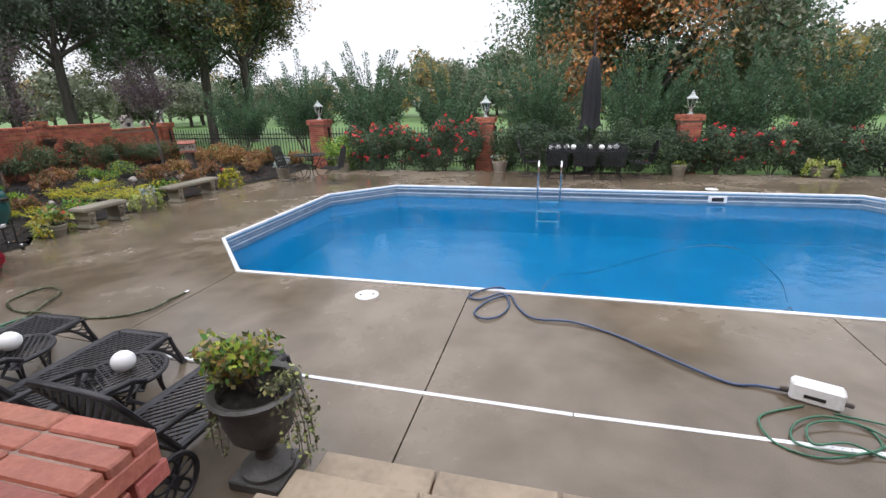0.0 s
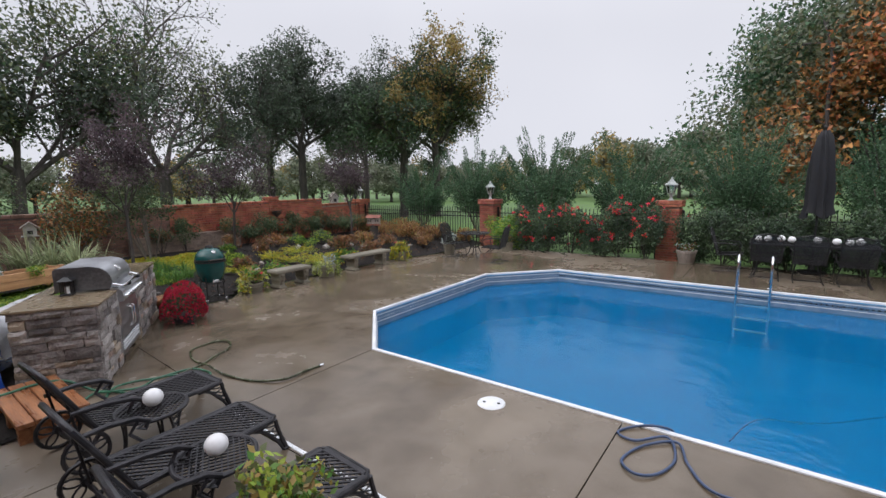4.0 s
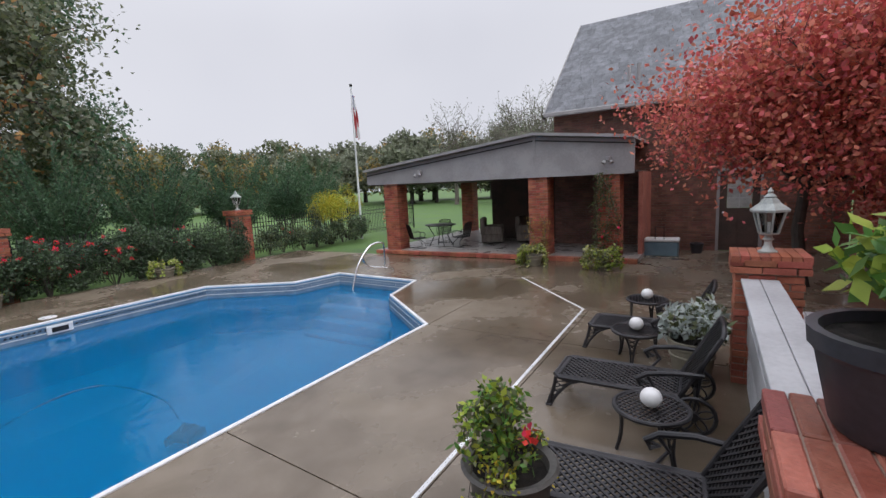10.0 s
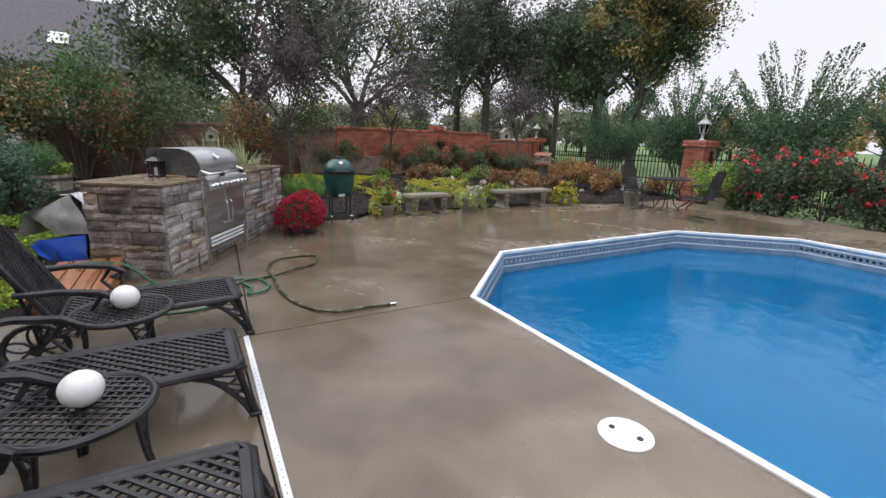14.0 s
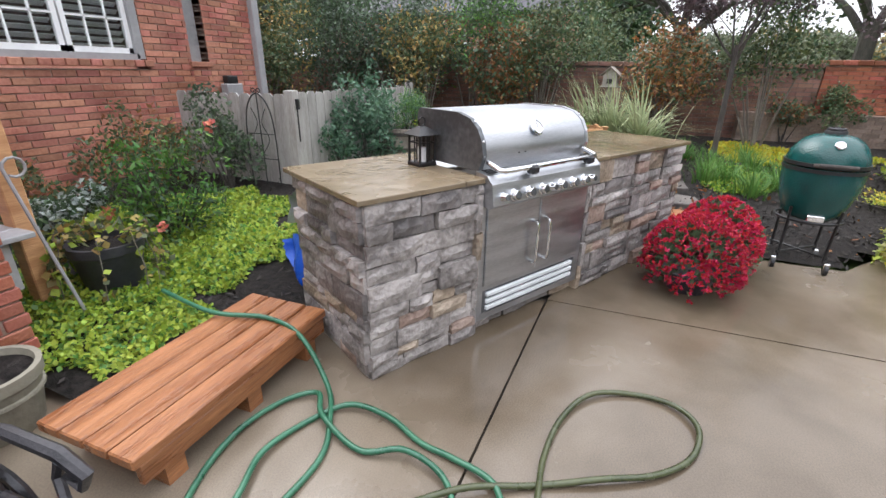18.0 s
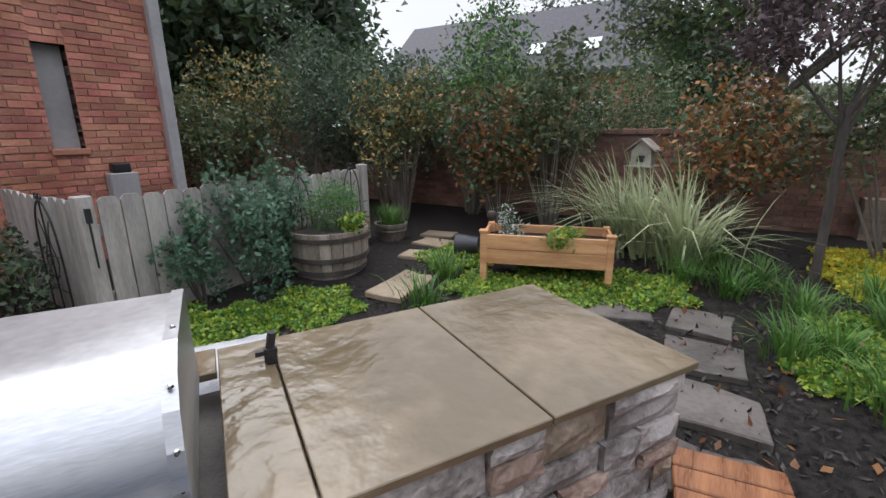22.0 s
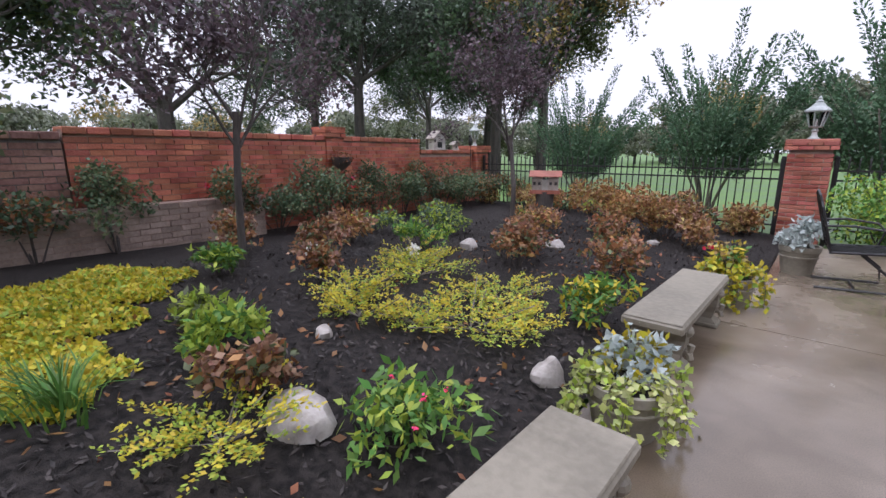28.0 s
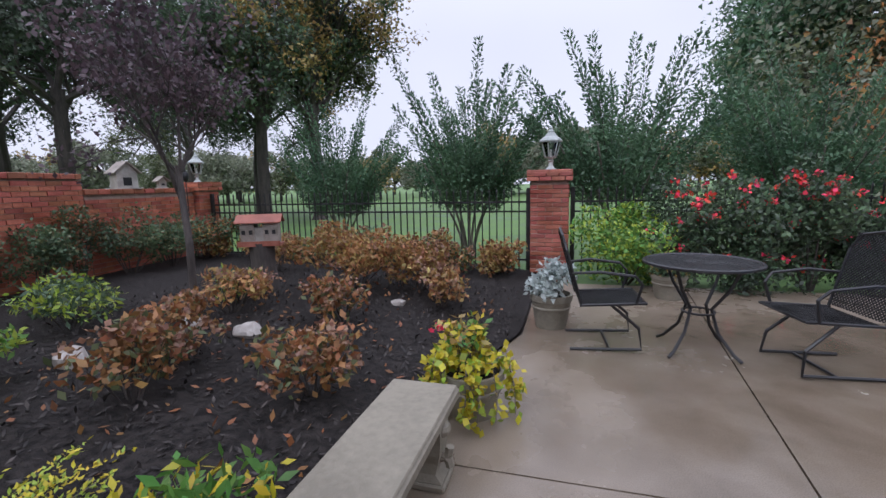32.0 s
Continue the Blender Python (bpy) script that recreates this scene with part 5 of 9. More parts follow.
# ---- lamps on the piers ----
def pier_lamp(x, y, z, s=1.0, r=0, mat_=None):
    m_ = mat_ or LAMPW
    p = thing("pier_lamp", "weathered pale metal lantern on a brick pillar", "lamp", pose(x, y, z, 0, 0, r) @ Matrix.Scale(s, 4), "pier lanterns")
    part("base", Geo().lathe([(0.0, 0), (0.075, 0), (0.075, 0.015), (0.05, 0.03), (0.032, 0.06), (0.028, 0.1), (0.045, 0.12), (0.03, 0.135), (0.03, 0.16), (0.0, 0.16)], 14), m_, p, smooth=40)
    part("floor_plate", Geo().lathe([(0.0, 0.155), (0.07, 0.16), (0.085, 0.175), (0.0, 0.18)], 6), m_, p)
    for k in range(6):
        a0, a1 = k * math.pi / 3, (k + 1) * math.pi / 3
        lo, hi, z0, z1 = 0.075, 0.125, 0.178, 0.37
        part("post", Geo().tube([(lo * math.cos(a0), lo * math.sin(a0), z0), (hi * math.cos(a0), hi * math.sin(a0), z1)], 0.009, 5), m_, p)
        q = [(0.98 * r_ * math.cos(a), 0.98 * r_ * math.sin(a), zz) for r_, a, zz in ((lo, a0, z0), (lo, a1, z0), (hi, a1, z1), (hi, a0, z1))]
        pn = part("pane", Geo().add(q + [(v[0] * 0.96, v[1] * 0.96, v[2]) for v in q], [(0, 1, 2, 3), (7, 6, 5, 4)]), GLASS, p)
        pn.visible_shadow = False
    part("candle", Geo().lathe([(0, 0.18), (0.012, 0.18), (0.012, 0.27), (0, 0.275)], 8), WHITE, p)
    part("roof", Geo().lathe([(0.15, 0.365), (0.155, 0.385), (0.12, 0.415), (0.085, 0.44), (0.06, 0.475), (0.045, 0.49), (0.0, 0.49)], 6), m_, p)
    part("finial", Geo().lathe([(0.035, 0.485), (0.05, 0.5), (0.03, 0.515), (0.018, 0.53), (0.024, 0.545), (0.006, 0.575), (0.0, 0.58)], 10), m_, p, smooth=40)
    return p


for px in PIERS:
    pier_lamp(px, FENCE_Y, 1.578, 1.15, 15)
pier_lamp(-13.78, 15.0, 1.548, 1.0)
pier_lamp(-3.87, 0.82, 1.282, 1.05, 10)
pier_lamp(6.74, 0.99, 1.238, 1.05, 10)


# ---- urns, pots ----
URN = surf("grey_urn", (0.045, 0.043, 0.04), (0.10, 0.095, 0.088), 5, (0.4, 0.6), 0.3, 9)
PLASTIC = surf("dark_plastic_pot", (0.025, 0.025, 0.032), (0.045, 0.045, 0.055), 4, (0.35, 0.5), 0.03)


def urn(x, y):
    u = thing("urn", "grey classical garden urn planted with flowers and trailing ivy", "urn", pose(x, y, 0), "urns beside the steps")
    part("plinth", Geo().box(-0.16, -0.16, 0, 0.16, 0.16, 0.06, None, 0.008), URN, u)
    part("bowl", Geo().lathe([(0.0, 0.06), (0.15, 0.06), (0.15, 0.085), (0.11, 0.11), (0.065, 0.15), (0.055, 0.2), (0.08, 0.235), (0.075, 0.25), (0.13, 0.28), (0.17, 0.33), (0.195, 0.42), (0.205, 0.52), (0.21, 0.56), (0.24, 0.585), (0.25, 0.6), (0.235, 0.615), (0.2, 0.6), (0.185, 0.54), (0.0, 0.54)], 28), URN, u, smooth=35)
    part("soil", Geo().lathe([(0.0, 0.56), (0.19, 0.555), (0.19, 0.54), (0.0, 0.54)], 16), MULCH, u)
    return u


urn(-0.55, 2.13)
urn(3.55, 2.30)


def pot(x, y, r, h, mat_, label, z=0.0, name="flower_pot", band=True):
    p = thing(name, label, "flower pot", pose(x, y, z))
    part("body", Geo().lathe([(0, 0), (r * 0.72, 0), (r * 0.76, 0.02), (r * 0.93, h * 0.75), (r * 0.97, h * 0.8), (r * 1.0, h * 0.82), (r * 1.02, h), (r * 0.9, h), (r * 0.86, h * 0.86), (0, h * 0.86)], 24), mat_, p, smooth=35)
    if band:
        part("moulding", Geo().tube([(r * 0.9 * math.cos(k * math.pi / 14), r * 0.9 * math.sin(k * math.pi / 14), h * 0.62) for k in range(29)], 0.012, 6, False), mat_, p)
    part("soil", Geo().lathe([(0.0, h * 0.9), (r * 0.88, h * 0.89), (r * 0.88, h * 0.85), (0, h * 0.85)], 16), MULCH, p)
    return p


pot(6.45, 1.58, 0.22, 0.40, CAST, "pale stone pot with silver-leaved plants between loungers")
pot(3.28, 0.95, 0.25, 0.30, PLASTIC, "dark plastic pot with a leafy shrub on the brick pier", 1.242, band=False)
pot(-3.81, 1.33, 0.19, 0.28, CAST, "empty moss-stained stone pot beside the brick pier")
pot(-7.38, 5.95, 0.2, 0.2, CAST, "low stone pot with trailing yellow-green ivy")
pot(-7.36, 7.82, 0.21, 0.28, CAST, "stone pot with silver leaves and trailing ivy beside a bench")
pot(-7.3, 10.4, 0.2, 0.28, CAST, "stone pot with trailing yellow ivy at the bench end")
pot(-6.9, 12.2, 0.2, 0.33, CAST, "pale stone pot full of silver dusty miller")
pot(-5.6, 13.55, 0.2, 0.3, CAST, "pale stone pot with a yellow mum behind the table")
pot(-0.62, 14.0, 0.24, 0.34, WOOD_B, "round basket pot with trailing grasses by the brick pillar", band=False)
pot(4.35, 13.95, 0.2, 0.28, CAST, "pale stone pot at the foot of the hedge")
pot(7.72, 13.9, 0.25, 0.25, CAST, "stone pot spilling over with pale ivy")
for (x, y) in ((11.95, 5.15), (12.0, 3.55)):
    pot(x, y, 0.2, 0.25, CAST, "low pot with spilling ivy at the foot of a pavilion pillar")
pot(-4.75, 0.72, 0.2, 0.32, PLASTIC, "dark pot with fading ivy in the groundcover", 0.1, band=False)
pot(14.6, 1.75, 0.16, 0.26, PLASTIC, "small dark pot beside the house door", band=False)
tray = thing("plastic_trough", "black rectangular plastic trough of dark soil on the wet slab", "planter", pose(-3.46, 1.31, 0, 0, 0, 8) @ Matrix.Diagonal((1.2, 1.12, 1.2, 1)))
part("body", Geo().box(-0.09, -0.19, 0, 0.09, 0.19, 0.02, None, 0.004).box(-0.095, -0.2, 0.02, -0.08, 0.2, 0.17, None, 0.004).box(0.08, -0.2, 0.02, 0.095, 0.2, 0.17, None, 0.004)
     .box(-0.08, -0.2, 0.02, 0.08, -0.185, 0.17, None, 0.004).box(-0.08, 0.185, 0.02, 0.08, 0.2, 0.17, None, 0.004), PLASTIC, tray)
part("rim", Geo().box(-0.11, -0.215, 0.17, -0.08, 0.215, 0.185, None, 0.004).box(0.08, -0.215, 0.17, 0.11, 0.215, 0.185, None, 0.004)
     .box(-0.08, -0.215, 0.17, 0.08, -0.185, 0.185, None, 0.004).box(-0.08, 0.185, 0.17, 0.08, 0.215, 0.185, None, 0.004), PLASTIC, tray)
part("soil", Geo().box(-0.08, -0.185, 0.02, 0.08, 0.185, 0.13), MULCH, tray)
part("sticker", Geo().box(0.095, 0.0, 0.05, 0.097, 0.05, 0.075), WHITE, tray, "small white sticker")


# ---- the stone grill island ----
ISL = pose(-4.66, 2.60, 0, 0, 0, 149.6)


def island():
    g = random.Random(8)
    isl = thing("grill_island", "outdoor kitchen island clad in grey and tan ledge stone", "outdoor kitchen", ISL)
    part("core", Geo().box(0.03, 0.03, 0.0, 0.70, 0.72, 0.86).box(1.65, 0.03, 0.0, 2.90, 0.72, 0.86).box(0.70, 0.10, 0.0, 1.65, 0.72, 0.80), MORTAR_D, isl)
    ledges = [surf("ledge_stone_grey", (0.155, 0.138, 0.13), (0.40, 0.365, 0.345), 5, (0.4, 0.75), 1.0, 8, rand=0.25),
              surf("ledge_stone_tan", (0.19, 0.145, 0.105), (0.40, 0.325, 0.25), 5, (0.4, 0.75), 1.0, 8, rand=0.22),
              surf("ledge_stone_dark", (0.10, 0.09, 0.088), (0.25, 0.225, 0.215), 5, (0.4, 0.75), 1.0, 8, rand=0.25),
              surf("ledge_stone_rose", (0.21, 0.14, 0.11), (0.39, 0.29, 0.24), 5, (0.4, 0.75), 1.0, 8, rand=0.2)]

    def stone(x0, z0, x1, z1, m):
        d = g.uniform(0.0, 0.034)
        nx, nz = 4, 3
        vs, fs = [], []
        for j in range(nz):
            for i in range(nx):
                u, v = i / (nx - 1), j / (nz - 1)
                edge = i in (0, nx - 1) or j in (0, nz - 1)
                yy = -d - (0.0 if edge else g.uniform(0.004, 0.018))
                vs.append((x0 + u * (x1 - x0) + (g.uniform(-0.006, 0.006) if edge else 0), yy, z0 + v * (z1 - z0) + (g.uniform(-0.004, 0.004) if edge else 0)))
        for j in range(nz - 1):
            for i in range(nx - 1):
                a = j * nx + i
                fs.append((a, a + 1, a + nx + 1, a + nx))
        n = len(vs)
        rim = [i for i in range(nx)] + [nx * (j + 1) - 1 for j in range(1, nz)] + [nx * nz - 2 - i for i in range(nx - 1)] + [nx * j for j in range(nz - 2, 0, -1)]
        vs += [(vs[i][0], 0.05, vs[i][2]) for i in rim]
        k = len(rim)
        fs += [(rim[i], n + i, n + (i + 1) % k, rim[(i + 1) % k]) for i in range(k)]
        part("stone", Geo().add(vs, fs, m), g.choices(ledges, (6, 1.5, 2.2, 0.7))[0], isl)

    def face(L, m, z0=0.0, z1=0.892, corner=False):
        z = z0
        while z < z1 - 0.02:
            h = min(g.choice((0.06, 0.075, 0.09, 0.11, 0.13)), z1 - z)
            if z1 - z - h < 0.04:
                h = z1 - z
            x = 0.0
            while x < L - 0.01:
                w = min(g.uniform(0.10, 0.34), L - x)
                if L - x - w < 0.07:
                    w = L - x
                if h > 0.1 and g.random() < 0.35:
                    hm = h * g.uniform(0.4, 0.6)
                    stone(x + 0.003, z + 0.003, x + w - 0.003, z + hm - 0.003, m)
                    stone(x + 0.003, z + hm + 0.002, x + w - 0.003, z + h - 0.003, m)
                else:
                    stone(x + 0.003, z + 0.003, x + w - 0.003, z + h - 0.003, m)
                x += w
            z += h
    face(0.66, pose(0.0, 0.0, 0))
    face(1.25, pose(1.67, 0.0, 0))
    face(0.94, pose(0.70, 0.06, 0), 0.0, 0.09)
    for x in (0.61, 1.60):
        z = 0.0
        while z < 0.86:
            h = min(g.uniform(0.1, 0.22), 0.892 - z)
            stone(x + 0.03, z + 0.003, x + 0.09 - 0.02, z + h - 0.003, pose(0, -0.004, 0))
            z += h
    face(0.74, pose(0.0, 0.74, 0, 0, 0, -90))
    face(0.74, pose(2.92, 0.0, 0, 0, 0, 90))
    for x0, x1, y0, y1 in ((-0.04, 0.55, -0.035, 0.40), (-0.04, 0.55, 0.405, 0.79), (0.555, 0.69, -0.035, 0.79), (1.64, 1.80, -0.035, 0.78), (1.806, 2.376, -0.035, 0.78), (2.382, 2.96, -0.035, 0.78), (0.695, 1.635, 0.62, 0.79)):
        c = Geo().box(x0, y0, 0.894, x1, y1, 0.92, None, 0.003)
        part("counter_slab", c, FLAG, isl, "wet brown flagstone countertop with rough edges")


island()


def gas_grill():
    q = thing("gas_grill", "built-in stainless steel gas grill with closed hood", "grill", ISL @ pose(-0.035, -0.015, 0))
    x0, x1 = 0.725, 1.635
    prof = [(0.045, 0.965), (0.03, 1.02), (0.045, 1.09), (0.08, 1.15), (0.14, 1.195), (0.23, 1.212), (0.56, 1.212), (0.58, 1.19), (0.58, 0.94), (0.05, 0.94)]
    n = len(prof)
    hood = part("hood", Geo().add([(x, y, z) for x in (x0 + 0.035, x1 - 0.035) for y, z in prof], [(i, (i + 1) % n, (i + 1) % n + n, i + n) for i in range(n)]), STEEL, q, "brushed steel hood with soot marks", smooth=40)
    # the left end is in darker steel than the right
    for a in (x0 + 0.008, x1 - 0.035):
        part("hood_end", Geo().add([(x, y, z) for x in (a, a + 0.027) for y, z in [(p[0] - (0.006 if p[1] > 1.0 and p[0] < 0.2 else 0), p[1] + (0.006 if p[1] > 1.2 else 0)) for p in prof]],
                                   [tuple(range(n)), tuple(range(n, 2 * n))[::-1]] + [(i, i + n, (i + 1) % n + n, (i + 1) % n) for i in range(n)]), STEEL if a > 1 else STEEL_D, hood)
    rv = Geo()
    for k in range(4):
        for a in (x0 + 0.02, x1 - 0.02):
            yy, zz = ((0.036, 1.02), (0.045, 1.09), (0.11, 1.18), (0.3, 1.218))[k]
            rv.ball((a, yy - 0.006, zz), 0.007, 6, 4)
    part("rivets", rv, CHROME, hood)
    hl = Geo()
    for dx in (0.28, 0.33):
        hl.tube([(x0 + dx, 0.036, 1.015), (x0 + dx, 0.026, 1.015)], 0.004, 6)
    part("bolt_holes", hl, BLACK, hood)
    mt = pose(1.165, 0.062, 1.128, 58)
    gauge = part("thermometer", Geo().lathe([(0, 0), (0.044, 0), (0.044, 0.012), (0.038, 0.016), (0.036, 0.012), (0, 0.012)], 24, mt), CHROME, hood, smooth=30)
    part("dial", Geo().lathe([(0, 0.0125), (0.034, 0.0125), (0.034, 0.0135), (0, 0.0135)], 20, mt), WHITE, gauge)
    part("needle", Geo().box(-0.002, -0.002, 0.0137, 0.002, 0.026, 0.0147, mt), BLACK, gauge)
    hd = part("handle", Geo().tube([(x0 + 0.05, 0.03, 0.985), (x0 + 0.05, -0.06, 0.958), (x0 + 0.07, -0.075, 0.954), (x1 - 0.07, -0.075, 0.954), (x1 - 0.05, -0.06, 0.958), (x1 - 0.05, 0.03, 0.985)], 0.014, 10), CHROME, hood, smooth=40)
    for hx in (0.28, 0.78):
        part("handle_light", Geo().box(x0 + hx - 0.03, -0.105, 0.918, x0 + hx + 0.03, -0.05, 0.966, None, 0.012), BLACK, hd)
    # sloped control panel
    panel = [(0.05, 0.945), (-0.03, 0.932), (-0.07, 0.895), (-0.085, 0.785), (-0.07, 0.77), (0.05, 0.77)]
    n = len(panel)
    cp = part("control_panel", Geo().add([(x, y, z) for x in (x0 - 0.01, x1 + 0.01) for y, z in panel], [(i, (i + 1) % n, (i + 1) % n + n, i + n) for i in range(n)] + [tuple(range(n))[::-1], tuple(range(n, 2 * n))]), STEEL, q, smooth=25)
    vt = Geo()
    for sx in (x0 + 0.01, x1 - 0.07):
        for k in range(4):
            vt.box(sx, -0.025 + k * 0.016, 0.9395 + k * 0.0022, sx + 0.06, -0.018 + k * 0.016, 0.944 + k * 0.0022)
    part("vents", vt, BLACK, cp)
    for i, kx in enumerate((0.06, 0.14, 0.255, 0.365, 0.445, 0.525, 0.635, 0.74, 0.815)):
        r = 0.021 if i in (0, 4, 8) else 0.028
        mk = pose(x0 + kx, -0.079, 0.826, 82)
        kb = part("knob", Geo().lathe([(0, 0), (r * 1.15, 0), (r * 1.15, 0.008), (r, 0.012), (r * 0.92, 0.034), (r * 0.8, 0.038), (0, 0.038)], 18, mk), CHROME, cp, smooth=35)
        part("knob_grip", Geo().lathe([(r * 0.7, 0.0375), (r * 0.7, 0.041), (0, 0.041)], 14, mk), STEEL_D, kb)
    # doors and drawer under the panel
    cab = part("cabinet_frame", Geo().box(x0 - 0.02, 0.0, 0.08, x0 + 0.03, 0.06, 0.80).box(x1 - 0.03, 0.0, 0.08, x1 + 0.02, 0.06, 0.80)
               .box(x0 + 0.03, 0.0, 0.08, x1 - 0.03, 0.06, 0.12).box(x0 + 0.03, 0.0, 0.265, x1 - 0.03, 0.06, 0.295).box(x0 + 0.03, 0.03, 0.12, x1 - 0.03, 0.06, 0.80), STEEL, q)
    for k, (a, b) in enumerate(((x0 + 0.032, 1.177), (1.183, x1 - 0.032))):
        dr = part("door", Geo().box(a, -0.012, 0.30, b, 0.025, 0.765, None, 0.004), STEEL, q)
        hx = b - 0.05 if k == 0 else a + 0.05
        part("handle", Geo().tube([(hx, -0.01, 0.62), (hx, -0.05, 0.61), (hx, -0.055, 0.59), (hx, -0.055, 0.39), (hx, -0.05, 0.37), (hx, -0.01, 0.36)], 0.009, 8), CHROME, dr, smooth=40)
    lv = part("louvre", Geo().box(x0 + 0.032, 0.005, 0.122, x1 - 0.032, 0.02, 0.264), STEEL_D, q)
    for k in range(3):
        part("louvre_slat", Geo().box(x0 + 0.06, -0.012, 0.137 + k * 0.042, x1 - 0.06, 0.012, 0.163 + k * 0.042, None, 0.004), COPING, lv)


gas_grill()


def lantern():
    l = thing("lantern", "small black metal candle lantern on the island countertop", "lantern", ISL @ pose(0.62, 0.42, 0.92))
    part("base", Geo().box(-0.06, -0.06, 0, 0.06, 0.06, 0.02, None, 0.004), BLACK, l)
    for sx in (-1, 1):
        for sy in (-1, 1):
            part("post", Geo().box(sx * 0.05 - 0.005, sy * 0.05 - 0.005, 0.02, sx * 0.05 + 0.005, sy * 0.05 + 0.005, 0.17), BLACK, l)
    for a in range(4):
        part("cross_bar", Geo().box(-0.05, -0.053, 0.125, 0.05, -0.047, 0.131, pose(0, 0, 0, 0, 0, 90 * a)).box(-0.003, -0.053, 0.02, 0.003, -0.047, 0.17, pose(0, 0, 0, 0, 0, 90 * a)), BLACK, l)
    part("roof", Geo().add([(-0.075, -0.075, 0.17), (0.075, -0.075, 0.17), (0.075, 0.075, 0.17), (-0.075, 0.075, 0.17), (-0.02, -0.02, 0.21), (0.02, -0.02, 0.21), (0.02, 0.02, 0.21), (-0.02, 0.02, 0.21)],
                           [(3, 2, 1, 0), (0, 1, 5, 4), (1, 2, 6, 5), (2, 3, 7, 6), (3, 0, 4, 7), (4, 5, 6, 7)]), BLACK, l)
    part("ring", Geo().tube([(0.022 * math.cos(k * math.pi / 8), 0, 0.235 + 0.022 * math.sin(k * math.pi / 8)) for k in range(17)], 0.004, 5, False), BLACK, l)
    part("candle", Geo().lathe([(0, 0.02), (0.024, 0.02), (0.024, 0.10), (0, 0.1)], 12), WHITE, l)


lantern()
tap = thing("gas_valve", "small dark brass valve standing on the countertop", "valve", ISL @ pose(1.79, 0.60, 0.92))
part("body", Geo().tube([(0, 0, 0), (0, 0, 0.05)], 0.02, 8), IRON, tap)
part("stem", Geo().tube([(0, 0, 0.05), (0.01, 0, 0.1)], 0.014, 8), IRON, tap)
part("lever", Geo().box(-0.045, -0.008, 0.03, 0.02, 0.008, 0.045), IRON, tap)

# tarps behind the island
TARP_B = surf("blue_tarp", (0.01, 0.06, 0.36), (0.02, 0.10, 0.48), 5, (0.25, 0.4), 0.3)
TARP_S = surf("silver_tarp", (0.45, 0.46, 0.48), (0.6, 0.61, 0.63), 5, (0.25, 0.4), 0.5)


def pool_cover():
    """A quilted cover folded over itself: silver outside, blue inside, heaped along the back of the island."""
    c = thing("folded_cover", "quilted cover, silver outside and blue inside, heaped behind the stone island", "tarp", pose(-4.66, 2.60, 0, 0, 0, 149.6))

    def sheet(prof, x0, x1, seed, n=22):
        P = spline([(0, y, z) for y, z in prof], 6)
        k, vs = len(P), []
        for i in range(n + 1):
            u = i / n
            for j, p in enumerate(P):
                w = 0.03 * noise.noise((u * 5 + seed, j * 0.35, seed)) + 0.006 * math.sin(u * 60 + j * 2.4)
                vs.append((x0 + (x1 - x0) * u + 0.04 * noise.noise((seed, j * 0.4, 3)), p.y + w, max(0.02, p.z + w * 0.8)))
        m = len(vs)
        vs += [(x, y - 0.01, z - 0.01) for x, y, z in vs]
        fs = [(i * k + j, i * k + j + 1, (i + 1) * k + j + 1, (i + 1) * k + j) for i in range(n) for j in range(k - 1)]
        return Geo().add(vs, fs + [tuple(q + m for q in f[::-1]) for f in fs])
    part("silver_side", sheet([(0.92, 0.36), (0.98, 0.66), (1.12, 0.76), (1.36, 0.67), (1.6, 0.52), (1.72, 0.3)], 0.27, 1.85, 2), TARP_S, c, "silver quilted outside", smooth=60)
    part("blue_lining", sheet([(1.46, 0.26), (1.38, 0.17), (1.25, 0.11), (1.1, 0.07), (0.9, 0.04)], 0.12, 1.6, 7), TARP_B, c, "blue inside", smooth=60)

    def flap(A, B, C, D, bulge, seed, n=10):
        vs = []
        for i in range(n + 1):
            for j in range(n + 1):
                u, v = i / n, j / n
                p = (Vector(A) * (1 - u) + Vector(B) * u) * (1 - v) + (Vector(D) * (1 - u) + Vector(C) * u) * v
                p.x -= bulge * math.sin(u * math.pi) * math.sin(v * math.pi) + 0.025 * noise.noise((u * 3 + seed, v * 3, seed))
                vs.append(tuple(p))
        k = len(vs)
        vs += [(x + 0.012, y, z) for x, y, z in vs]
        fs = [(i * (n + 1) + j, i * (n + 1) + j + 1, (i + 1) * (n + 1) + j + 1, (i + 1) * (n + 1) + j) for i in range(n) for j in range(n)]
        return Geo().add(vs, fs + [tuple(q + k for q in f[::-1]) for f in fs])
    part("silver_flap", flap((0.26, 0.92, 0.36), (0.24, 1.08, 0.76), (0.34, 1.62, 0.52), (0.26, 1.3, 0.34), 0.05, 3), TARP_S, c, "silver quilted end flap", smooth=60)
    part("blue_flap", flap((0.1, 0.88, 0.03), (0.2, 0.95, 0.36), (0.22, 1.48, 0.28), (0.1, 1.15, 0.05), 0.07, 5), TARP_B, c, "blue inside of the end flap", smooth=60)


pool_cover()


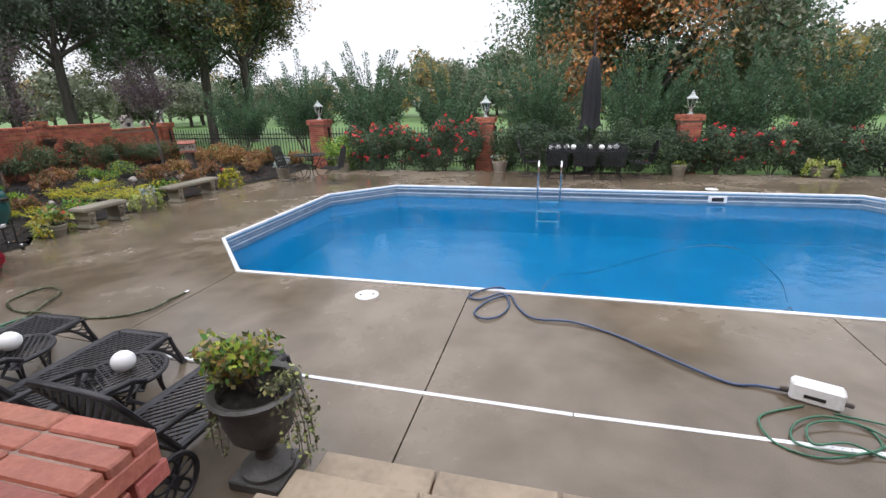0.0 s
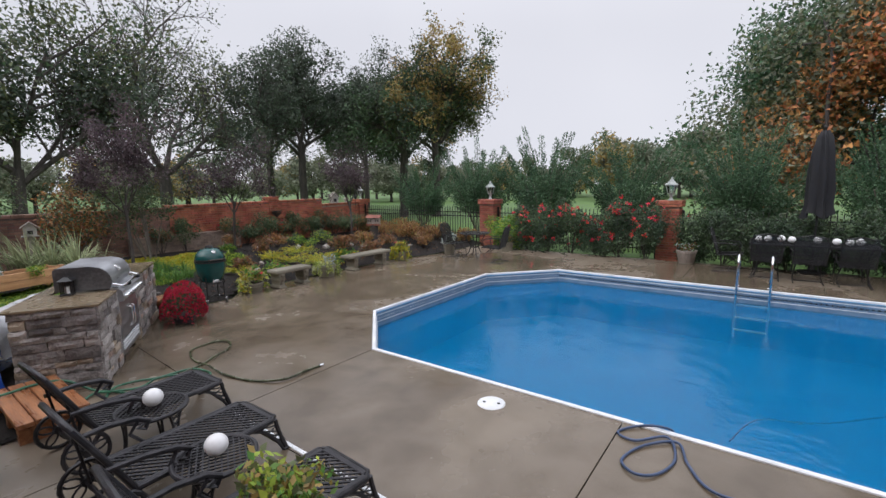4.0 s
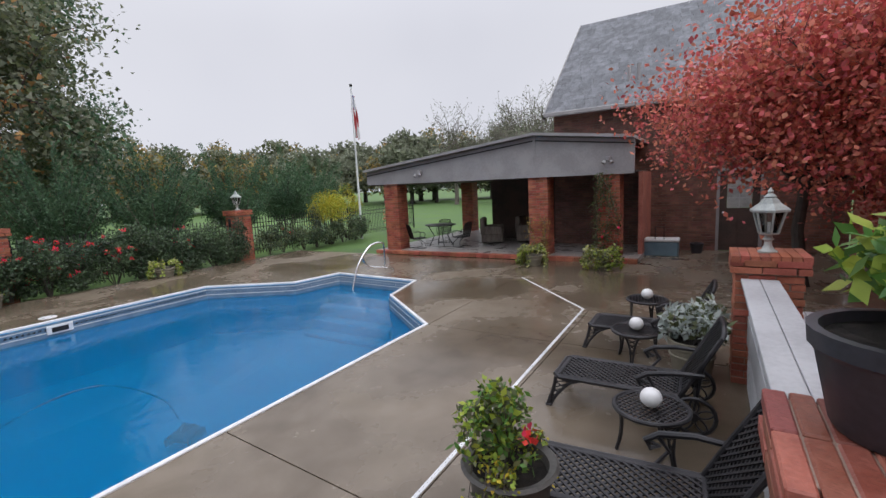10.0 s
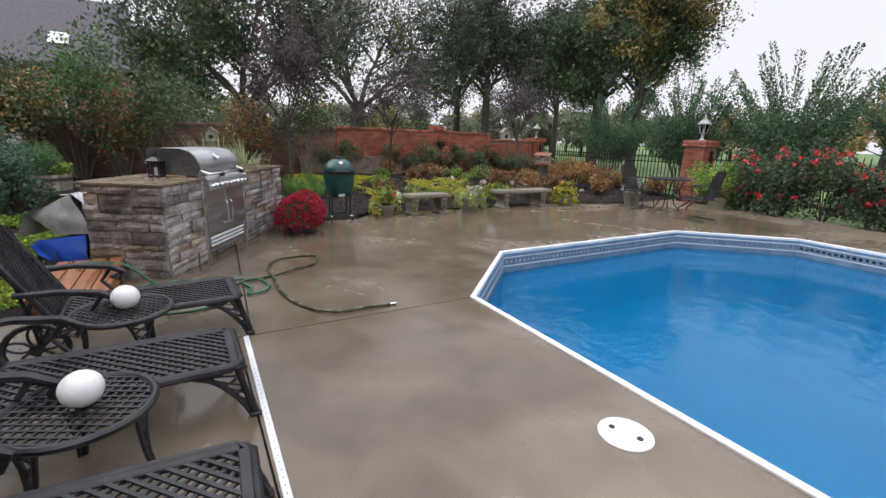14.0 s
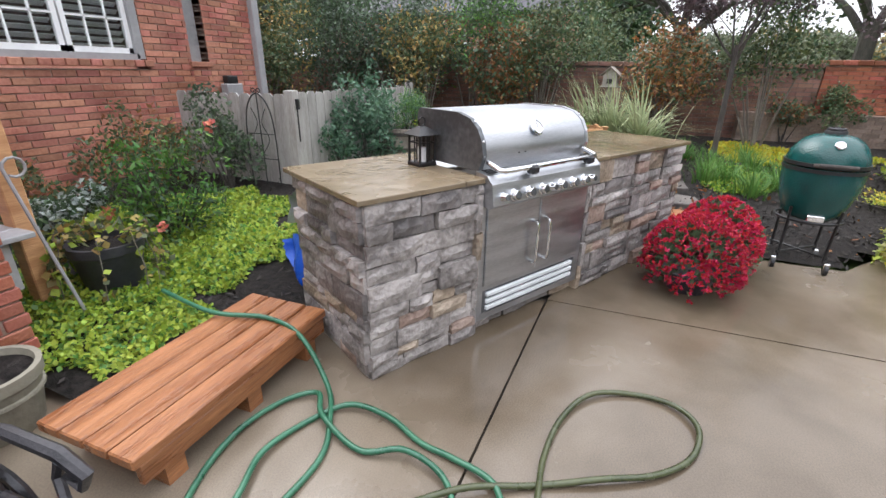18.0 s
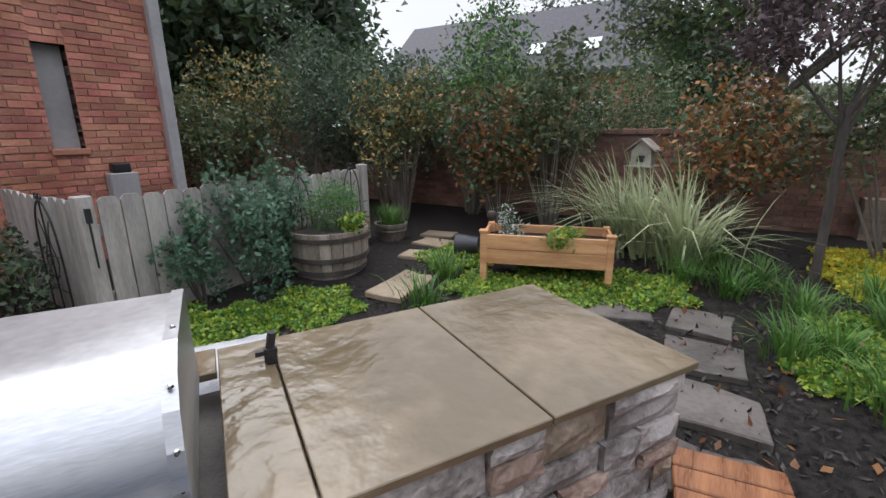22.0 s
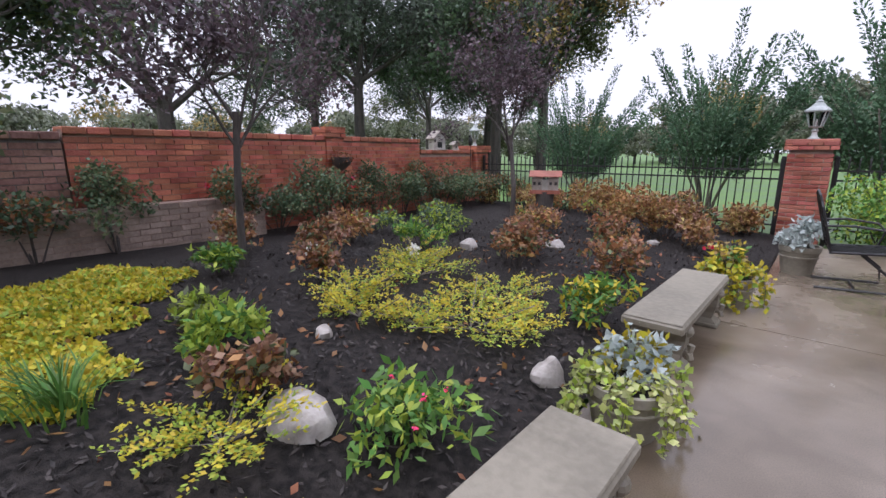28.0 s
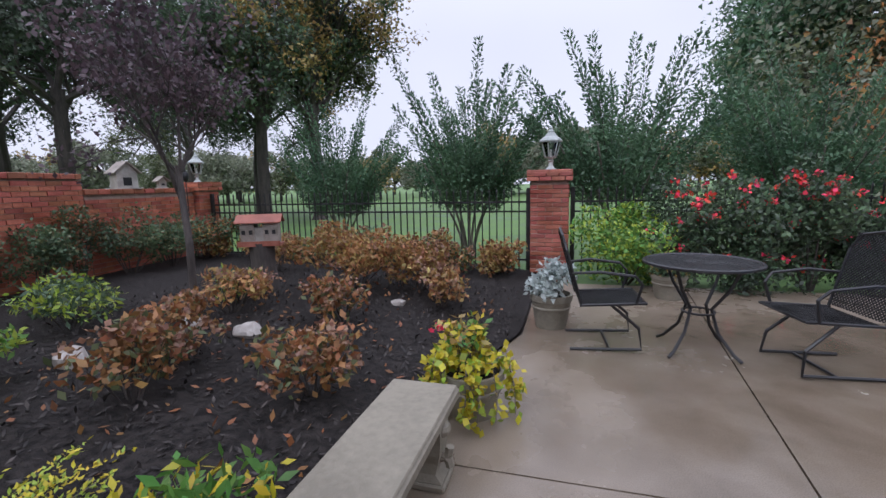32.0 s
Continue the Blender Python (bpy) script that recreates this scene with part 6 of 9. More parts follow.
# ---- kamado grill ----
def kamado():
    k = thing("kamado_grill", "dark green dimpled ceramic egg grill on a wheeled stand", "grill", pose(-7.226, 5.052, 0, 0, 0, 84) @ Matrix.Diagonal((0.89, 0.89, 1, 1)))
    n, rings = 56, 30
    dome = [(0.286, 0.81), (0.283, 0.845), (0.268, 0.895), (0.238, 0.945), (0.195, 0.988), (0.14, 1.018), (0.08, 1.03)]
    body = [(0.10, 0.395), (0.165, 0.405), (0.21, 0.45), (0.25, 0.54), (0.274, 0.63), (0.286, 0.72), (0.287, 0.80)]

    def smooth_profile(p, cnt):
        out = []
        for i in range(cnt):
            t = i * (len(p) - 1) / (cnt - 1)
            j = min(int(t), len(p) - 2)
            p0, p1, p2, p3 = p[max(j - 1, 0)], p[j], p[j + 1], p[min(j + 2, len(p) - 1)]
            u = t - j
            out.append(tuple(0.5 * (2 * b + (c - a) * u + (2 * a - 5 * b + 4 * c - d) * u * u + (3 * b - a - 3 * c + d) * u ** 3) for a, b, c, d in zip(p0, p1, p2, p3)))
        return out
    lid = part("lid", Geo().lathe(smooth_profile(dome, rings), n), EGG_D, k, "domed lid with dimpled green glaze", smooth=80)
    part("body", Geo().lathe(smooth_profile(body, 22), n), EGG_D, k, smooth=80)
    for z in (0.785, 0.825):
        part("band", Geo().lathe([(0.288, z - 0.012), (0.294, z - 0.012), (0.294, z + 0.012), (0.288, z + 0.012)], 40), BLACK, k)
    part("chimney", Geo().lathe([(0.078, 0.995), (0.076, 1.045), (0.07, 1.055), (0.0, 1.055)], 24), BLACK, lid, smooth=35)
    part("chimney_cap", Geo().lathe([(0.05, 1.052), (0.068, 1.058), (0.066, 1.07), (0.05, 1.074), (0.048, 1.068), (0.022, 1.068), (0.018, 1.078), (0, 1.078)], 20), IRON, lid, smooth=35)
    cl = []
    for a in range(6):
        cl.append((0.073 * math.cos(a * math.pi / 3), 0.073 * math.sin(a * math.pi / 3), 1.05 if a % 2 else 1.035))
    part("cap_wire", Geo().tube(cl + cl[:1], 0.004, 5, False), IRON, lid)
    mt = pose(0, -0.218, 0.965, 44)
    th_ = part("thermometer", Geo().lathe([(0, 0), (0.036, 0), (0.036, 0.014), (0.031, 0.018), (0, 0.016)], 22, mt), CHROME, lid, smooth=35)
    part("dial", Geo().lathe([(0, 0.0165), (0.03, 0.0185), (0, 0.019)], 18, mt), WHITE, th_)
    part("needle", Geo().box(-0.0015, -0.002, 0.0195, 0.0015, 0.022, 0.0205, mt), BLACK, th_)
    part("handle", Geo().tube([(-0.13, -0.27, 0.83), (-0.12, -0.35, 0.84), (0.12, -0.35, 0.84), (0.13, -0.27, 0.83)], 0.014, 8), BARK, lid)
    st = part("stand", Geo().tube([(0.24 * math.cos(a * math.pi / 12), 0.24 * math.sin(a * math.pi / 12), 0.40) for a in range(25)], 0.012, 6, False), BLACK, k)
    for a in range(4):
        t = math.pi / 4 + a * math.pi / 2
        ca, sa = math.cos(t), math.sin(t)
        part("leg", Geo().tube([(0.25 * ca, 0.25 * sa, 0.5), (0.24 * ca, 0.24 * sa, 0.40), (0.23 * ca, 0.23 * sa, 0.09)], 0.012, 6), BLACK, st)
        wl = part("caster", Geo().tube([(0.27 * ca - 0.014, 0.27 * sa, 0.042), (0.27 * ca + 0.014, 0.27 * sa, 0.042)], 0.041, 14), BLACK, k)
        part("caster_fork", Geo().box(0.27 * ca - 0.022, 0.27 * sa - 0.012, 0.04, 0.27 * ca + 0.022, 0.27 * sa + 0.012, 0.095, None, 0.005), CHROME, wl)
    part("cross_brace", Geo().tube([(-0.18, -0.18, 0.13), (0.18, 0.18, 0.13)], 0.01, 6).tube([(-0.18, 0.18, 0.13), (0.18, -0.18, 0.13)], 0.01, 6), BLACK, st)
    part("vent_door", Geo().box(-0.06, -0.228, 0.41, 0.06, -0.195, 0.455, None, 0.004), CHROME, k)


def dimpled(name):
    m, nt, b = nodes_of(name)
    N, L = nt.nodes, nt.links
    b.inputs["Base Color"].default_value = (0.007, 0.058, 0.062, 1)
    b.inputs["Roughness"].default_value = 0.16
    vec = N.new("ShaderNodeTexCoord").outputs["Object"]
    vo = N.new("ShaderNodeTexVoronoi")
    vo.inputs["Scale"].default_value = 72
    nz = N.new("ShaderNodeTexNoise")
    nz.inputs["Scale"].default_value = 9
    rp = N.new("ShaderNodeValToRGB")
    rp.color_ramp.elements[0].color, rp.color_ramp.elements[1].color = (0.004, 0.045, 0.043, 1), (0.010, 0.085, 0.078, 1)
    bp = N.new("ShaderNodeBump")
    bp.inputs["Strength"].default_value, bp.inputs["Distance"].default_value = 0.35, 0.004
    L.new(vec, vo.inputs["Vector"])
    L.new(vec, nz.inputs["Vector"])
    L.new(nz.outputs["Fac"], rp.inputs[0])
    L.new(rp.outputs[0], b.inputs["Base Color"])
    L.new(vo.outputs["Distance"], bp.inputs["Height"])
    L.new(bp.outputs[0], b.inputs["Normal"])
    return m


EGG_D = dimpled("dimpled_green_glaze")
kamado()


# ---- concrete benches ----
def bench(x, y0, y1, h):
    L = y1 - y0
    b = thing("bench", "weathered cast-concrete garden bench with scrolled legs", "bench", pose(x, y0, 0), "concrete benches")
    part("seat", Geo().box(-0.185, 0, h - 0.07, 0.185, L, h - 0.012, None, 0.012).box(-0.175, 0.01, h - 0.014, 0.175, L - 0.01, h, None, 0.006), BENCH, b)
    for yy in (0.16 * L, 0.84 * L):
        prof = [(0.07, 0.0), (0.075, 0.04), (0.055, 0.07), (0.05, 0.12), (0.065, 0.17), (0.06, 0.22), (0.075, h - 0.07)]
        leg = Geo()
        n = len(prof)
        vs = [(sx * (0.15 + (0.02 if i in (0, 1, n - 1) else -0.015 * math.sin(i))), yy + s * w, z) for i, (w, z) in enumerate(prof) for sx, s in ((-1, -1), (1, -1), (1, 1), (-1, 1))]
        leg.add(vs, [(i * 4 + k, i * 4 + (k + 1) % 4, (i + 1) * 4 + (k + 1) % 4, (i + 1) * 4 + k) for i in range(n - 1) for k in range(4)] + [(3, 2, 1, 0)])
        lo = part("leg", leg, BENCH, b)
        for sx in (-1, 1):
            sc = Geo()
            sc.tube([(sx * (0.165 + 0.03 * math.cos(t * 0.8)), yy, 0.09 + 0.03 * math.sin(t * 0.8) + t * 0.012) for t in range(9)], 0.022, 6)
            sc.ball((sx * 0.16, yy, h - 0.11), 0.04, 10, 6, (1, 1.2, 1))
            part("scroll", sc, BENCH, lo)
        part("foot", Geo().box(-0.185, yy - 0.085, 0.0, 0.185, yy + 0.085, 0.035, None, 0.008), BENCH, lo)


bench(-7.29, 6.32, 7.2, 0.385)
bench(-7.445, 8.45, 9.95, 0.385)


# ---- table set beside the bed ----
def mesh_table(x, y, r, h):
    t = thing("patio_table", "round black wrought-iron mesh table on the wet slab", "table", pose(x, y, 0))
    top = Geo()
    for i in range(-int(r / 0.03), int(r / 0.03) + 1):
        o = i * 0.03
        if abs(o) < r - 0.01:
            w = math.sqrt(r * r - o * o)
            for a in (45, -45):
                top.box(-w, o - 0.006, h - 0.006, w, o + 0.006, h, pose(0, 0, 0.001 if a > 0 else 0, 0, 0, a))
    part("top_mesh", top, BLACK, t)
    part("top_rim", Geo().tube([(r * math.cos(k * math.pi / 20), r * math.sin(k * math.pi / 20), h - 0.005) for k in range(41)], 0.014, 6, False), BLACK, t)
    for k in range(4):
        a = math.pi / 4 + k * math.pi / 2
        pts = [(r * 0.75, 0, h - 0.01), (r * 0.55, 0, h - 0.2), (r * 0.25, 0, h * 0.5), (r * 0.4, 0, h * 0.25), (r * 0.7, 0, 0.05), (r * 0.85, 0, 0.012)]
        part("leg", Geo().tube(pts, 0.013, 7, True, pose(0, 0, 0, 0, 0, math.degrees(a))), BLACK, t, smooth=40)
    part("ring", Geo().tube([(r * 0.28 * math.cos(k * math.pi / 10), r * 0.28 * math.sin(k * math.pi / 10), h * 0.45) for k in range(21)], 0.01, 6, False), BLACK, t)


mesh_table(-5.72, 11.8, 0.42, 0.74)
for x, y, r in ((-6.42, 11.85, -85), (-4.98, 11.62, 100)):
    metal_chair(x, y, r, 0, "chairs round the small table")


# ---- long dining table with closed umbrella ----
def dining():
    t = thing("dining_table", "long black patio dining table set with white globe lights", "table", pose(1.8, 13.45, 0))
    top = Geo()
    lattice(top, -1.05, 1.05, -0.48, 0.48, 0.05, 0.01, 0.008, pose(0, 0, 0.72))
    part("top_mesh", top, BLACK, t)
    part("top_frame", Geo().box(-1.08, -0.51, 0.70, 1.08, -0.47, 0.735).box(-1.08, 0.47, 0.70, 1.08, 0.51, 0.735).box(-1.08, -0.47, 0.70, -1.04, 0.47, 0.735).box(1.04, -0.47, 0.70, 1.08, 0.47, 0.735), BLACK, t)
    for sx in (-0.95, 0.95):
        for sy in (-0.4, 0.4):
            part("leg", Geo().tube([(sx, sy, 0.7), (sx * 0.9, sy * 0.9, 0.4), (sx, sy, 0.0)], 0.02, 7), BLACK, t)
    for dx in (-0.92, -0.74, -0.5, -0.32, 0.12, 0.42, 0.62, 0.8):
        copy_thing(globe, pose(1.8 + dx, 13.4 + 0.1 * math.sin(dx * 9), 0.735))
    for i in range(3):
        metal_chair(1.05 + i * 0.72, 12.85, 0, 0, "chairs round the dining table")
        metal_chair(1.05 + i * 0.72, 14.05, 180, 0, "chairs round the dining table")
    metal_chair(0.35, 13.45, -90, 0, "chairs round the dining table")
    metal_chair(3.25, 13.45, 90, 0, "chairs round the dining table")
    u = thing("patio_umbrella", "tall closed black patio umbrella over the dining table", "umbrella", pose(1.9, 14.0, 0))
    part("pole", Geo().tube([(0, 0, 0.05), (0, 0, 3.2)], 0.022, 8), BLACK, u)
    part("base", Geo().lathe([(0, 0), (0.27, 0), (0.27, 0.04), (0.08, 0.08), (0.04, 0.25), (0, 0.25)], 20), BLACK, u)
    n, can = 24, Geo()
    vs, zs = [], [(0.05, 3.15), (0.12, 3.02), (0.17, 2.75), (0.2, 2.3), (0.21, 1.9), (0.2, 1.55), (0.25, 1.3)]
    for r, z in zs:
        for k in range(n):
            a = 2 * math.pi * k / n
            rr = r * (1 + 0.28 * math.cos(a * 6 + z)) + 0.012 * math.sin(a * 3 + z * 5)
            vs.append((rr * math.cos(a), rr * math.sin(a), z + (0.08 * math.cos(a * 3) if z < 1.4 else 0)))
    can.add(vs, [(i * n + k, (i + 1) * n + k, (i + 1) * n + (k + 1) % n, i * n + (k + 1) % n) for i in range(len(zs) - 1) for k in range(n)] + [tuple(range(n))])
    part("canopy", can, CANVAS, u, "folded black canvas canopy", smooth=70)
    part("finial", Geo().ball((0, 0, 3.22), 0.035, 10, 6), BLACK, u)


CANVAS = surf("black_canvas", (0.007, 0.007, 0.009), (0.016, 0.016, 0.019), 8, (0.6, 0.8), 0.2)
dining()


# ---- pool fittings ----
lad = thing("pool_ladder", "chrome pool ladder with two curved grab rails", "ladder", pose(0, 0, 0))
for x in (0.63, 1.16):
    part("rail", Geo().tube(spline([(x, 11.62, 0.0), (x, 11.62, 0.45), (x, 11.58, 0.6), (x, 11.47, 0.66), (x, 11.34, 0.6), (x, 11.29, 0.4), (x, 11.29, -0.3), (x, 11.31, -0.95)], 5), 0.024, 10), CHROME, lad, smooth=40)
    part("flange", Geo().lathe([(0.055, 0), (0.055, 0.015), (0.03, 0.03), (0.0, 0.03)], 14, pose(x, 11.62, 0)), CHROME, lad)
for z in (-0.3, -0.55, -0.8):
    part("tread", Geo().box(0.63, 11.27, z - 0.015, 1.16, 11.33, z + 0.015, None, 0.006), COPING, lad)
hr = thing("pool_handrail", "stainless steel handrail at the pool steps", "handrail")
part("rail", Geo().tube(spline([(9.2, 8.62, -0.3), (9.42, 8.6, 0.25), (9.75, 8.55, 0.62), (10.0, 8.5, 0.72), (10.2, 8.45, 0.7), (10.24, 8.44, 0.6), (10.24, 8.44, 0.0)], 6), 0.024, 10), CHROME, hr, smooth=40)
part("brace", Geo().tube(spline([(9.55, 8.58, 0.42), (9.7, 8.5, 0.2), (10.0, 8.3, 0.12), (10.24, 8.2, 0.05), (10.24, 8.2, 0.0)], 5), 0.02, 8), CHROME, hr, smooth=40)
sk = thing("skimmer_mouth", "white plastic skimmer opening in the pool wall", "pool skimmer")
part("frame", Geo().box(4.40, 11.325, -0.22, 4.78, 11.345, -0.07, None, 0.006), COPING, sk)
part("opening", Geo().box(4.47, 11.318, -0.19, 4.71, 11.327, -0.105), BLACK, sk)


def lid_disc(x, y, r, holes):
    d = thing("access_cover", "round white plastic access lid set in the slab", "access lid", pose(x, y, 0, 0, 0, 20))
    part("disc", Geo().lathe([(0, 0), (r, 0), (r, 0.006), (r * 0.93, 0.011), (r * 0.9, 0.009), (0, 0.010)], 36), COPING, d, smooth=30)
    for sx in holes:
        part("finger_hole", Geo().lathe([(0, 0.0095), (0.016, 0.0095), (0.016, 0.0125), (0, 0.0125)], 12, pose(sx, 0, 0)), BLACK, d)


lid_disc(-1.0, 4.63, 0.135, (-0.07, 0.07))
lid_disc(4.58, 11.8, 0.135, (-0.07, 0.07))
cl = thing("pool_cleaner", "dark robotic pool cleaner lying on the pool floor", "pool cleaner", pose(4.58, 7.55, -1.28, 0, 0, 25) @ Matrix.Scale(0.85, 4))
part("body", Geo().box(-0.2, -0.16, 0.05, 0.2, 0.16, 0.22, None, 0.05), PLASTIC, cl)
for sy in (-0.19, 0.19):
    part("track", Geo().box(-0.22, sy - 0.03, 0.0, 0.22, sy + 0.03, 0.16, None, 0.05), BLACK, cl)
part("handle", Geo().tube([(-0.1, 0, 0.2), (0, 0, 0.32), (0.12, 0, 0.2)], 0.02, 6), PLASTIC, cl)


def hose(name, label, pts, r, mat_, z=None, extra=()):
    h = thing(name, label, "hose")
    zz = r if z is None else z
    P = [(p[0], p[1], p[2] if len(p) > 2 else zz + 0.006 * (i % 3)) for i, p in enumerate(pts)]
    part("tube", Geo().tube(spline(P, 7), r, 8), mat_, h, smooth=60)
    for e in extra:
        part("fitting", Geo().tube(e, r * 1.35, 8), CHROME, h)
    return h


hose("pool_hose", "blue-grey cleaner cable looped at the pool edge", [(0.5, 5.4, -0.25), (0.5, 5.05, 0.03), (0.3, 5.0), (0.14, 4.8), (0.29, 4.73), (0.50, 4.92), (0.60, 4.65), (0.53, 4.38), (0.39, 4.28), (0.27, 4.42), (0.37, 4.70), (0.58, 4.88), (0.69, 4.63),
     (0.87, 4.39), (1.22, 4.38), (1.57, 4.24), (1.86, 4.00), (2.08, 3.80), (2.35, 3.63), (2.53, 3.63), (2.72, 3.59)], 0.011, HOSE_B)
hose("cleaner_cable", "dark floating cable trailing in the pool water", [(0.9, 5.7, -0.265), (1.1, 6.3, -0.27), (1.6, 6.6, -0.29), (2.2, 7.2, -0.3), (3.2, 8.0, -0.268), (3.9, 8.0, -0.268), (4.4, 7.7, -0.6), (4.55, 7.6, -0.95)], 0.006, HOSE_B)
hose("garden_hose", "olive garden hose with a brass nozzle, snaking over the slab", [(-3.12, 4.25), (-3.13, 4.06), (-3.13, 3.77), (-3.42, 3.56), (-3.85, 3.47), (-4.22, 3.48, 0.03), (-4.48, 3.47), (-4.72, 3.51), (-4.92, 3.62), (-5.01, 3.81), (-4.99, 3.98), (-4.87, 4.06), (-4.70, 4.02), (-4.55, 3.88),
     (-4.45, 3.69), (-4.34, 3.46), (-4.22, 3.23, 0.035), (-4.07, 3.03), (-3.90, 2.80, 0.03), (-3.77, 2.68)], 0.0125, HOSE_O,
     extra=([(-3.12, 4.25, 0.014), (-3.11, 4.30, 0.014)],))
hose("garden_hose", "green garden hose coiled on the slab below the cedar step", [(-4.6, 1.35, 0.27), (-4.55, 1.75, 0.25), (-4.63, 2.02, 0.235), (-4.60, 2.25, 0.20), (-4.50, 2.46, 0.04), (-4.34, 2.58), (-4.15, 2.66), (-3.86, 2.64), (-3.76, 2.63), (-3.83, 2.52), (-3.93, 2.49, 0.03), (-4.10, 2.44), (-4.31, 2.50),
     (-4.44, 2.62, 0.03), (-4.44, 2.81), (-4.37, 2.99), (-4.34, 3.14), (-4.28, 3.32), (-4.12, 3.40), (-3.97, 3.39), (-3.85, 3.29), (-3.86, 3.2, 0.03), (-4.03, 3.25), (-4.23, 3.15), (-4.29, 2.96, 0.04), (-4.24, 2.78), (-4.33, 2.55, 0.04),
     (-4.45, 2.44, 0.03), (-4.36, 2.32), (-4.15, 2.27), (-3.92, 2.30), (-3.72, 2.42), (-3.6, 2.7), (-3.7, 3.0)], 0.0125, HOSE_G)
hose("extension_cord", "tangled green cord heaped beside the power unit", [(2.74, 3.45), (2.44, 3.29), (2.37, 3.14), (2.42, 3.00), (2.60, 2.93), (2.85, 3.0, 0.03), (3.02, 3.13), (3.0, 3.3), (2.8, 3.34), (2.58, 3.2, 0.03), (2.52, 3.04), (2.71, 2.96, 0.04), (2.95, 3.06), (3.08, 3.2), (2.9, 3.28, 0.04),
     (2.66, 3.2, 0.04), (2.62, 3.05), (2.8, 3.05, 0.05), (3.0, 3.0), (3.15, 3.1), (3.2, 3.3), (2.9, 3.4)], 0.007, HOSE_G)
pu = thing("power_unit", "white plastic power supply of the pool cleaner", "power supply", pose(2.84, 3.52, 0, 0, 0, -22))
part("case", Geo().box(-0.15, -0.06, 0.0, 0.15, 0.06, 0.15, None, 0.02), WHITE, pu)
part("slot", Geo().box(-0.07, -0.064, 0.05, 0.05, -0.058, 0.075), BLACK, pu)
part("plug", Geo().tube([(-0.15, 0, 0.05), (-0.2, 0, 0.04)], 0.018, 8), BARK, pu)
part("plug", Geo().tube([(0.15, 0, 0.05), (0.2, 0.02, 0.04)], 0.018, 8), BARK, pu)


# ---- flagpole, cooler ----
def flagpole():
    f = thing("flagpole", "white flagpole with a limp striped flag", "flagpole", pose(16.6, 14.8, -0.1))
    part("pole", Geo().tube([(0, 0, 0), (0, 0, 6.55)], [0.05, 0.032], 10), COPING, f, smooth=40)
    part("ball", Geo().ball((0, 0, 6.6), 0.07, 10, 6), BLACK, f)
    rows = 12
    for s in range(5):
        g = Geo()
        vs = []
        for j in range(rows + 1):
            z = 6.25 - j * 1.75 / rows
            for e in (0, 1):
                u = (s + e) / 5
                vs.append((0.05 + 0.26 * u * (0.35 + 0.65 * j / rows), 0.10 * math.sin(u * 9 + j * 0.35), z - 0.15 * u))
        g.add(vs, [(2 * j, 2 * j + 1, 2 * j + 3, 2 * j + 2) for j in range(rows)])
        part("flag_stripe", g, FLAG_R if s % 2 == 0 else COPING, f)
    g = Geo().add([(0.045, -0.02, 6.25), (0.13, 0.11, 6.2), (0.17, 0.09, 5.6), (0.045, -0.02, 5.6)], [(0, 1, 2, 3)])
    part("flag_canton", g, TARP_B, f)


FLAG_R = surf("red_cloth", (0.35, 0.03, 0.04), (0.45, 0.06, 0.06), 5, (0.7, 0.8), 0.1)
flagpole()
ck = thing("cooler", "blue-grey ice chest with a pale lid against the house wall", "cooler", pose(14.1, 2.55, 0, 0, 0, 90))
part("body", Geo().box(-0.42, -0.2, 0.0, 0.42, 0.2, 0.36, None, 0.02), surf("cooler_blue", (0.10, 0.17, 0.22), (0.15, 0.23, 0.28), 4, (0.4, 0.6), 0), ck)
part("lid", Geo().box(-0.44, -0.22, 0.36, 0.44, 0.22, 0.44, None, 0.02), COPING, ck)
part("handle", Geo().tube([(-0.1, 0.22, 0.44), (-0.1, 0.25, 0.75), (0.1, 0.25, 0.75), (0.1, 0.22, 0.44)], 0.012, 6), BLACK, ck)


# ---- planted bed ----
def in_bed(x, y):
    ly = (x + 4.66) * -0.506 + (y - 2.60) * -0.8625
    lx = (x + 4.66) * -0.8625 + (y - 2.60) * 0.506
    if y > 14.8 or y < -3.4 or x < -14.1:
        return False
    if x < bed_edge(y) and not (ly < 0.75 and lx < 2.95 and y < 4.3):
        return True
    return (x < -3.95 and y < 1.72) or (x < -4.6 and ly > 0.68)


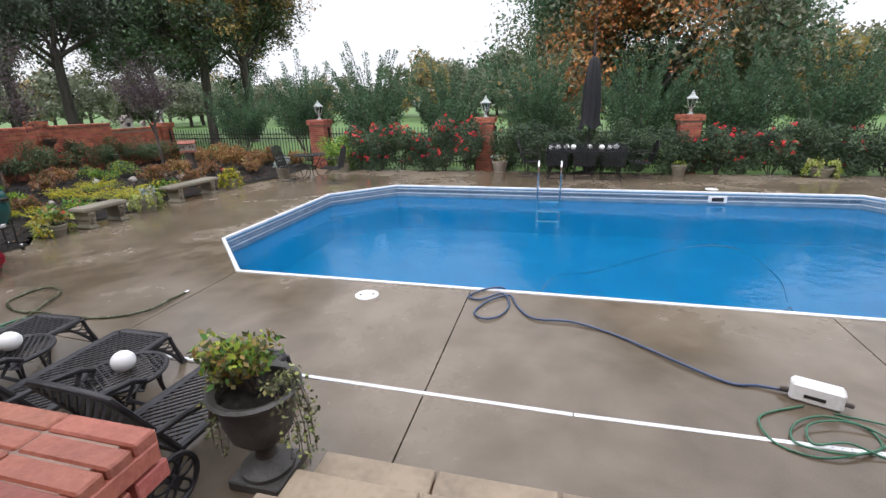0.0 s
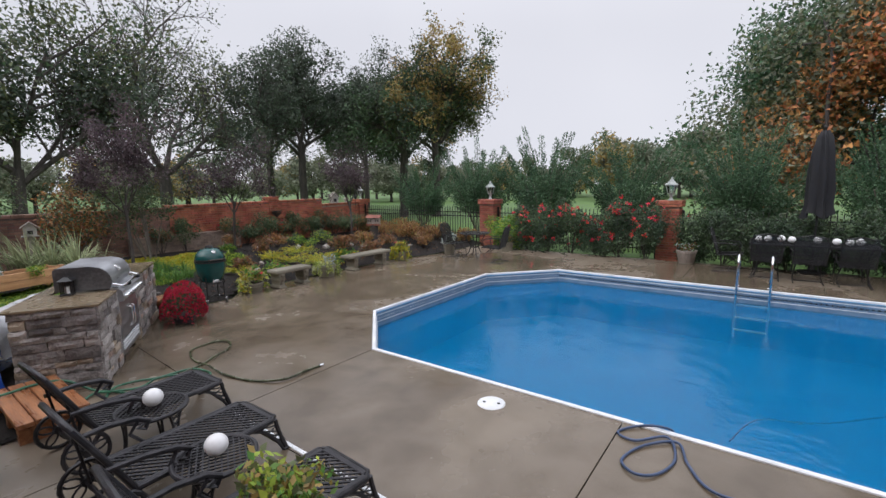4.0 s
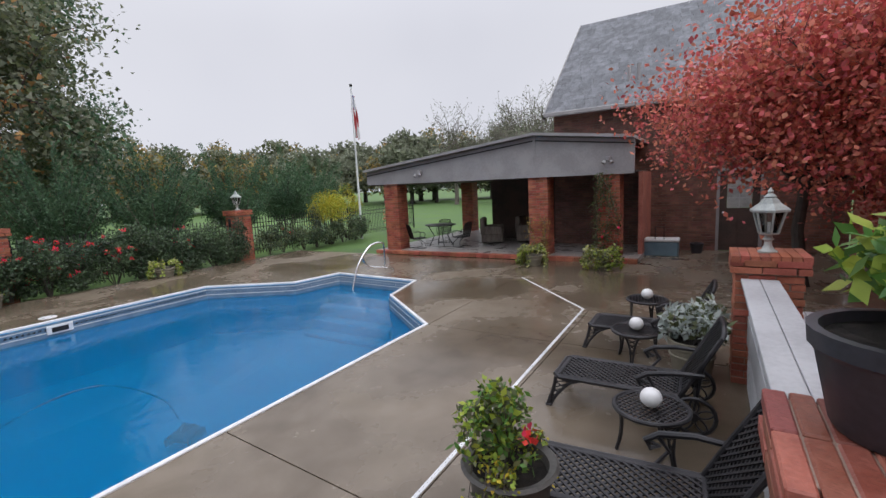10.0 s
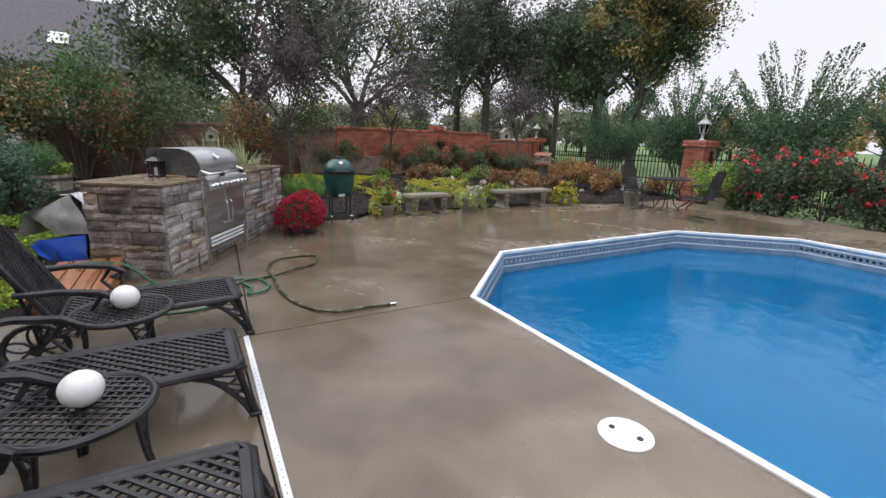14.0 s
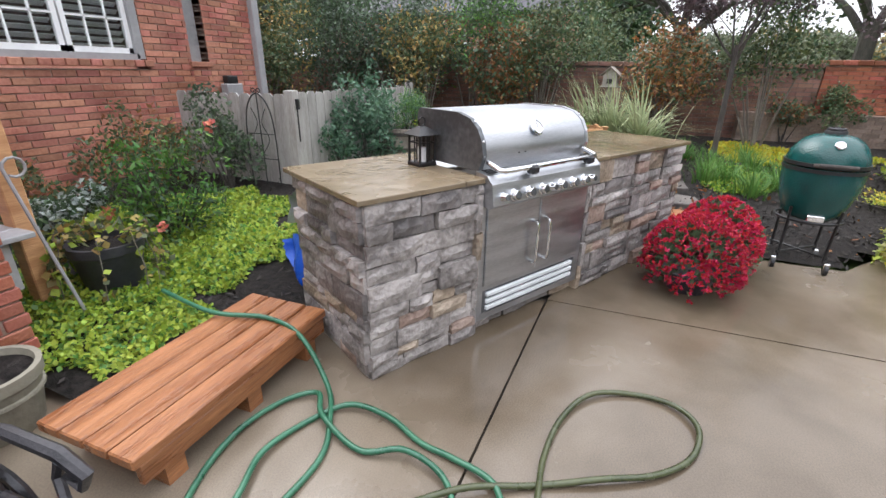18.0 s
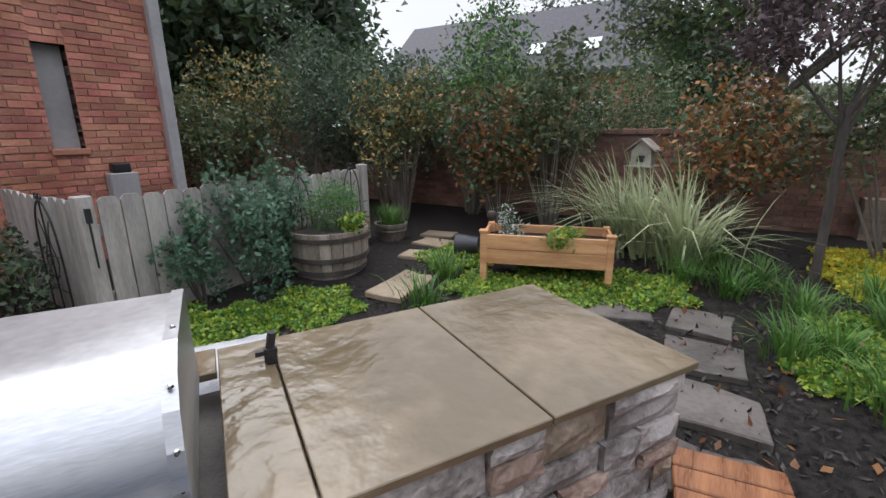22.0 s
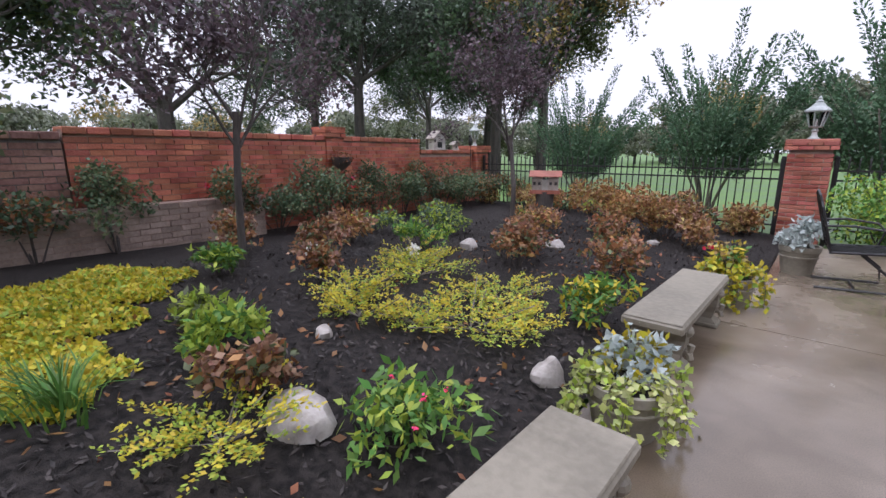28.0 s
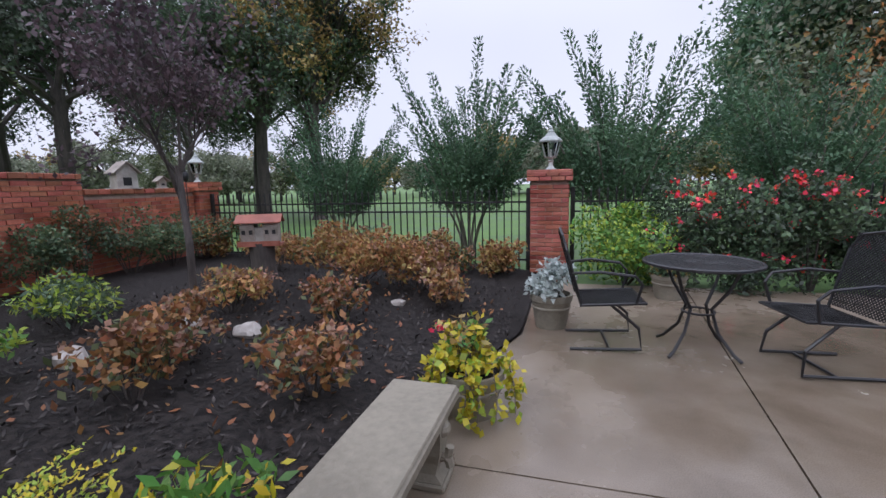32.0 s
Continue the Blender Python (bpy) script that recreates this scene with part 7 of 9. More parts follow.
def bed():
    st = 0.2
    xs, ys = [-14.2 + i * st for i in range(53)], [-3.4 + j * st for j in range(92)]
    idx, vs, fs = {}, [], []
    for j in range(91):
        for i in range(52):
            if in_bed(xs[i] + st / 2, ys[j] + st / 2):
                q = []
                for a, b in ((i, j), (i + 1, j), (i + 1, j + 1), (i, j + 1)):
                    if (a, b) not in idx:
                        idx[a, b] = len(vs)
                        x, y = xs[a], ys[b]
                        if y > 4.6 and abs(x - bed_edge(y)) < 0.13:
                            x = bed_edge(y)
                        vs.append((x, y, bed_height(x, y) + 0.012 * noise.noise((x * 7, y * 7, 3))))
                    q.append(idx[a, b])
                fs.append(tuple(q))
    single("planting_bed", Geo().add(vs, fs), MULCH, "dark wet bark mulch of the garden bed", "soil", kind="structure", smooth=80)
    g = np.random.default_rng(21)
    pts = []
    while len(pts) < 15000:
        x, y = (g.uniform(-11.5, -7.25), g.uniform(3.2, 13.5)) if g.random() < 0.85 else (g.uniform(-10, -4), g.uniform(-1, 3))
        if in_bed(x, y):
            pts.append((x, y, bed_height(x, y) + g.uniform(0.0, 0.016)))
    single("mulch_chips", leaves("mulch_chips", pts, 0.05, CHIP, 22, 0.35, 1.2), CHIP, "scattered dark bark chips and dead leaves", "mulch", kind="stuff")
    pts = [(x, y, bed_height(x, y) + 0.02) for x, y in ((g.uniform(-10.5, -7.4), g.uniform(3.0, 13)) for _ in range(900)) if in_bed(x, y)]
    single("fallen_leaves", leaves("fallen_leaves", pts, 0.06, L_RUST, 23, 0.5, 1.0), L_RUST, "fallen brown leaves lying on the mulch", "leaves", kind="stuff")


bed()


def cover(name, label, patches, size, mats, seed, per=4600, tall=0.06):
    """Low spreading leaves over ragged patches: x, y, radius."""
    g = np.random.default_rng(seed)
    ob = thing(name, label, "ground cover", kind="stuff")
    groups = [[] for _ in mats]
    for x, y, r in patches:
        n = int(per * r * r * 3.2)
        a, q = g.uniform(0, 2 * np.pi, n), np.sqrt(g.uniform(0, 1, n)) * r
        lob = 0.72 + 0.28 * np.sin(a * 3 + x * 7) * np.cos(a * 2 + y * 3)
        for k in range(n):
            px, py = x + math.cos(a[k]) * q[k] * lob[k], y + math.sin(a[k]) * q[k] * lob[k]
            if in_bed(px, py) or tall > 0.1:
                hh = tall * (0.35 + 0.9 * abs(noise.noise((px * 5, py * 5, seed)))) * (1.15 - 0.7 * (q[k] / r) ** 2)
                groups[min(len(mats) - 1, int(g.random() * len(mats)))].append((px, py, bed_height(px, py) + 0.01 + g.uniform(0.25, 1) * hh))
    for m, pts in zip(mats, groups):
        if pts:
            part("leaves", leaves("leaves", pts, size, m, seed, 0.8, 0.9), m, ob)


cover("creeping_groundcover", "bright lime creeping groundcover behind the stone island", [(-5.3, 0.9, 0.85), (-4.5, 1.2, 0.6), (-6.0, 0.3, 0.9), (-4.35, 0.4, 0.5), (-5.3, -0.2, 0.7), (-6.1, 1.5, 0.6), (-6.9, 1.6, 0.6)], 0.032, [L_LIME, L_LIME, L_LIME, L_GREEN], 31)
cover("creeping_groundcover", "bright lime groundcover round the wooden planter", [(-9.35, 3.0, 0.75), (-9.0, 2.5, 0.5), (-9.5, 3.7, 0.55), (-9.6, 1.9, 0.5), (-8.0, 2.6, 0.6), (-7.8, 3.2, 0.5), (-8.1, 1.4, 0.55), (-7.5, 1.15, 0.55), (-7.1, 0.75, 0.5)], 0.032, [L_LIME, L_GREEN], 32)
cover("creeping_groundcover", "yellow-green groundcover spreading in front of the wall", [(-10.3, 5.8, 0.9), (-10.9, 6.4, 0.8), (-9.5, 5.9, 0.5), (-11.2, 5.4, 0.7), (-10.5, 5.3, 0.5)], 0.036, [L_LIME, L_YELLOW, L_YELLOW], 33, 3600, 0.08)
cover("creeping_groundcover", "patch of yellow-green groundcover by the daylilies", [(-9.0, 5.15, 0.45), (-9.45, 5.0, 0.4), (-8.75, 4.75, 0.3)], 0.032, [L_LIME, L_GREEN], 34)
def spray(name, label, patches, mats, seed, shoots=56, leaf_size=0.027):
    """Low arching shoots with small leaves along them: x, y, radius."""
    g = np.random.default_rng(seed)
    for x, y, r in patches:
        ob = thing(name, label, "shrub", pose(x, y, bed_height(x, y)))
        pts, al, st = [], [], Geo()
        for k in range(int(shoots * (0.4 + r * 1.6))):
            a, q = g.uniform(0, 2 * np.pi), math.sqrt(g.random()) * r * 0.55
            d = np.array([math.cos(a), math.sin(a), g.uniform(0.1, 0.75)])
            L = r * g.uniform(0.5, 0.95)
            p0 = np.array([math.cos(a) * q, math.sin(a) * q, g.uniform(0.0, 0.1)])
            if k < 14:
                st.tube([(0, 0, 0), tuple(p0 + d * L * 0.4), tuple(p0 + d * L * 0.8)], 0.004, 4)
            for j in range(34):
                t = g.random()
                c = p0 + d * L * t
                c[2] -= 0.45 * L * t * t * d[2] - 0.02
                sd = np.array([-d[1], d[0], 0]) * (1 if j % 2 else -1)
                pts.append(c + g.normal(size=3) * 0.008)
                al.append(d * 0.7 + sd * 0.9)
        part("branch", st, BARK_L, ob)
        pts, al = np.array(pts), np.array(al)
        h = np.clip(pts[:, 2] / (r * 0.5), 0, 1) + g.normal(0, 0.3, len(pts))
        pk = np.clip((h * len(mats)).astype(int), 0, len(mats) - 1)
        for i, m in enumerate(mats):
            if (pk == i).any():
                part("foliage", leaves("foliage", pts[pk == i], leaf_size, m, seed + i, 0.5, 0.7, 0.3, al[pk == i]), m, ob)


spray("golden_shrub", "low golden-yellow feathery shrub on the mulch", [(-8.55, 8.06, 0.46), (-9.62, 8.66, 0.42), (-9.17, 7.55, 0.26), (-8.28, 8.3, 0.26), (-8.82, 7.8, 0.25), (-9.52, 7.77, 0.32),
       (-8.52, 6.3, 0.32), (-7.82, 6.12, 0.22), (-8.68, 8.68, 0.36), (-9.94, 8.9, 0.34)], [L_LIME, L_LIME, L_YELLOW], 35)


def tuft(x, y, n, length, width, mat_, label, seed, lean=0.7, r=0.1, name="grass_tuft", z=None, cat="grass"):
    g = np.random.default_rng(seed)
    a, q = g.uniform(0, 2 * np.pi, n), np.abs(g.normal(0, r, n))
    zz = bed_height(x, y) if z is None else z
    roots = np.stack([q * np.cos(a), q * np.sin(a), np.zeros(n), a + g.normal(0, 0.5, n)], 1)
    ob = thing(name, label, cat, pose(x, y, zz - 0.01))
    tagged(part("foliage", blades("foliage", roots, length, width, mat_, seed, lean), mat_, ob), kind="stuff")


rg = random.Random(77)
for i, (x, y) in enumerate([(-9.3, 5.45), (-9.05, 4.85), (-9.6, 4.75), (-9.75, 4.3), (-9.95, 3.95), (-8.8, 5.3), (-8.55, 5.0), (-9.2, 5.9), (-10.1, 4.5), (-9.5, 5.2), (-8.9, 4.6), (-10.35, 4.2), (-10.0, 5.2), (-9.1, 2.05), (-8.5, 2.2)]):
    tuft(x, y, 90, 0.42, 0.014, L_BLADE, "arching green daylily clump", 40 + i, 0.8, 0.09, "daylily")
for i, (x, y) in enumerate([(-8.2, 3.68), (-7.88, 3.7), (-8.05, 3.5)]):
    tuft(x, y, 75, 0.5, 0.014, L_BLADE if i % 2 else L_PALE, "fading daylily clump with yellowing blades", 60 + i, 0.9, 0.06, "daylily")
for k, (x, y) in enumerate([(-10.6, 3.55), (-10.35, 3.9), (-10.85, 3.25)]):
    tuft(x, y, 135, 1.35, 0.03, L_PALE, "large pale arching ornamental grass", 70 + k, 0.95, 0.16, "ornamental_grass")


def bush(x, y, r, h, mats, n, size, label, seed, z=None, name="shrub", cat="shrub", stems=7, aspect=0.55, lobes=9, low=0.25, flowers=None, bark=None):
    """A shrub of several leafy lobes on bare stems; flowers: material, count, size."""
    g = np.random.default_rng(seed)
    zz = (bed_height(x, y) if in_bed(x, y) else 0.0) if z is None else z
    ob = thing(name, label, cat, pose(x, y, zz))
    st, cs = Geo(), []
    for k in range(lobes):
        a, q = g.uniform(0, 2 * np.pi), math.sqrt(g.uniform(0.02, 1)) * 0.72
        zc = h * g.uniform(low + 0.12, 0.86) * (1.05 - 0.35 * q)
        c = np.array([math.cos(a) * q * r, math.sin(a) * q * r, zc])
        rr = np.array([r * 0.42, r * 0.42, h * 0.22]) * g.uniform(0.75, 1.2)
        cs.append((c, rr))
        if k < stems:
            st.tube([(c[0] * 0.15, c[1] * 0.15, -0.03), (c[0] * 0.55, c[1] * 0.55, zc * 0.5), tuple(c)], [0.007 * h + 0.004, 0.005 * h + 0.003, 0.003], 5)
    tagged(part("branching", st, bark or BARK, ob), kind="stuff")
    allp = np.concatenate([in_blob(g, n // lobes, c, rr, 0.45) for c, rr in cs])
    allp = allp[allp[:, 2] > 0.01]
    pick = g.integers(0, len(mats), len(allp))
    for i, m in enumerate(mats):
        sel = allp[pick == i]
        if len(sel):
            part("foliage", leaves("foliage", sel, size, m, seed + i, aspect, 0.35), m, ob)
    if flowers:
        fm, fn, fs = flowers
        pts = []
        for _ in range(fn):
            c, rr = cs[g.integers(0, lobes)]
            d = g.normal(size=3)
            d[2] = abs(d[2])
            d /= np.linalg.norm(d)
            fc = c + d * rr * 1.12
            pts += list(in_blob(g, 14, fc, (fs, fs, fs * 0.75), 0.5))
        part("blossoms", leaves("blossoms", np.array(pts), fs * 0.9, fm, seed + 9, 0.85, 0.3), fm, ob)
    return ob


# perennials in the bed
spots = [(-9.3, 12.75, 0.72, 0.85), (-8.52, 12.85, 0.48, 0.6), (-8.29, 10.2, 0.4, 0.52), (-9.17, 9.7, 0.4, 0.5), (-9.45, 10.4, 0.38, 0.5), (-10.7, 8.35, 0.35, 0.48), (-10.06, 7.83, 0.28, 0.42), (-8.72, 6.52, 0.24, 0.34), (-11.59, 7.74, 0.35, 0.48),
         (-8.75, 11.5, 0.38, 0.5), (-10.0, 11.45, 0.42, 0.55), (-8.05, 12.3, 0.34, 0.46), (-10.9, 13.3, 0.48, 0.6), (-11.3, 9.1, 0.36, 0.46), (-7.65, 14.35, 0.36, 0.55), (-8.6, 13.8, 0.5, 0.7)]
for i, (x, y, r, h) in enumerate(spots):
    bush(x, y, r, h, [L_RUST, L_AUTUMN, L_AUTUMN, L_GOLD] if i < 2 or i > 9 else [L_RUST, L_RUST, L_AUTUMN, L_OLIVE], int(1500 * r) if i > 1 else int(3000 * r), 0.062, "rust-brown autumn hydrangea with dry flower heads", 100 + i, name="hydrangea", flowers=(F_BROWN, 16, 0.044), stems=9)
for i, (x, y, r, h, m, m2) in enumerate([(-7.98, 6.92, 0.38, 0.34, L_GREEN, L_LIME), (-7.98, 8.95, 0.29, 0.46, L_GREEN, L_YELLOW), (-9.24, 6.63, 0.24, 0.3, L_LIME, L_GREEN), (-9.64, 6.7, 0.22, 0.28, L_LIME, L_OLIVE),
                                         (-10.75, 7.2, 0.25, 0.3, L_GREEN, L_LIME), (-10.98, 10.6, 0.4, 0.45, L_HEDGE, L_LIME), (-10.4, 9.5, 0.42, 0.42, L_GREEN, L_LIME), (-10.3, 11.9, 0.3, 0.36, L_HEDGE, L_LIME), (-11.6, 9.8, 0.4, 0.4, L_HEDGE, L_LIME), (-11.4, 10.9, 0.4, 0.45, L_HEDGE, L_LIME),
                                         (-9.9, 13.9, 0.4, 0.5, L_OLIVE, L_LIME)]):
    bush(x, y, r, h, [m, m, m2], 620, 0.07, "leafy green perennial clump in the mulch", 130 + i, name="perennial", cat="plant", aspect=0.4, flowers=(F_PINK, 5, 0.014) if i == 0 else None)
bush(-10.89, 8.34, 0.14, 0.34, [L_GREEN], 120, 0.05, "small white-flowered plant in the mulch", 146, name="perennial", cat="plant", flowers=(F_WHITE, 3, 0.035))
for i in range(13):
    y = 6.2 + i * 0.66
    x = -12.35 - (y - 6) * 0.09 + rg.uniform(-0.15, 0.15)
    if i in (2,):
        continue
    bush(x, y, rg.uniform(0.4, 0.55), rg.uniform(0.8, 1.25), [L_HEDGE, L_HEDGE, L_OLIVE if i % 3 else L_RUST], 1700, 0.055, "dark green leggy shrub against the brick wall", 160 + i, flowers=(F_RED, 2, 0.035) if i in (3, 6) else None)
bush(-11.2, 5.55, 0.85, 2.2, [L_OLIVE, L_HEDGE], 3800, 0.06, "tall loose shrub with pale bare stems", 190, low=0.45, stems=9, bark=BARK_L)
for i, (x, y, r, h, ms) in enumerate([(-11.6, 4.2, 0.8, 1.9, [L_RUST, L_HEDGE, L_AUTUMN]), (-11.5, 2.2, 0.9, 2.5, [L_HEDGE, L_OLIVE]), (-11.7, 0.9, 1.1, 3.1, [L_HEDGE, L_HEDGE, L_GREEN]), (-11.5, -0.5, 1.1, 2.6, [L_HEDGE, L_DARK]),
                                      (-11.0, -1.8, 1.1, 3.0, [L_DARK, L_HEDGE]), (-10.2, -2.6, 1.0, 2.6, [L_OLIVE, L_GOLD, L_HEDGE]), (-9.5, -2.2, 0.8, 1.9, [L_HEDGE, L_OLIVE]), (-10.9, 0.2, 0.8, 2.2, [L_OLIVE, L_GOLD, L_HEDGE]), (-11.0, 1.7, 0.7, 1.9, [L_HEDGE, L_RUST]),
                                      (-12.6, -2.8, 1.5, 3.3, [L_DARK, L_HEDGE]), (-13.4, -0.4, 1.5, 2.9, [L_HEDGE, L_DARK]), (-13.8, 2.6, 1.3, 2.6, [L_HEDGE, L_OLIVE])]):
    bush(x, y, r, h, ms, int(4600 * r), 0.07, "tall dense screening shrub on pale bare stems", 200 + i, low=0.36 if i in (1, 2, 3, 6, 7, 8) else 0.2, stems=14, lobes=18, bark=BARK_L)
bush(-5.45, 0.42, 0.42, 0.86, [L_GREEN, L_GREEN, L_HEDGE], 1900, 0.06, "feathery green nandina with red-tinged tips", 230, low=0.05, aspect=0.32, lobes=14, stems=12, flowers=(L_RED, 3, 0.045))
for i, (x, y, r, h) in enumerate([(-5.75, -0.45, 0.46, 0.95), (-6.4, -0.85, 0.42, 0.8), (-5.05, -0.7, 0.38, 0.62), (-4.95, 0.05, 0.26, 0.5)]):
    bush(x, y, r, h, [L_OLIVE, L_HEDGE, L_RUST] if i != 3 else [L_HEDGE, L_SILVER], 1100, 0.05, "rose bush with rusty autumn leaves before the house wall" if i != 3 else "small grey-green plant before the house wall", 231 + i, flowers=(F_BROWN, 5, 0.03) if i == 0 else None, low=0.15)
bush(-6.58, -0.12, 0.36, 1.12, [L_DARK, L_HEDGE], 1500, 0.05, "dark climbing rose against the wooden fence", 240, low=0.15)
bush(-8.05, 0.66, 0.5, 1.16, [L_CLIMB], 2200, 0.055, "blue-green climber spread over the wooden fence", 241, low=0.1, lobes=14)
bush(-7.6, 0.64, 0.3, 0.98, [L_CLIMB], 1000, 0.055, "blue-green climber spread over the wooden fence", 242, low=0.1)
bush(-8.45, 0.62, 0.26, 1.34, [L_CLIMB], 800, 0.055, "climbing shoot rising over the fence top", 243, low=0.3)


# red mums in front of the island
def mum(x, y, r, h, seed, fmat, label, leafm=L_HEDGE, z=0.0, n=760):
    g = np.random.default_rng(seed)
    m = thing("chrysanthemum", label, "flowers", pose(x, y, z))
    part("pot", Geo().lathe([(0, 0), (r * 0.42, 0), (r * 0.55, 0.14), (0, 0.14)], 16), PLASTIC, m)
    d = g.normal(size=(900, 3))
    d[:, 2] = np.abs(d[:, 2]) * 0.9 - 0.12
    d /= np.linalg.norm(d, axis=1)[:, None]
    part("foliage", leaves("foliage", d * np.array([r, r, h * 0.72]) * g.uniform(0.6, 0.95, 900)[:, None] + np.array([0, 0, h * 0.3]), 0.055, leafm, seed, 0.6), leafm, m)
    pts, al = [], []
    d = g.normal(size=(n, 3))
    d[:, 2] = np.abs(d[:, 2]) - 0.15
    d /= np.linalg.norm(d, axis=1)[:, None]
    for v in d:
        lump = 1 + 0.06 * noise.noise((v[0] * 4, v[1] * 4, v[2] * 4 + seed))
        c = v * np.array([r, r, h * 0.72]) * lump + np.array([0, 0, h * 0.3])
        k = 13
        t = g.normal(size=(k, 3)) * 0.8 + v * 0.55
        pts += [c] * k
        al += list(t)
    part("blossoms", leaves("blossoms", np.array(pts), 0.024, fmat, seed + 1, 0.5, 0.0, 0.3, np.array(al)), fmat, m)


mum(-6.40, 4.18, 0.32, 0.53, 301, F_RED, "round potted mum covered in crimson flowers beside the island")
mum(-6.90, 4.40, 0.31, 0.54, 302, F_RED, "second potted crimson mum beside the island")
mum(-5.6, 13.55, 0.2, 0.3, 303, L_GOLD, "fading golden mum in a stone pot", z=0.22, n=120)


def trailing(x, y, z, r, drop, mats, seed, label, n=520, size=0.04, top=0.12, name="trailing_plant", arcs=None):
    """Leaves heaped over a pot's rim and hanging down its sides."""
    g = np.random.default_rng(seed)
    ob = thing(name, label, "plant", pose(x, y, z))
    st, cs = Geo(), []
    for k in range(22):
        a = g.uniform(0, 2 * np.pi) if not arcs else g.uniform(*arcs[k % len(arcs)])
        L = drop * g.uniform(0.4, 1.0)
        ca, sa = math.cos(a), math.sin(a)
        P = [(r * 0.5 * ca, r * 0.5 * sa, top * 0.5), (r * 1.0 * ca, r * 1.0 * sa, top * 0.8), (r * 1.22 * ca, r * 1.22 * sa, -L * 0.4), (r * 1.25 * ca + 0.02 * sa, r * 1.25 * sa, -L)]
        st.tube(P, 0.003, 4)
        for i in range(n // 22):
            t = g.uniform(0, 2.99)
            j = int(t)
            p = np.array(P[j]) * (1 - (t - j)) + np.array(P[j + 1]) * (t - j)
            cs.append(p + g.normal(size=3) * 0.02)
    part("vine", st, BARK_L, ob)
    cs = np.array(cs)
    pick = g.integers(0, len(mats), len(cs))
    for i, m in enumerate(mats):
        if (pick == i).any():
            part("foliage", leaves("foliage", cs[pick == i], size, m, seed + i, 0.8, 0.5, droop=0.4), m, ob)


for i, (x, y, z) in enumerate([(-0.55, 2.13, 0.58), (3.55, 2.30, 0.58)]):
    bush(x, y, 0.27, 0.44, [L_OLIVE, L_GREEN, L_LIME, L_GOLD] if i == 0 else [L_OLIVE, L_LIME, L_GREEN], 1050, 0.046, "leafy flowering plants in the grey urn", 310 + i, z, "potted_plant", "plant", low=0.1, flowers=(L_GOLD, 3, 0.02) if i == 0 else (F_ROSE, 1, 0.045))
    trailing(x, y, z, 0.22, 0.5, [L_VARIEG, L_OLIVE, L_OLIVE] if i == 0 else [L_YELLOW, L_LIME, L_OLIVE], 315 + i, "variegated ivy trailing from the urn", 1000, 0.026, 0.12, arcs=((-0.6, 0.7), (2.3, 3.6)))
trailing(-7.38, 5.95, 0.18, 0.22, 0.15, [L_YELLOW, L_LIME, L_VARIEG], 320, "yellow ivy heaped over a low pot", 620, 0.05, 0.22)
bush(-7.38, 5.95, 0.22, 0.4, [L_GREEN, L_GOLD], 320, 0.075, "mixed bronze and green leaves in a low pot", 321, 0.16, "potted_plant", "plant", low=0.1, flowers=(F_ROSE, 1, 0.03))
trailing(-7.36, 7.82, 0.26, 0.24, 0.28, [L_VARIEG, L_VARIEG, L_LIME], 322, "pale variegated ivy trailing from a stone pot", 1100, 0.042, 0.1)
bush(-7.36, 7.85, 0.18, 0.3, [L_SILVER, L_SILVER, L_SILVER, L_YELLOW], 420, 0.06, "silver dusty miller with yellow leaves in a pot", 323, 0.24, "potted_plant", "plant", low=0.1)
trailing(-7.3, 10.4, 0.26, 0.22, 0.25, [L_YELLOW, L_YELLOW, L_LIME], 324, "golden ivy trailing from a stone pot", 900, 0.05, 0.16)
bush(-7.35, 10.45, 0.2, 0.4, [L_YELLOW, L_GOLD, L_GREEN], 360, 0.06, "yellow plant with one pink bloom in a pot", 325, 0.24, "potted_plant", "plant", low=0.1, flowers=(F_PINK, 1, 0.035))
bush(-6.9, 12.2, 0.24, 0.36, [L_SILVER], 620, 0.075, "bushy silver dusty miller in a stone pot", 326, 0.28, "potted_plant", "plant", low=0.05, aspect=0.5)
bush(6.45, 1.58, 0.36, 0.5, [L_SILVER, L_SILVER, L_OLIVE], 900, 0.085, "tall silver dusty miller in a stone pot", 327, 0.34, "potted_plant", "plant", low=0.05, aspect=0.5)
bush(3.28, 0.95, 0.38, 0.46, [L_GREEN, L_GREEN, L_LIME], 1100, 0.085, "fresh green leafy shrub in a dark pot on the pier", 328, 1.49, "potted_plant", "plant", low=0.05)
bush(-0.62, 14.0, 0.26, 0.3, [L_RUST, L_GREEN, L_SILVER], 420, 0.06, "fading mixed flowers in a basket pot", 329, 0.28, "potted_plant", "plant", low=0.05)
trailing(7.72, 13.9, 0.22, 0.3, 0.2, [L_VARIEG, L_LIME], 330, "pale ivy heaped over a pot below the hedge", 900, 0.06, 0.25)
bush(4.35, 13.95, 0.18, 0.18, [L_OLIVE, L_LIME], 200, 0.05, "small plants in a stone pot", 331, 0.22, "potted_plant", "plant", low=0.05)
for i, (x, y) in enumerate([(11.95, 5.15), (12.0, 3.55)]):
    trailing(x, y, 0.22, 0.32 + 0.05 * i, 0.2, [L_VARIEG, L_LIME, L_OLIVE], 332 + i, "pale ivy spilling from a pot by the pavilion pillar", 1200, 0.07, 0.28)
trailing(-4.75, 0.72, 0.40, 0.24, 0.3, [L_OLIVE, L_LIME, L_GOLD], 335, "fading ivy hanging over a dark pot", 500, 0.05, 0.12)


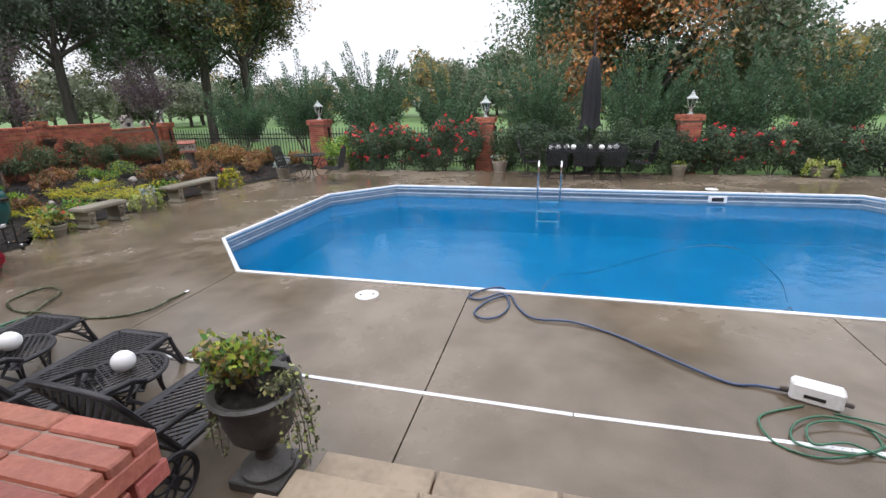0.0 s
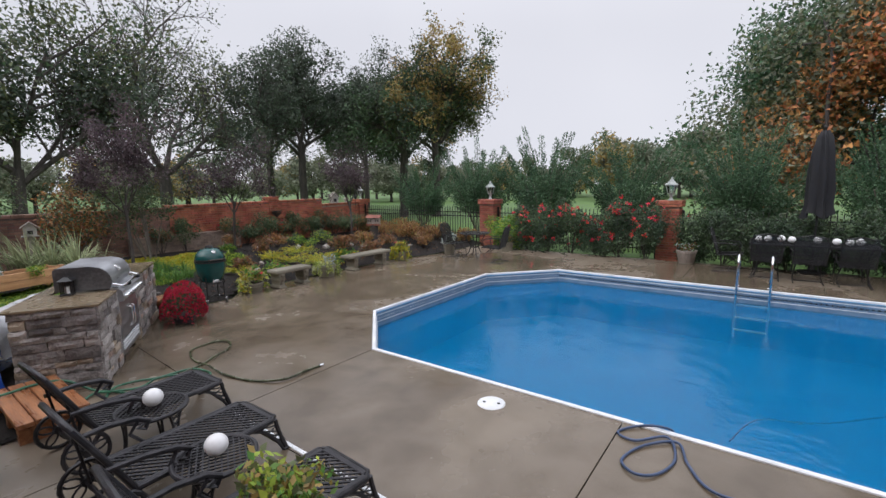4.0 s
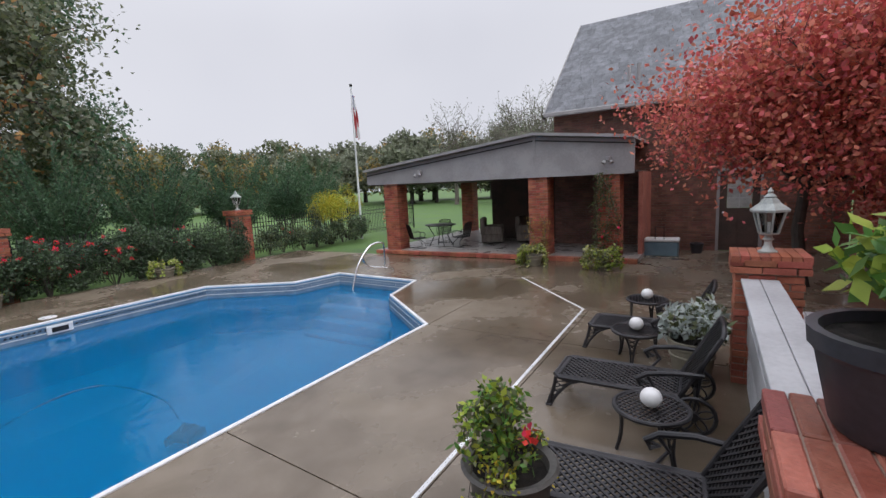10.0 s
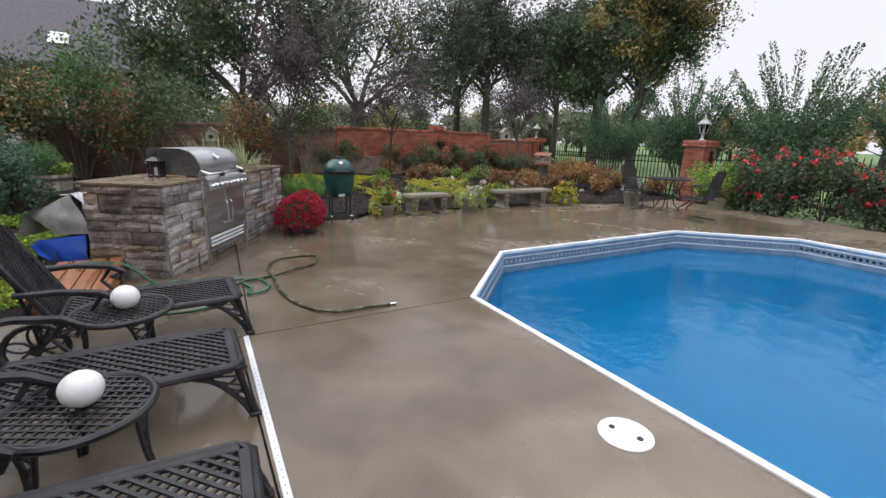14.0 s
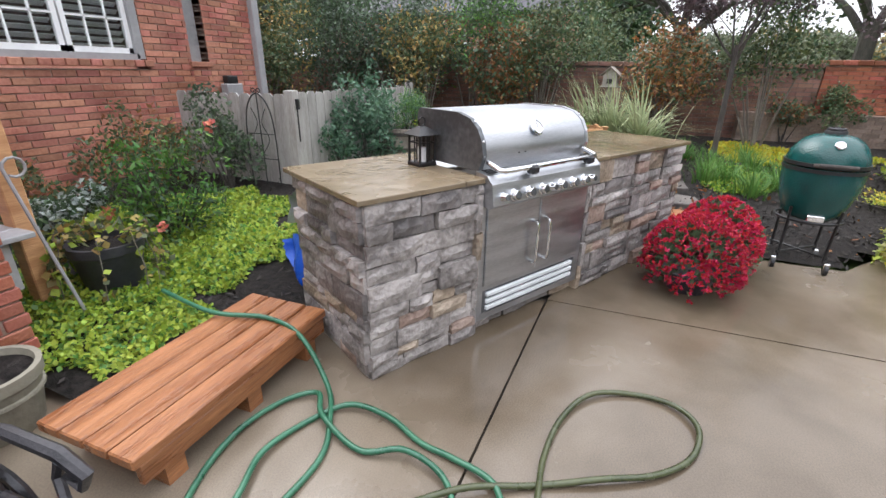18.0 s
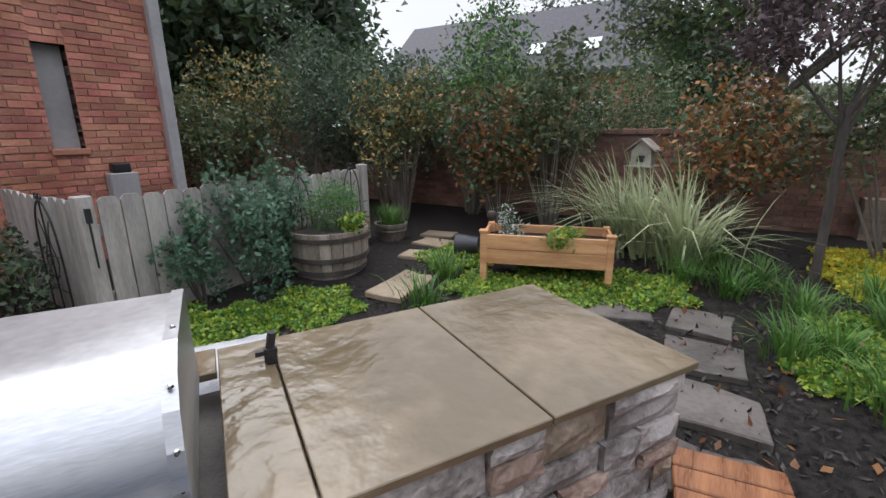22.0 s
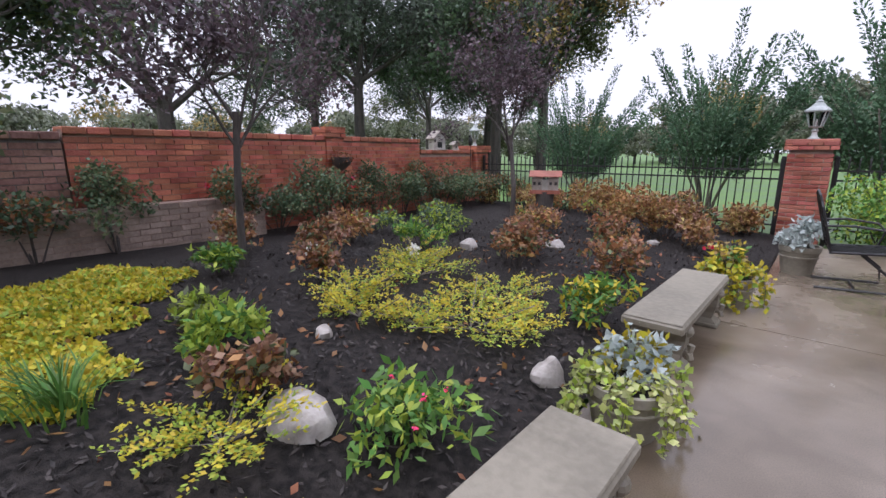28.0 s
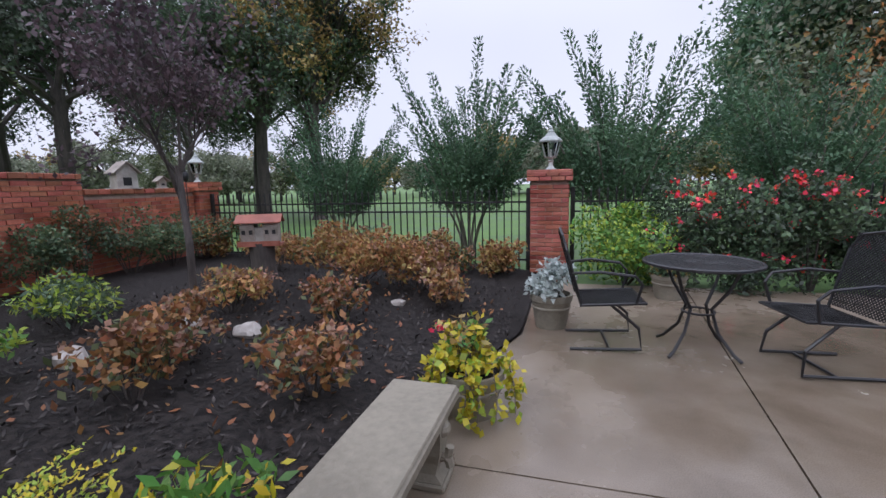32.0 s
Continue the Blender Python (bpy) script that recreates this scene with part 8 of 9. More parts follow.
def climber(x, y, w, h, mats, seed, label, n=1100, flowers=False):
    g = np.random.default_rng(seed)
    ob = thing("climbing_vine", label, "plant", pose(x, y, 0))
    st, pts = Geo(), []
    for k in range(6):
        P, px, py = [], g.uniform(-w, w), -0.05
        for j in range(7):
            P.append((py - g.uniform(0, 0.06), px, h * j / 6))
            px = max(-w, min(w, px + g.normal() * 0.12))
        st.tube(P, 0.006, 4)
        for _ in range(n // 6):
            j = g.integers(0, 6)
            u = g.random()
            pts.append(np.array(P[j]) * (1 - u) + np.array(P[j + 1]) * u + g.normal(size=3) * 0.055)
    part("vine", st, BARK_L, ob)
    pts = np.array(pts)
    part("foliage", leaves("foliage", pts, 0.06, mats[0], seed, 0.6, 0.3), mats[0], ob)
    if flowers:
        part("blossoms", leaves("blossoms", pts[::60], 0.07, F_ROSE, seed + 2, 0.9), F_ROSE, ob)


climber(12.78, 3.58, 0.25, 2.1, [L_OLIVE], 340, "rose climbing the brick pavilion pillar", 1500, True)
climber(12.78, 5.3, 0.2, 1.1, [L_GOLD], 341, "yellowing vine on a small trellis by the pillar", 420)


# ---- hedges and roses along the iron fence ----
for i in range(7):
    x = -6.0 + i * 0.72
    bush(x, 14.35 + 0.1 * math.sin(i * 2.1), 0.62 if i else 0.78, 1.62 + 0.1 * math.sin(i * 3) if i else 1.25, [L_HEDGE, L_HEDGE, L_DARK] if i else [L_GREEN, L_GREEN, L_LIME], 5600, 0.066, "rose bush with red flowers against the iron fence" if i else "bright green rounded shrub beside the brick pillar", 400 + i,
         name="rose_bush", flowers=(F_ROSE, 30, 0.055) if i else None, low=0.02, lobes=18)
for i in range(17):
    x = -0.5 + i * 0.66
    h = 1.42 + 0.14 * math.sin(i * 1.7)
    if 4.2 < x < 5.2:
        h = 1.15
    bush(x, 14.45 + 0.08 * math.cos(i * 3.1), 0.58, h, [L_HEDGE, L_DARK, L_HEDGE], 4800, 0.066, "dark green rose hedge along the iron fence", 420 + i, name="rose_bush", lobes=18, flowers=(F_ROSE, 16, 0.055) if i in (8, 9, 10, 11, 14) else ((F_ROSE, 1, 0.045) if i % 3 == 0 else None), low=0.02)
for i in range(8):
    x = 11.5 + i * 0.7
    bush(x, 14.5 + 0.2 * math.sin(i * 2.0), 0.5, 0.95 + 0.2 * math.sin(i * 1.3), [L_HEDGE, L_OLIVE, L_DARK], 1400, 0.07, "mixed shrub bed near the flagpole", 445 + i, low=0.1, flowers=(F_ROSE, 3, 0.05) if i in (1, 2) else None)
for i, (x, y) in enumerate([(14.9, 15.0), (16.95, 16.0)]):
    tp = bush(x, y, 0.85, 2.35, [L_YELLOW, L_YELLOW, L_LIME], 5000, 0.06, "clipped golden-yellow topiary shrub", 455 + i, low=0.5, stems=9, lobes=12, z=-0.1)
bush(14.0, 14.9, 0.3, 1.9, [L_DARK], 1500, 0.06, "dark narrow conifer beside the fence", 458, z=-0.1, low=0.1, lobes=12)
bush(17.3, 13.4, 0.5, 1.8, [L_RUST, L_RED], 1200, 0.08, "red-leaved shrub behind the pavilion", 459, z=-0.1, low=0.4)
for i in range(9):
    bush(-13.0 + i * 0.65, 14.3 + 0.15 * math.sin(i * 2.3), 0.42, 0.62 + 0.15 * math.sin(i * 1.9), [L_HEDGE, L_RUST, L_OLIVE] if i % 2 else [L_RUST, L_GOLD], 900, 0.07, "low autumn shrub in front of the iron fence", 465 + i, low=0.1)


# ---- crape myrtles behind the fence ----
def myrtle_model():
    """Several bare stems that fan out into a dense head, from which straight plumes of paired leaves rise."""
    g = np.random.default_rng(500)
    t = thing("crape_myrtle", "vase-shaped green crape myrtle with upright feathery shoots", "tree", group="crape myrtles")
    for k in range(9):
        a = k * 2 * math.pi / 9 + g.uniform(-0.25, 0.25)
        q = g.uniform(0.5, 1.25)
        P = spline([(0.1 * math.cos(a), 0.1 * math.sin(a), 0), (0.3 * q * math.cos(a), 0.3 * q * math.sin(a), 0.8), (q * math.cos(a), q * math.sin(a), 2.3)], 4)
        part("stem", Geo().tube(P, [0.04 * (1 - 0.7 * i / len(P)) for i in range(len(P))], 5), BARK_L, t)
    pts, al, twigs = [], [], Geo()
    for k in range(46):
        a, q = g.uniform(0, 2 * np.pi), math.sqrt(g.random())
        ca, sa = math.cos(a), math.sin(a)
        p0 = np.array([ca * q * 0.7, sa * q * 0.7, g.uniform(1.25, 2.1) - 0.3 * q])
        d = np.array([ca * (0.05 + 0.72 * q), sa * (0.05 + 0.72 * q), 1.0]) + g.normal(size=3) * 0.08
        d /= np.linalg.norm(d)
        L = g.uniform(1.9, 3.0) * (1.0 - 0.2 * q)
        bend = np.array([ca, sa, -0.2]) * 0.07 * g.uniform(0.2, 1.0)
        side = np.cross(d, [0.0, 0.0, 1.0])
        side /= np.linalg.norm(side) + 1e-9
        other = np.cross(d, side)
        twigs.tube([p0, p0 + d * L * 0.5 + bend * L * 0.25, p0 + d * L + bend * L], [0.009, 0.006, 0.003], 3, False)
        n = int(110 * L)
        for j in range(n):
            u = (j + g.random()) / n
            c = p0 + d * L * u + bend * L * u * u
            turn = j * 1.571 + g.normal() * 0.15
            out = side * math.cos(turn) + other * math.sin(turn)
            w = 0.125 * (1 - 0.6 * u ** 1.5) + 0.015
            pts.append(c + out * w * g.uniform(0.3, 1.0))
            al.append(out * 0.8 + d * 0.8)
    fill = in_blob(g, 5200, (0, 0, 1.85), (1.3, 1.3, 0.85), 0.25)
    pts += list(fill)
    al += list(g.normal(size=(len(fill), 3)) + np.array([0, 0, 0.5]))
    tagged(part("branching", twigs, BARK, t), kind="stuff")
    part("crown", leaves("crown", np.array(pts), 0.09, L_MYRTLE, 501, 0.5, 0.2, 0.3, np.array(al)), L_MYRTLE, t)
    return t


my = myrtle_model()
my.matrix_basis = pose(-5.9, 17.0, -0.1) @ Matrix.Scale(0.95, 4)
for i, (x, y, s) in enumerate([(-2.85, 17.0, 0.93), (0.35, 16.9, 0.98), (3.65, 17.1, 0.92), (6.6, 16.9, 0.96), (9.2, 17.0, 0.98), (12.2, 17.3, 0.98), (15.2, 18.0, 1.0), (-8.8, 17.0, 0.97), (-11.9, 17.2, 0.85), (18.4, 19.5, 1.0)]):
    copy_thing(my, pose(x, y, -0.1, 0, 0, i * 67 + 20) @ Matrix.Scale(s * 0.96, 4))


# ---- trees ----
def tree(name, label, x, y, h, spread, base, mats, n, size, seed, bark=None, z=-0.1, tr=None, leafy=1.0, levels=3, upright=0.5, per=5, twig_r=0.012, flat=False, tone=None):
    """A branching tree: tapering trunk, limbs and twigs, leaves scattered about the outer twigs."""
    g = np.random.default_rng(seed)
    bark = bark or BARK
    ob = thing(name, label, "tree", pose(x, y, z))
    st, tips = Geo(), []
    tr = tr or h * 0.022

    def grow(p, d, L, r, lev):
        P, q, dd = [p], p.copy(), d.copy()
        for k in range(4):
            dd = dd + g.normal(size=3) * 0.13
            dd[2] += 0.06 * upright
            dd /= np.linalg.norm(dd)
            q = q + dd * L / 4
            P.append(q.copy())
        pick = (0, 1, 2, 3, 4) if lev > 1 else (0, 2, 4)
        st.tube([P[k] for k in pick], [max(twig_r * 0.5, r * (1 - 0.6 * k / 4)) for k in pick], 6 if lev > 1 else 3, False)
        if lev == 0:
            tips.append((P[2], P[4]))
            return
        for k in range(per):
            u = 0.35 + 0.65 * (k + g.random() * 0.6) / per
            j = min(int(u * 4), 3)
            c = P[j] + (P[j + 1] - P[j]) * (u * 4 - j)
            side = g.normal(size=3)
            side -= dd * side.dot(dd)
            side /= np.linalg.norm(side) + 1e-9
            nd = dd * (0.35 + 0.45 * upright) + side * (0.95 - 0.4 * upright)
            nd[2] += 0.12
            nd /= np.linalg.norm(nd)
            grow(c, nd, L * g.uniform(0.5, 0.72), r * 0.5, lev - 1)
        if lev < levels:
            tips.append((P[3], P[4]))
    trunk = [np.array([0, 0, 0.0]), np.array([g.normal() * 0.05, g.normal() * 0.05, base * 0.5]), np.array([g.normal() * 0.1, g.normal() * 0.1, base])]
    st.tube([trunk[0], trunk[0] + [0, 0, 0.15], trunk[1], trunk[2]], [tr * 1.45, tr * 1.1, tr, tr * 0.85], 9, False)
    nl = 6
    for k in range(nl):
        a = k * 2 * math.pi / nl + g.uniform(-0.4, 0.4)
        out = spread * (0.35 if k == 0 else 0.8)
        d = np.array([math.cos(a) * out, math.sin(a) * out, (h - base) * (0.85 if k == 0 else g.uniform(0.35, 0.7))])
        L = np.linalg.norm(d) * 0.62
        grow(trunk[2] - [0, 0, g.uniform(0, base * 0.25)], d / np.linalg.norm(d), L, tr * 0.5, levels - 1)
    part("trunk", st, bark, ob)
    if n:
        T = np.array([t[1] for t in tips])
        S = np.array([t[0] for t in tips])
        i = g.integers(0, len(T), n)
        u = g.uniform(0, 1.1, n)[:, None]
        w = spread * 0.062 * leafy
        pts = S[i] * (1 - u) + T[i] * u + g.normal(size=(n, 3)) * w
        pick = (np.array([noise.noise((p[0] * 0.3, p[1] * 0.3, p[2] * 0.3 + seed)) for p in T]) * 1.6 + 0.5)[i]
        if tone:
            far = np.linalg.norm((T - np.array(tone[:3])) / tone[3], axis=1)
            pick = (far + 0.35 * np.array([noise.noise((p[0] * 0.35, p[1] * 0.35, p[2] * 0.35 + seed)) for p in T]))[i]
        pick = np.clip((pick + g.normal(0, 0.1, n)) * len(mats), 0, len(mats) - 1).astype(int)
        for k, m in enumerate(mats):
            if (pick == k).any():
                part("crown", leaves("crown", pts[pick == k], size, m, seed + k, 0.85 if flat else 0.65, 0.3, flat=flat), m, ob)
    return ob


for i, (x, y, h, sp) in enumerate([(-10.45, 4.9, 4.6, 1.1), (-10.95, 7.55, 3.9, 1.0), (-10.2, 11.2, 4.1, 1.05)]):
    tree("plum_tree", "slender purple-leaved plum tree in the garden bed", x, y, h, sp, 1.45, [L_PURPLE, L_PURPLE, L_PURPLE], 7500 if i == 0 else 3600, 0.055, 600 + i, BARK, bed_height(x, y), 0.034, 1.3, 3, 0.9, 5, 0.006)
# paled leaves carry the mist before the maple in their colour
tree("maple_tree", "large maple turning orange and gold beyond the fence", 5.6, 26.0, 13.8, 10.2, 2.6, [L_ORANGE, L_ORANGE, L_AUTUMN, L_HAZED, L_OLIVE, L_HAZED, L_MYRTLE], 150000, 0.16, 610, BARK, -0.1, 0.28, 0.8, 4, 0.3, 5, flat=True, tone=(-2.6, -5.5, 5.0, 7.5))
for i, (x, y, h, sp, ms) in enumerate([(-18.2, 26.5, 13.5, 4.6, [L_OLIVE, L_HEDGE, L_GOLD]), (-20.0, 25.0, 14.0, 5.5, [L_DARK, L_DARK, L_HEDGE]), (-25.0, 20.3, 13.0, 5.5, [L_DARK, L_DARK]),
                                       (-23.0, 28.5, 13.0, 5.5, [L_DARK, L_HEDGE]), (-31.5, 22, 14.0, 6.0, [L_DARK, L_HEDGE]), (-33.0, 34.0, 14.0, 6.0, [L_DARK, L_OLIVE])]):
    tree("shade_tree", "tall dark spreading shade tree beyond the garden wall", x, y, h, sp * 1.1, 5.3, ms, 24000, 0.15, 620 + i, BARK, -0.1, 0.26, 0.62, 4, 0.45, 5, flat=True)
tree("bare_tree", "half-bare autumn tree with dark branches behind the wall", -25.0, 11.6, 14.5, 6.5, 3.4, [L_OLIVE, L_DARK], 9000, 0.14, 640, BARK, -0.1, 0.3, 1.2, 4, 0.55, 5, flat=True)
tree("bare_tree", "half-bare autumn tree with dark branches behind the wall", -21.0, 5.0, 11.0, 4.5, 3.0, [L_DARK, L_OLIVE, L_HEDGE], 18000, 0.15, 641, BARK, -0.1, 0.22, 1.2, 4, 0.5, 5, flat=True)
for i, (x, y, h, sp) in enumerate([(-15.5, -8.6, 10.0, 3.6), (-18.5, -12.0, 11.0, 4.2), (-13.0, -11.5, 9.5, 3.6), (-40.0, -5.0, 12, 4.0), (-41.0, -12.0, 12.5, 4.5), (-39.0, 2.5, 10.5, 4.0)]):
    tree("evergreen_tree", "dense dark evergreen tree behind the neighbour's garden", x, y, h, sp, 1.5, [L_DARK, L_HEDGE], 17000, 0.24, 645 + i, BARK, -0.1, 0.2, 1.4, 4, 0.4, 5, flat=True)
tree("japanese_maple", "red-leaved Japanese maple overhanging the deck", 11.2, 0.1, 5.4, 3.2, 1.95, [L_RED, L_RED, L_RED], 46000, 0.088, 650, BARK, 0.0, 0.09, 1.6, 4, 0.05, 5, 0.006)


for i, (x, y, h, sp) in enumerate([(48.0, 27.5, 13.0, 4.5), (52.0, 23.5, 14.0, 5.0), (46.0, 17.0, 13.5, 4.5), (55.0, 19.5, 14.5, 5.0)]):
    tree("bare_tree", "leafless grey tree standing out above the far tree line", x, y, h, sp, 3.0, [L_HAZED], 1500, 0.2, 660 + i, BARK_L, -0.1, 0.24, 1.0, 4, 0.6, 5, 0.03, flat=True)


# ---- distance: far tree line and field ----
def far_trees():
    g = np.random.default_rng(700)
    models = []
    # crown colours lightened in place of the haze before the tree line
    for k, ms in enumerate(([L_HAZED, L_OLIVE], [L_HAZED, L_GOLD], [L_HAZED, L_HAZED])):
        t = thing("far_tree", "broad tree in the misty far tree line", "tree", group="far trees")
        st = Geo().tube([(0, 0, 0), (0, 0, 3), (0.3, 0.2, 7)], [0.3, 0.22, 0.06], 6)
        pts = []
        for _ in range(26):
            a, q = g.uniform(0, 2 * np.pi), math.sqrt(g.random()) * 3.6
            c = (math.cos(a) * q, math.sin(a) * q, g.uniform(2.5, 9.5) * (1.05 - 0.4 * q / 3.6))
            st.tube([(0, 0, min(c[2] * 0.5, 6)), c], [0.07, 0.02], 4)
            pts.append(in_blob(g, 112, c, (1.6, 1.6, 1.3), 0.2))
        part("trunk", st, BARK, t)
        pts = np.concatenate(pts)
        pk = g.integers(0, 2, len(pts))
        for j, m in enumerate(ms):
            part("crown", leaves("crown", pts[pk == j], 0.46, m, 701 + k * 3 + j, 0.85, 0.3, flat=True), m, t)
        models.append(t)
    n = 0
    for ring, (rad, cnt) in enumerate(((62, 62), (78, 62))):
        for i in range(cnt):
            a = math.radians(-28 + i * (225 / cnt)) + g.normal() * 0.02
            r = rad + g.normal() * 4
            x, y = 2 + r * math.cos(a), 8 + r * math.sin(a)
            m = pose(x, y, -0.1, 0, 0, g.uniform(0, 360)) @ Matrix.Scale(g.uniform(0.85, 1.08) * (1.0 if ring == 0 else 1.25) * (0.66 if x < -25 else 1.06 if x > 15 else 0.95), 4)
            if n < 3:
                models[n].matrix_basis = m
            else:
                copy_thing(models[int(g.integers(0, 3))], m)
            n += 1


far_trees()


# ---- garden objects ----
def wood_fence():
    rf = random.Random(12)
    f = thing("picket_fence", "weathered grey dog-eared wooden garden fence", "fence", kind="structure")
    zt = 1.18

    def board(x, y, w, rot, z0, z1):
        c = 0.028
        poly = [(-w / 2, z0), (w / 2, z0), (w / 2, z1 - c), (w / 2 - c, z1), (-w / 2 + c, z1), (-w / 2, z1 - c)]
        n = len(poly)
        g = Geo().add([(a, -0.009, b) for a, b in poly] + [(a, 0.009, b) for a, b in poly], [tuple(range(n)), tuple(range(n, 2 * n))[::-1]] + [(i, i + n, (i + 1) % n + n, (i + 1) % n) for i in range(n)])
        part("board", g, WOOD_F, f, m=pose(x, y, 0, 0, 0, rot))
    for i in range(10):
        board(-6.95, -1.02 + i * 0.148, 0.138, 90, 0.15, zt - 0.02 + rf.uniform(-0.01, 0.01))
    for i in range(18):
        board(-7.12 - i * 0.148, 0.46, 0.138, 180, 0.15, zt + rf.uniform(-0.012, 0.012))
    for z in (0.45, 0.95):
        part("rail", Geo().box(-9.72, 0.415, z - 0.04, -7.0, 0.448, z + 0.04), WOOD_F, f)
        part("rail", Geo().box(-7.0, -1.1, z - 0.04, -6.966, 0.42, z + 0.04), WOOD_F, f)
    post = part("gate_post", Geo().box(-7.02, 0.39, 0.1, -6.92, 0.50, 1.2, None, 0.006), WOOD_F, f)
    part("latch", Geo().box(-6.985, 0.50, 1.02, -6.955, 0.53, 1.12).box(-6.975, 0.50, 0.7, -6.965, 0.51, 1.02), BLACK, post)
    part("end_post", Geo().box(-9.82, 0.40, 0.1, -9.72, 0.50, 1.22, None, 0.006), WOOD_F, f)


wood_fence()


def planter():
    a = math.degrees(math.atan2(1.07, -0.33))
    z0 = bed_height(-9.35, 2.9)
    p = thing("planter_box", "raised cedar planter box on legs with herbs", "planter", pose(-9.12, 2.38, z0 - 0.02, 0, 0, a))
    L, D, H = 1.12, 0.5, 0.47
    for x in (0.0, L - 0.06):
        for y in (0.0, D - 0.06):
            part("leg", Geo().box(x, y, 0, x + 0.06, y + 0.06, H, None, 0.006), WOOD_P, p)
    for x in (-0.01, L - 0.07):
        part("cap", Geo().box(x, -0.01, H, x + 0.08, 0.07, H + 0.02, None, 0.004), WOOD_P, p)
    for k in range(2):
        z = 0.19 + k * 0.135
        part("side_board", Geo().box(0.03, 0.005, z, L - 0.03, 0.03, z + 0.13, None, 0.004), WOOD_P, p)
        part("side_board", Geo().box(0.03, D - 0.03, z, L - 0.03, D - 0.005, z + 0.13, None, 0.004), WOOD_P, p)
        part("end_board", Geo().box(0.005, 0.03, z, 0.03, D - 0.03, z + 0.13, None, 0.004), WOOD_P, p)
        part("end_board", Geo().box(L - 0.03, 0.03, z, L - 0.005, D - 0.03, z + 0.13, None, 0.004), WOOD_P, p)
    part("soil", Geo().box(0.03, 0.03, 0.2, L - 0.03, D - 0.03, 0.38), MULCH, p)
    zt = z0 + 0.34
    bush(-9.45, 2.55, 0.16, 0.42, [L_HEDGE, L_SILVER], 420, 0.05, "upright rosemary in the cedar planter", 801, zt, "herb", "plant", low=0.0, aspect=0.25)
    bush(-9.4, 3.0, 0.2, 0.2, [L_GREEN, L_LIME], 300, 0.05, "small green herbs in the cedar planter", 802, zt, "herb", "plant", low=0.0)
    fin = thing("wood_finial", "turned dark wooden finial at the planter corner", "finial", pose(-9.72, 2.2, bed_height(-9.7, 2.2)))
    part("post", Geo().tube([(0, 0, 0), (0, 0, 0.44)], 0.02, 8), BARK, fin)
    part("knob", Geo().lathe([(0.02, 0.42), (0.045, 0.45), (0.05, 0.48), (0.035, 0.51), (0, 0.52)], 12), BARK, fin, smooth=40)


planter()


def barrel():
    x, y = -8.8, 0.84
    b = thing("half_barrel", "weathered oak half-barrel planter with rusty hoops", "planter", pose(x, y, bed_height(x, y) - 0.02) @ Matrix.Diagonal((1.18, 1.18, 1.08, 1)))
    n = 22
    for k in range(n):
        a0, a1 = 2 * math.pi * k / n + 0.01, 2 * math.pi * (k + 1) / n - 0.01
        g = Geo()
        vs = []
        for r, z in ((0.29, 0), (0.325, 0.17), (0.34, 0.42)):
            for rr in (r, r - 0.025):
                for a in (a0, a1):
                    vs.append((rr * math.cos(a), rr * math.sin(a), z))
        g.add(vs, [(0, 1, 5, 4), (4, 5, 9, 8), (3, 2, 6, 7), (7, 6, 10, 11), (8, 9, 11, 10), (0, 4, 6, 2), (4, 8, 10, 6), (1, 3, 7, 5), (5, 7, 11, 9)])
        part("stave", g, WOOD_B, b)
    for z, r in ((0.06, 0.305), (0.18, 0.33), (0.36, 0.342)):
        part("hoop", Geo().lathe([(r, z - 0.02), (r + 0.006, z - 0.02), (r + 0.008, z + 0.02), (r + 0.002, z + 0.02)], 30), BARK, b, "rusty iron hoop")
    part("soil", Geo().lathe([(0, 0.36), (0.31, 0.35), (0.31, 0.33), (0, 0.33)], 18), MULCH, b)
    zb = bed_height(x, y) + 0.36
    bush(x - 0.06, y + 0.02, 0.3, 0.62, [L_GREEN, L_CLIMB], 2000, 0.085, "tall feathery green herb in the half-barrel", 805, zb, "herb", "plant", low=-0.1, aspect=0.1, lobes=14)
    bush(x - 0.02, y + 0.3, 0.16, 0.26, [L_LIME, L_GREEN], 300, 0.05, "low bright herbs at the barrel rim", 807, zb, "herb", "plant", low=0.0)
    bush(x - 0.28, y + 0.16, 0.12, 0.2, [L_RUST, L_GREEN], 140, 0.05, "fading herbs with a white flower in the barrel", 808, zb, "herb", "plant", low=0.0, flowers=(F_WHITE, 1, 0.035))
    pot(-9.9, 0.76, 0.2, 0.22, BARK_L, "weathered clay pot of chives beside the barrel", bed_height(-9.9, 0.76) - 0.01)
    tuft(-9.9, 0.76, 200, 0.36, 0.008, L_BLADE, "bushy green chives in a clay pot", 806, 0.55, 0.09, "chives", bed_height(-9.9, 0.76) + 0.18, "plant")
    cr = thing("dark_bucket", "dark ribbed bucket lying on its side by the planter", "bucket", pose(-9.72, 1.92, bed_height(-9.72, 1.92) + 0.12, 90, 0, 20))
    part("body", Geo().lathe([(0.09, -0.12), (0.12, 0.12), (0.11, 0.12), (0.08, -0.11), (0, -0.11)], 18), PLASTIC, cr, smooth=40)


barrel()


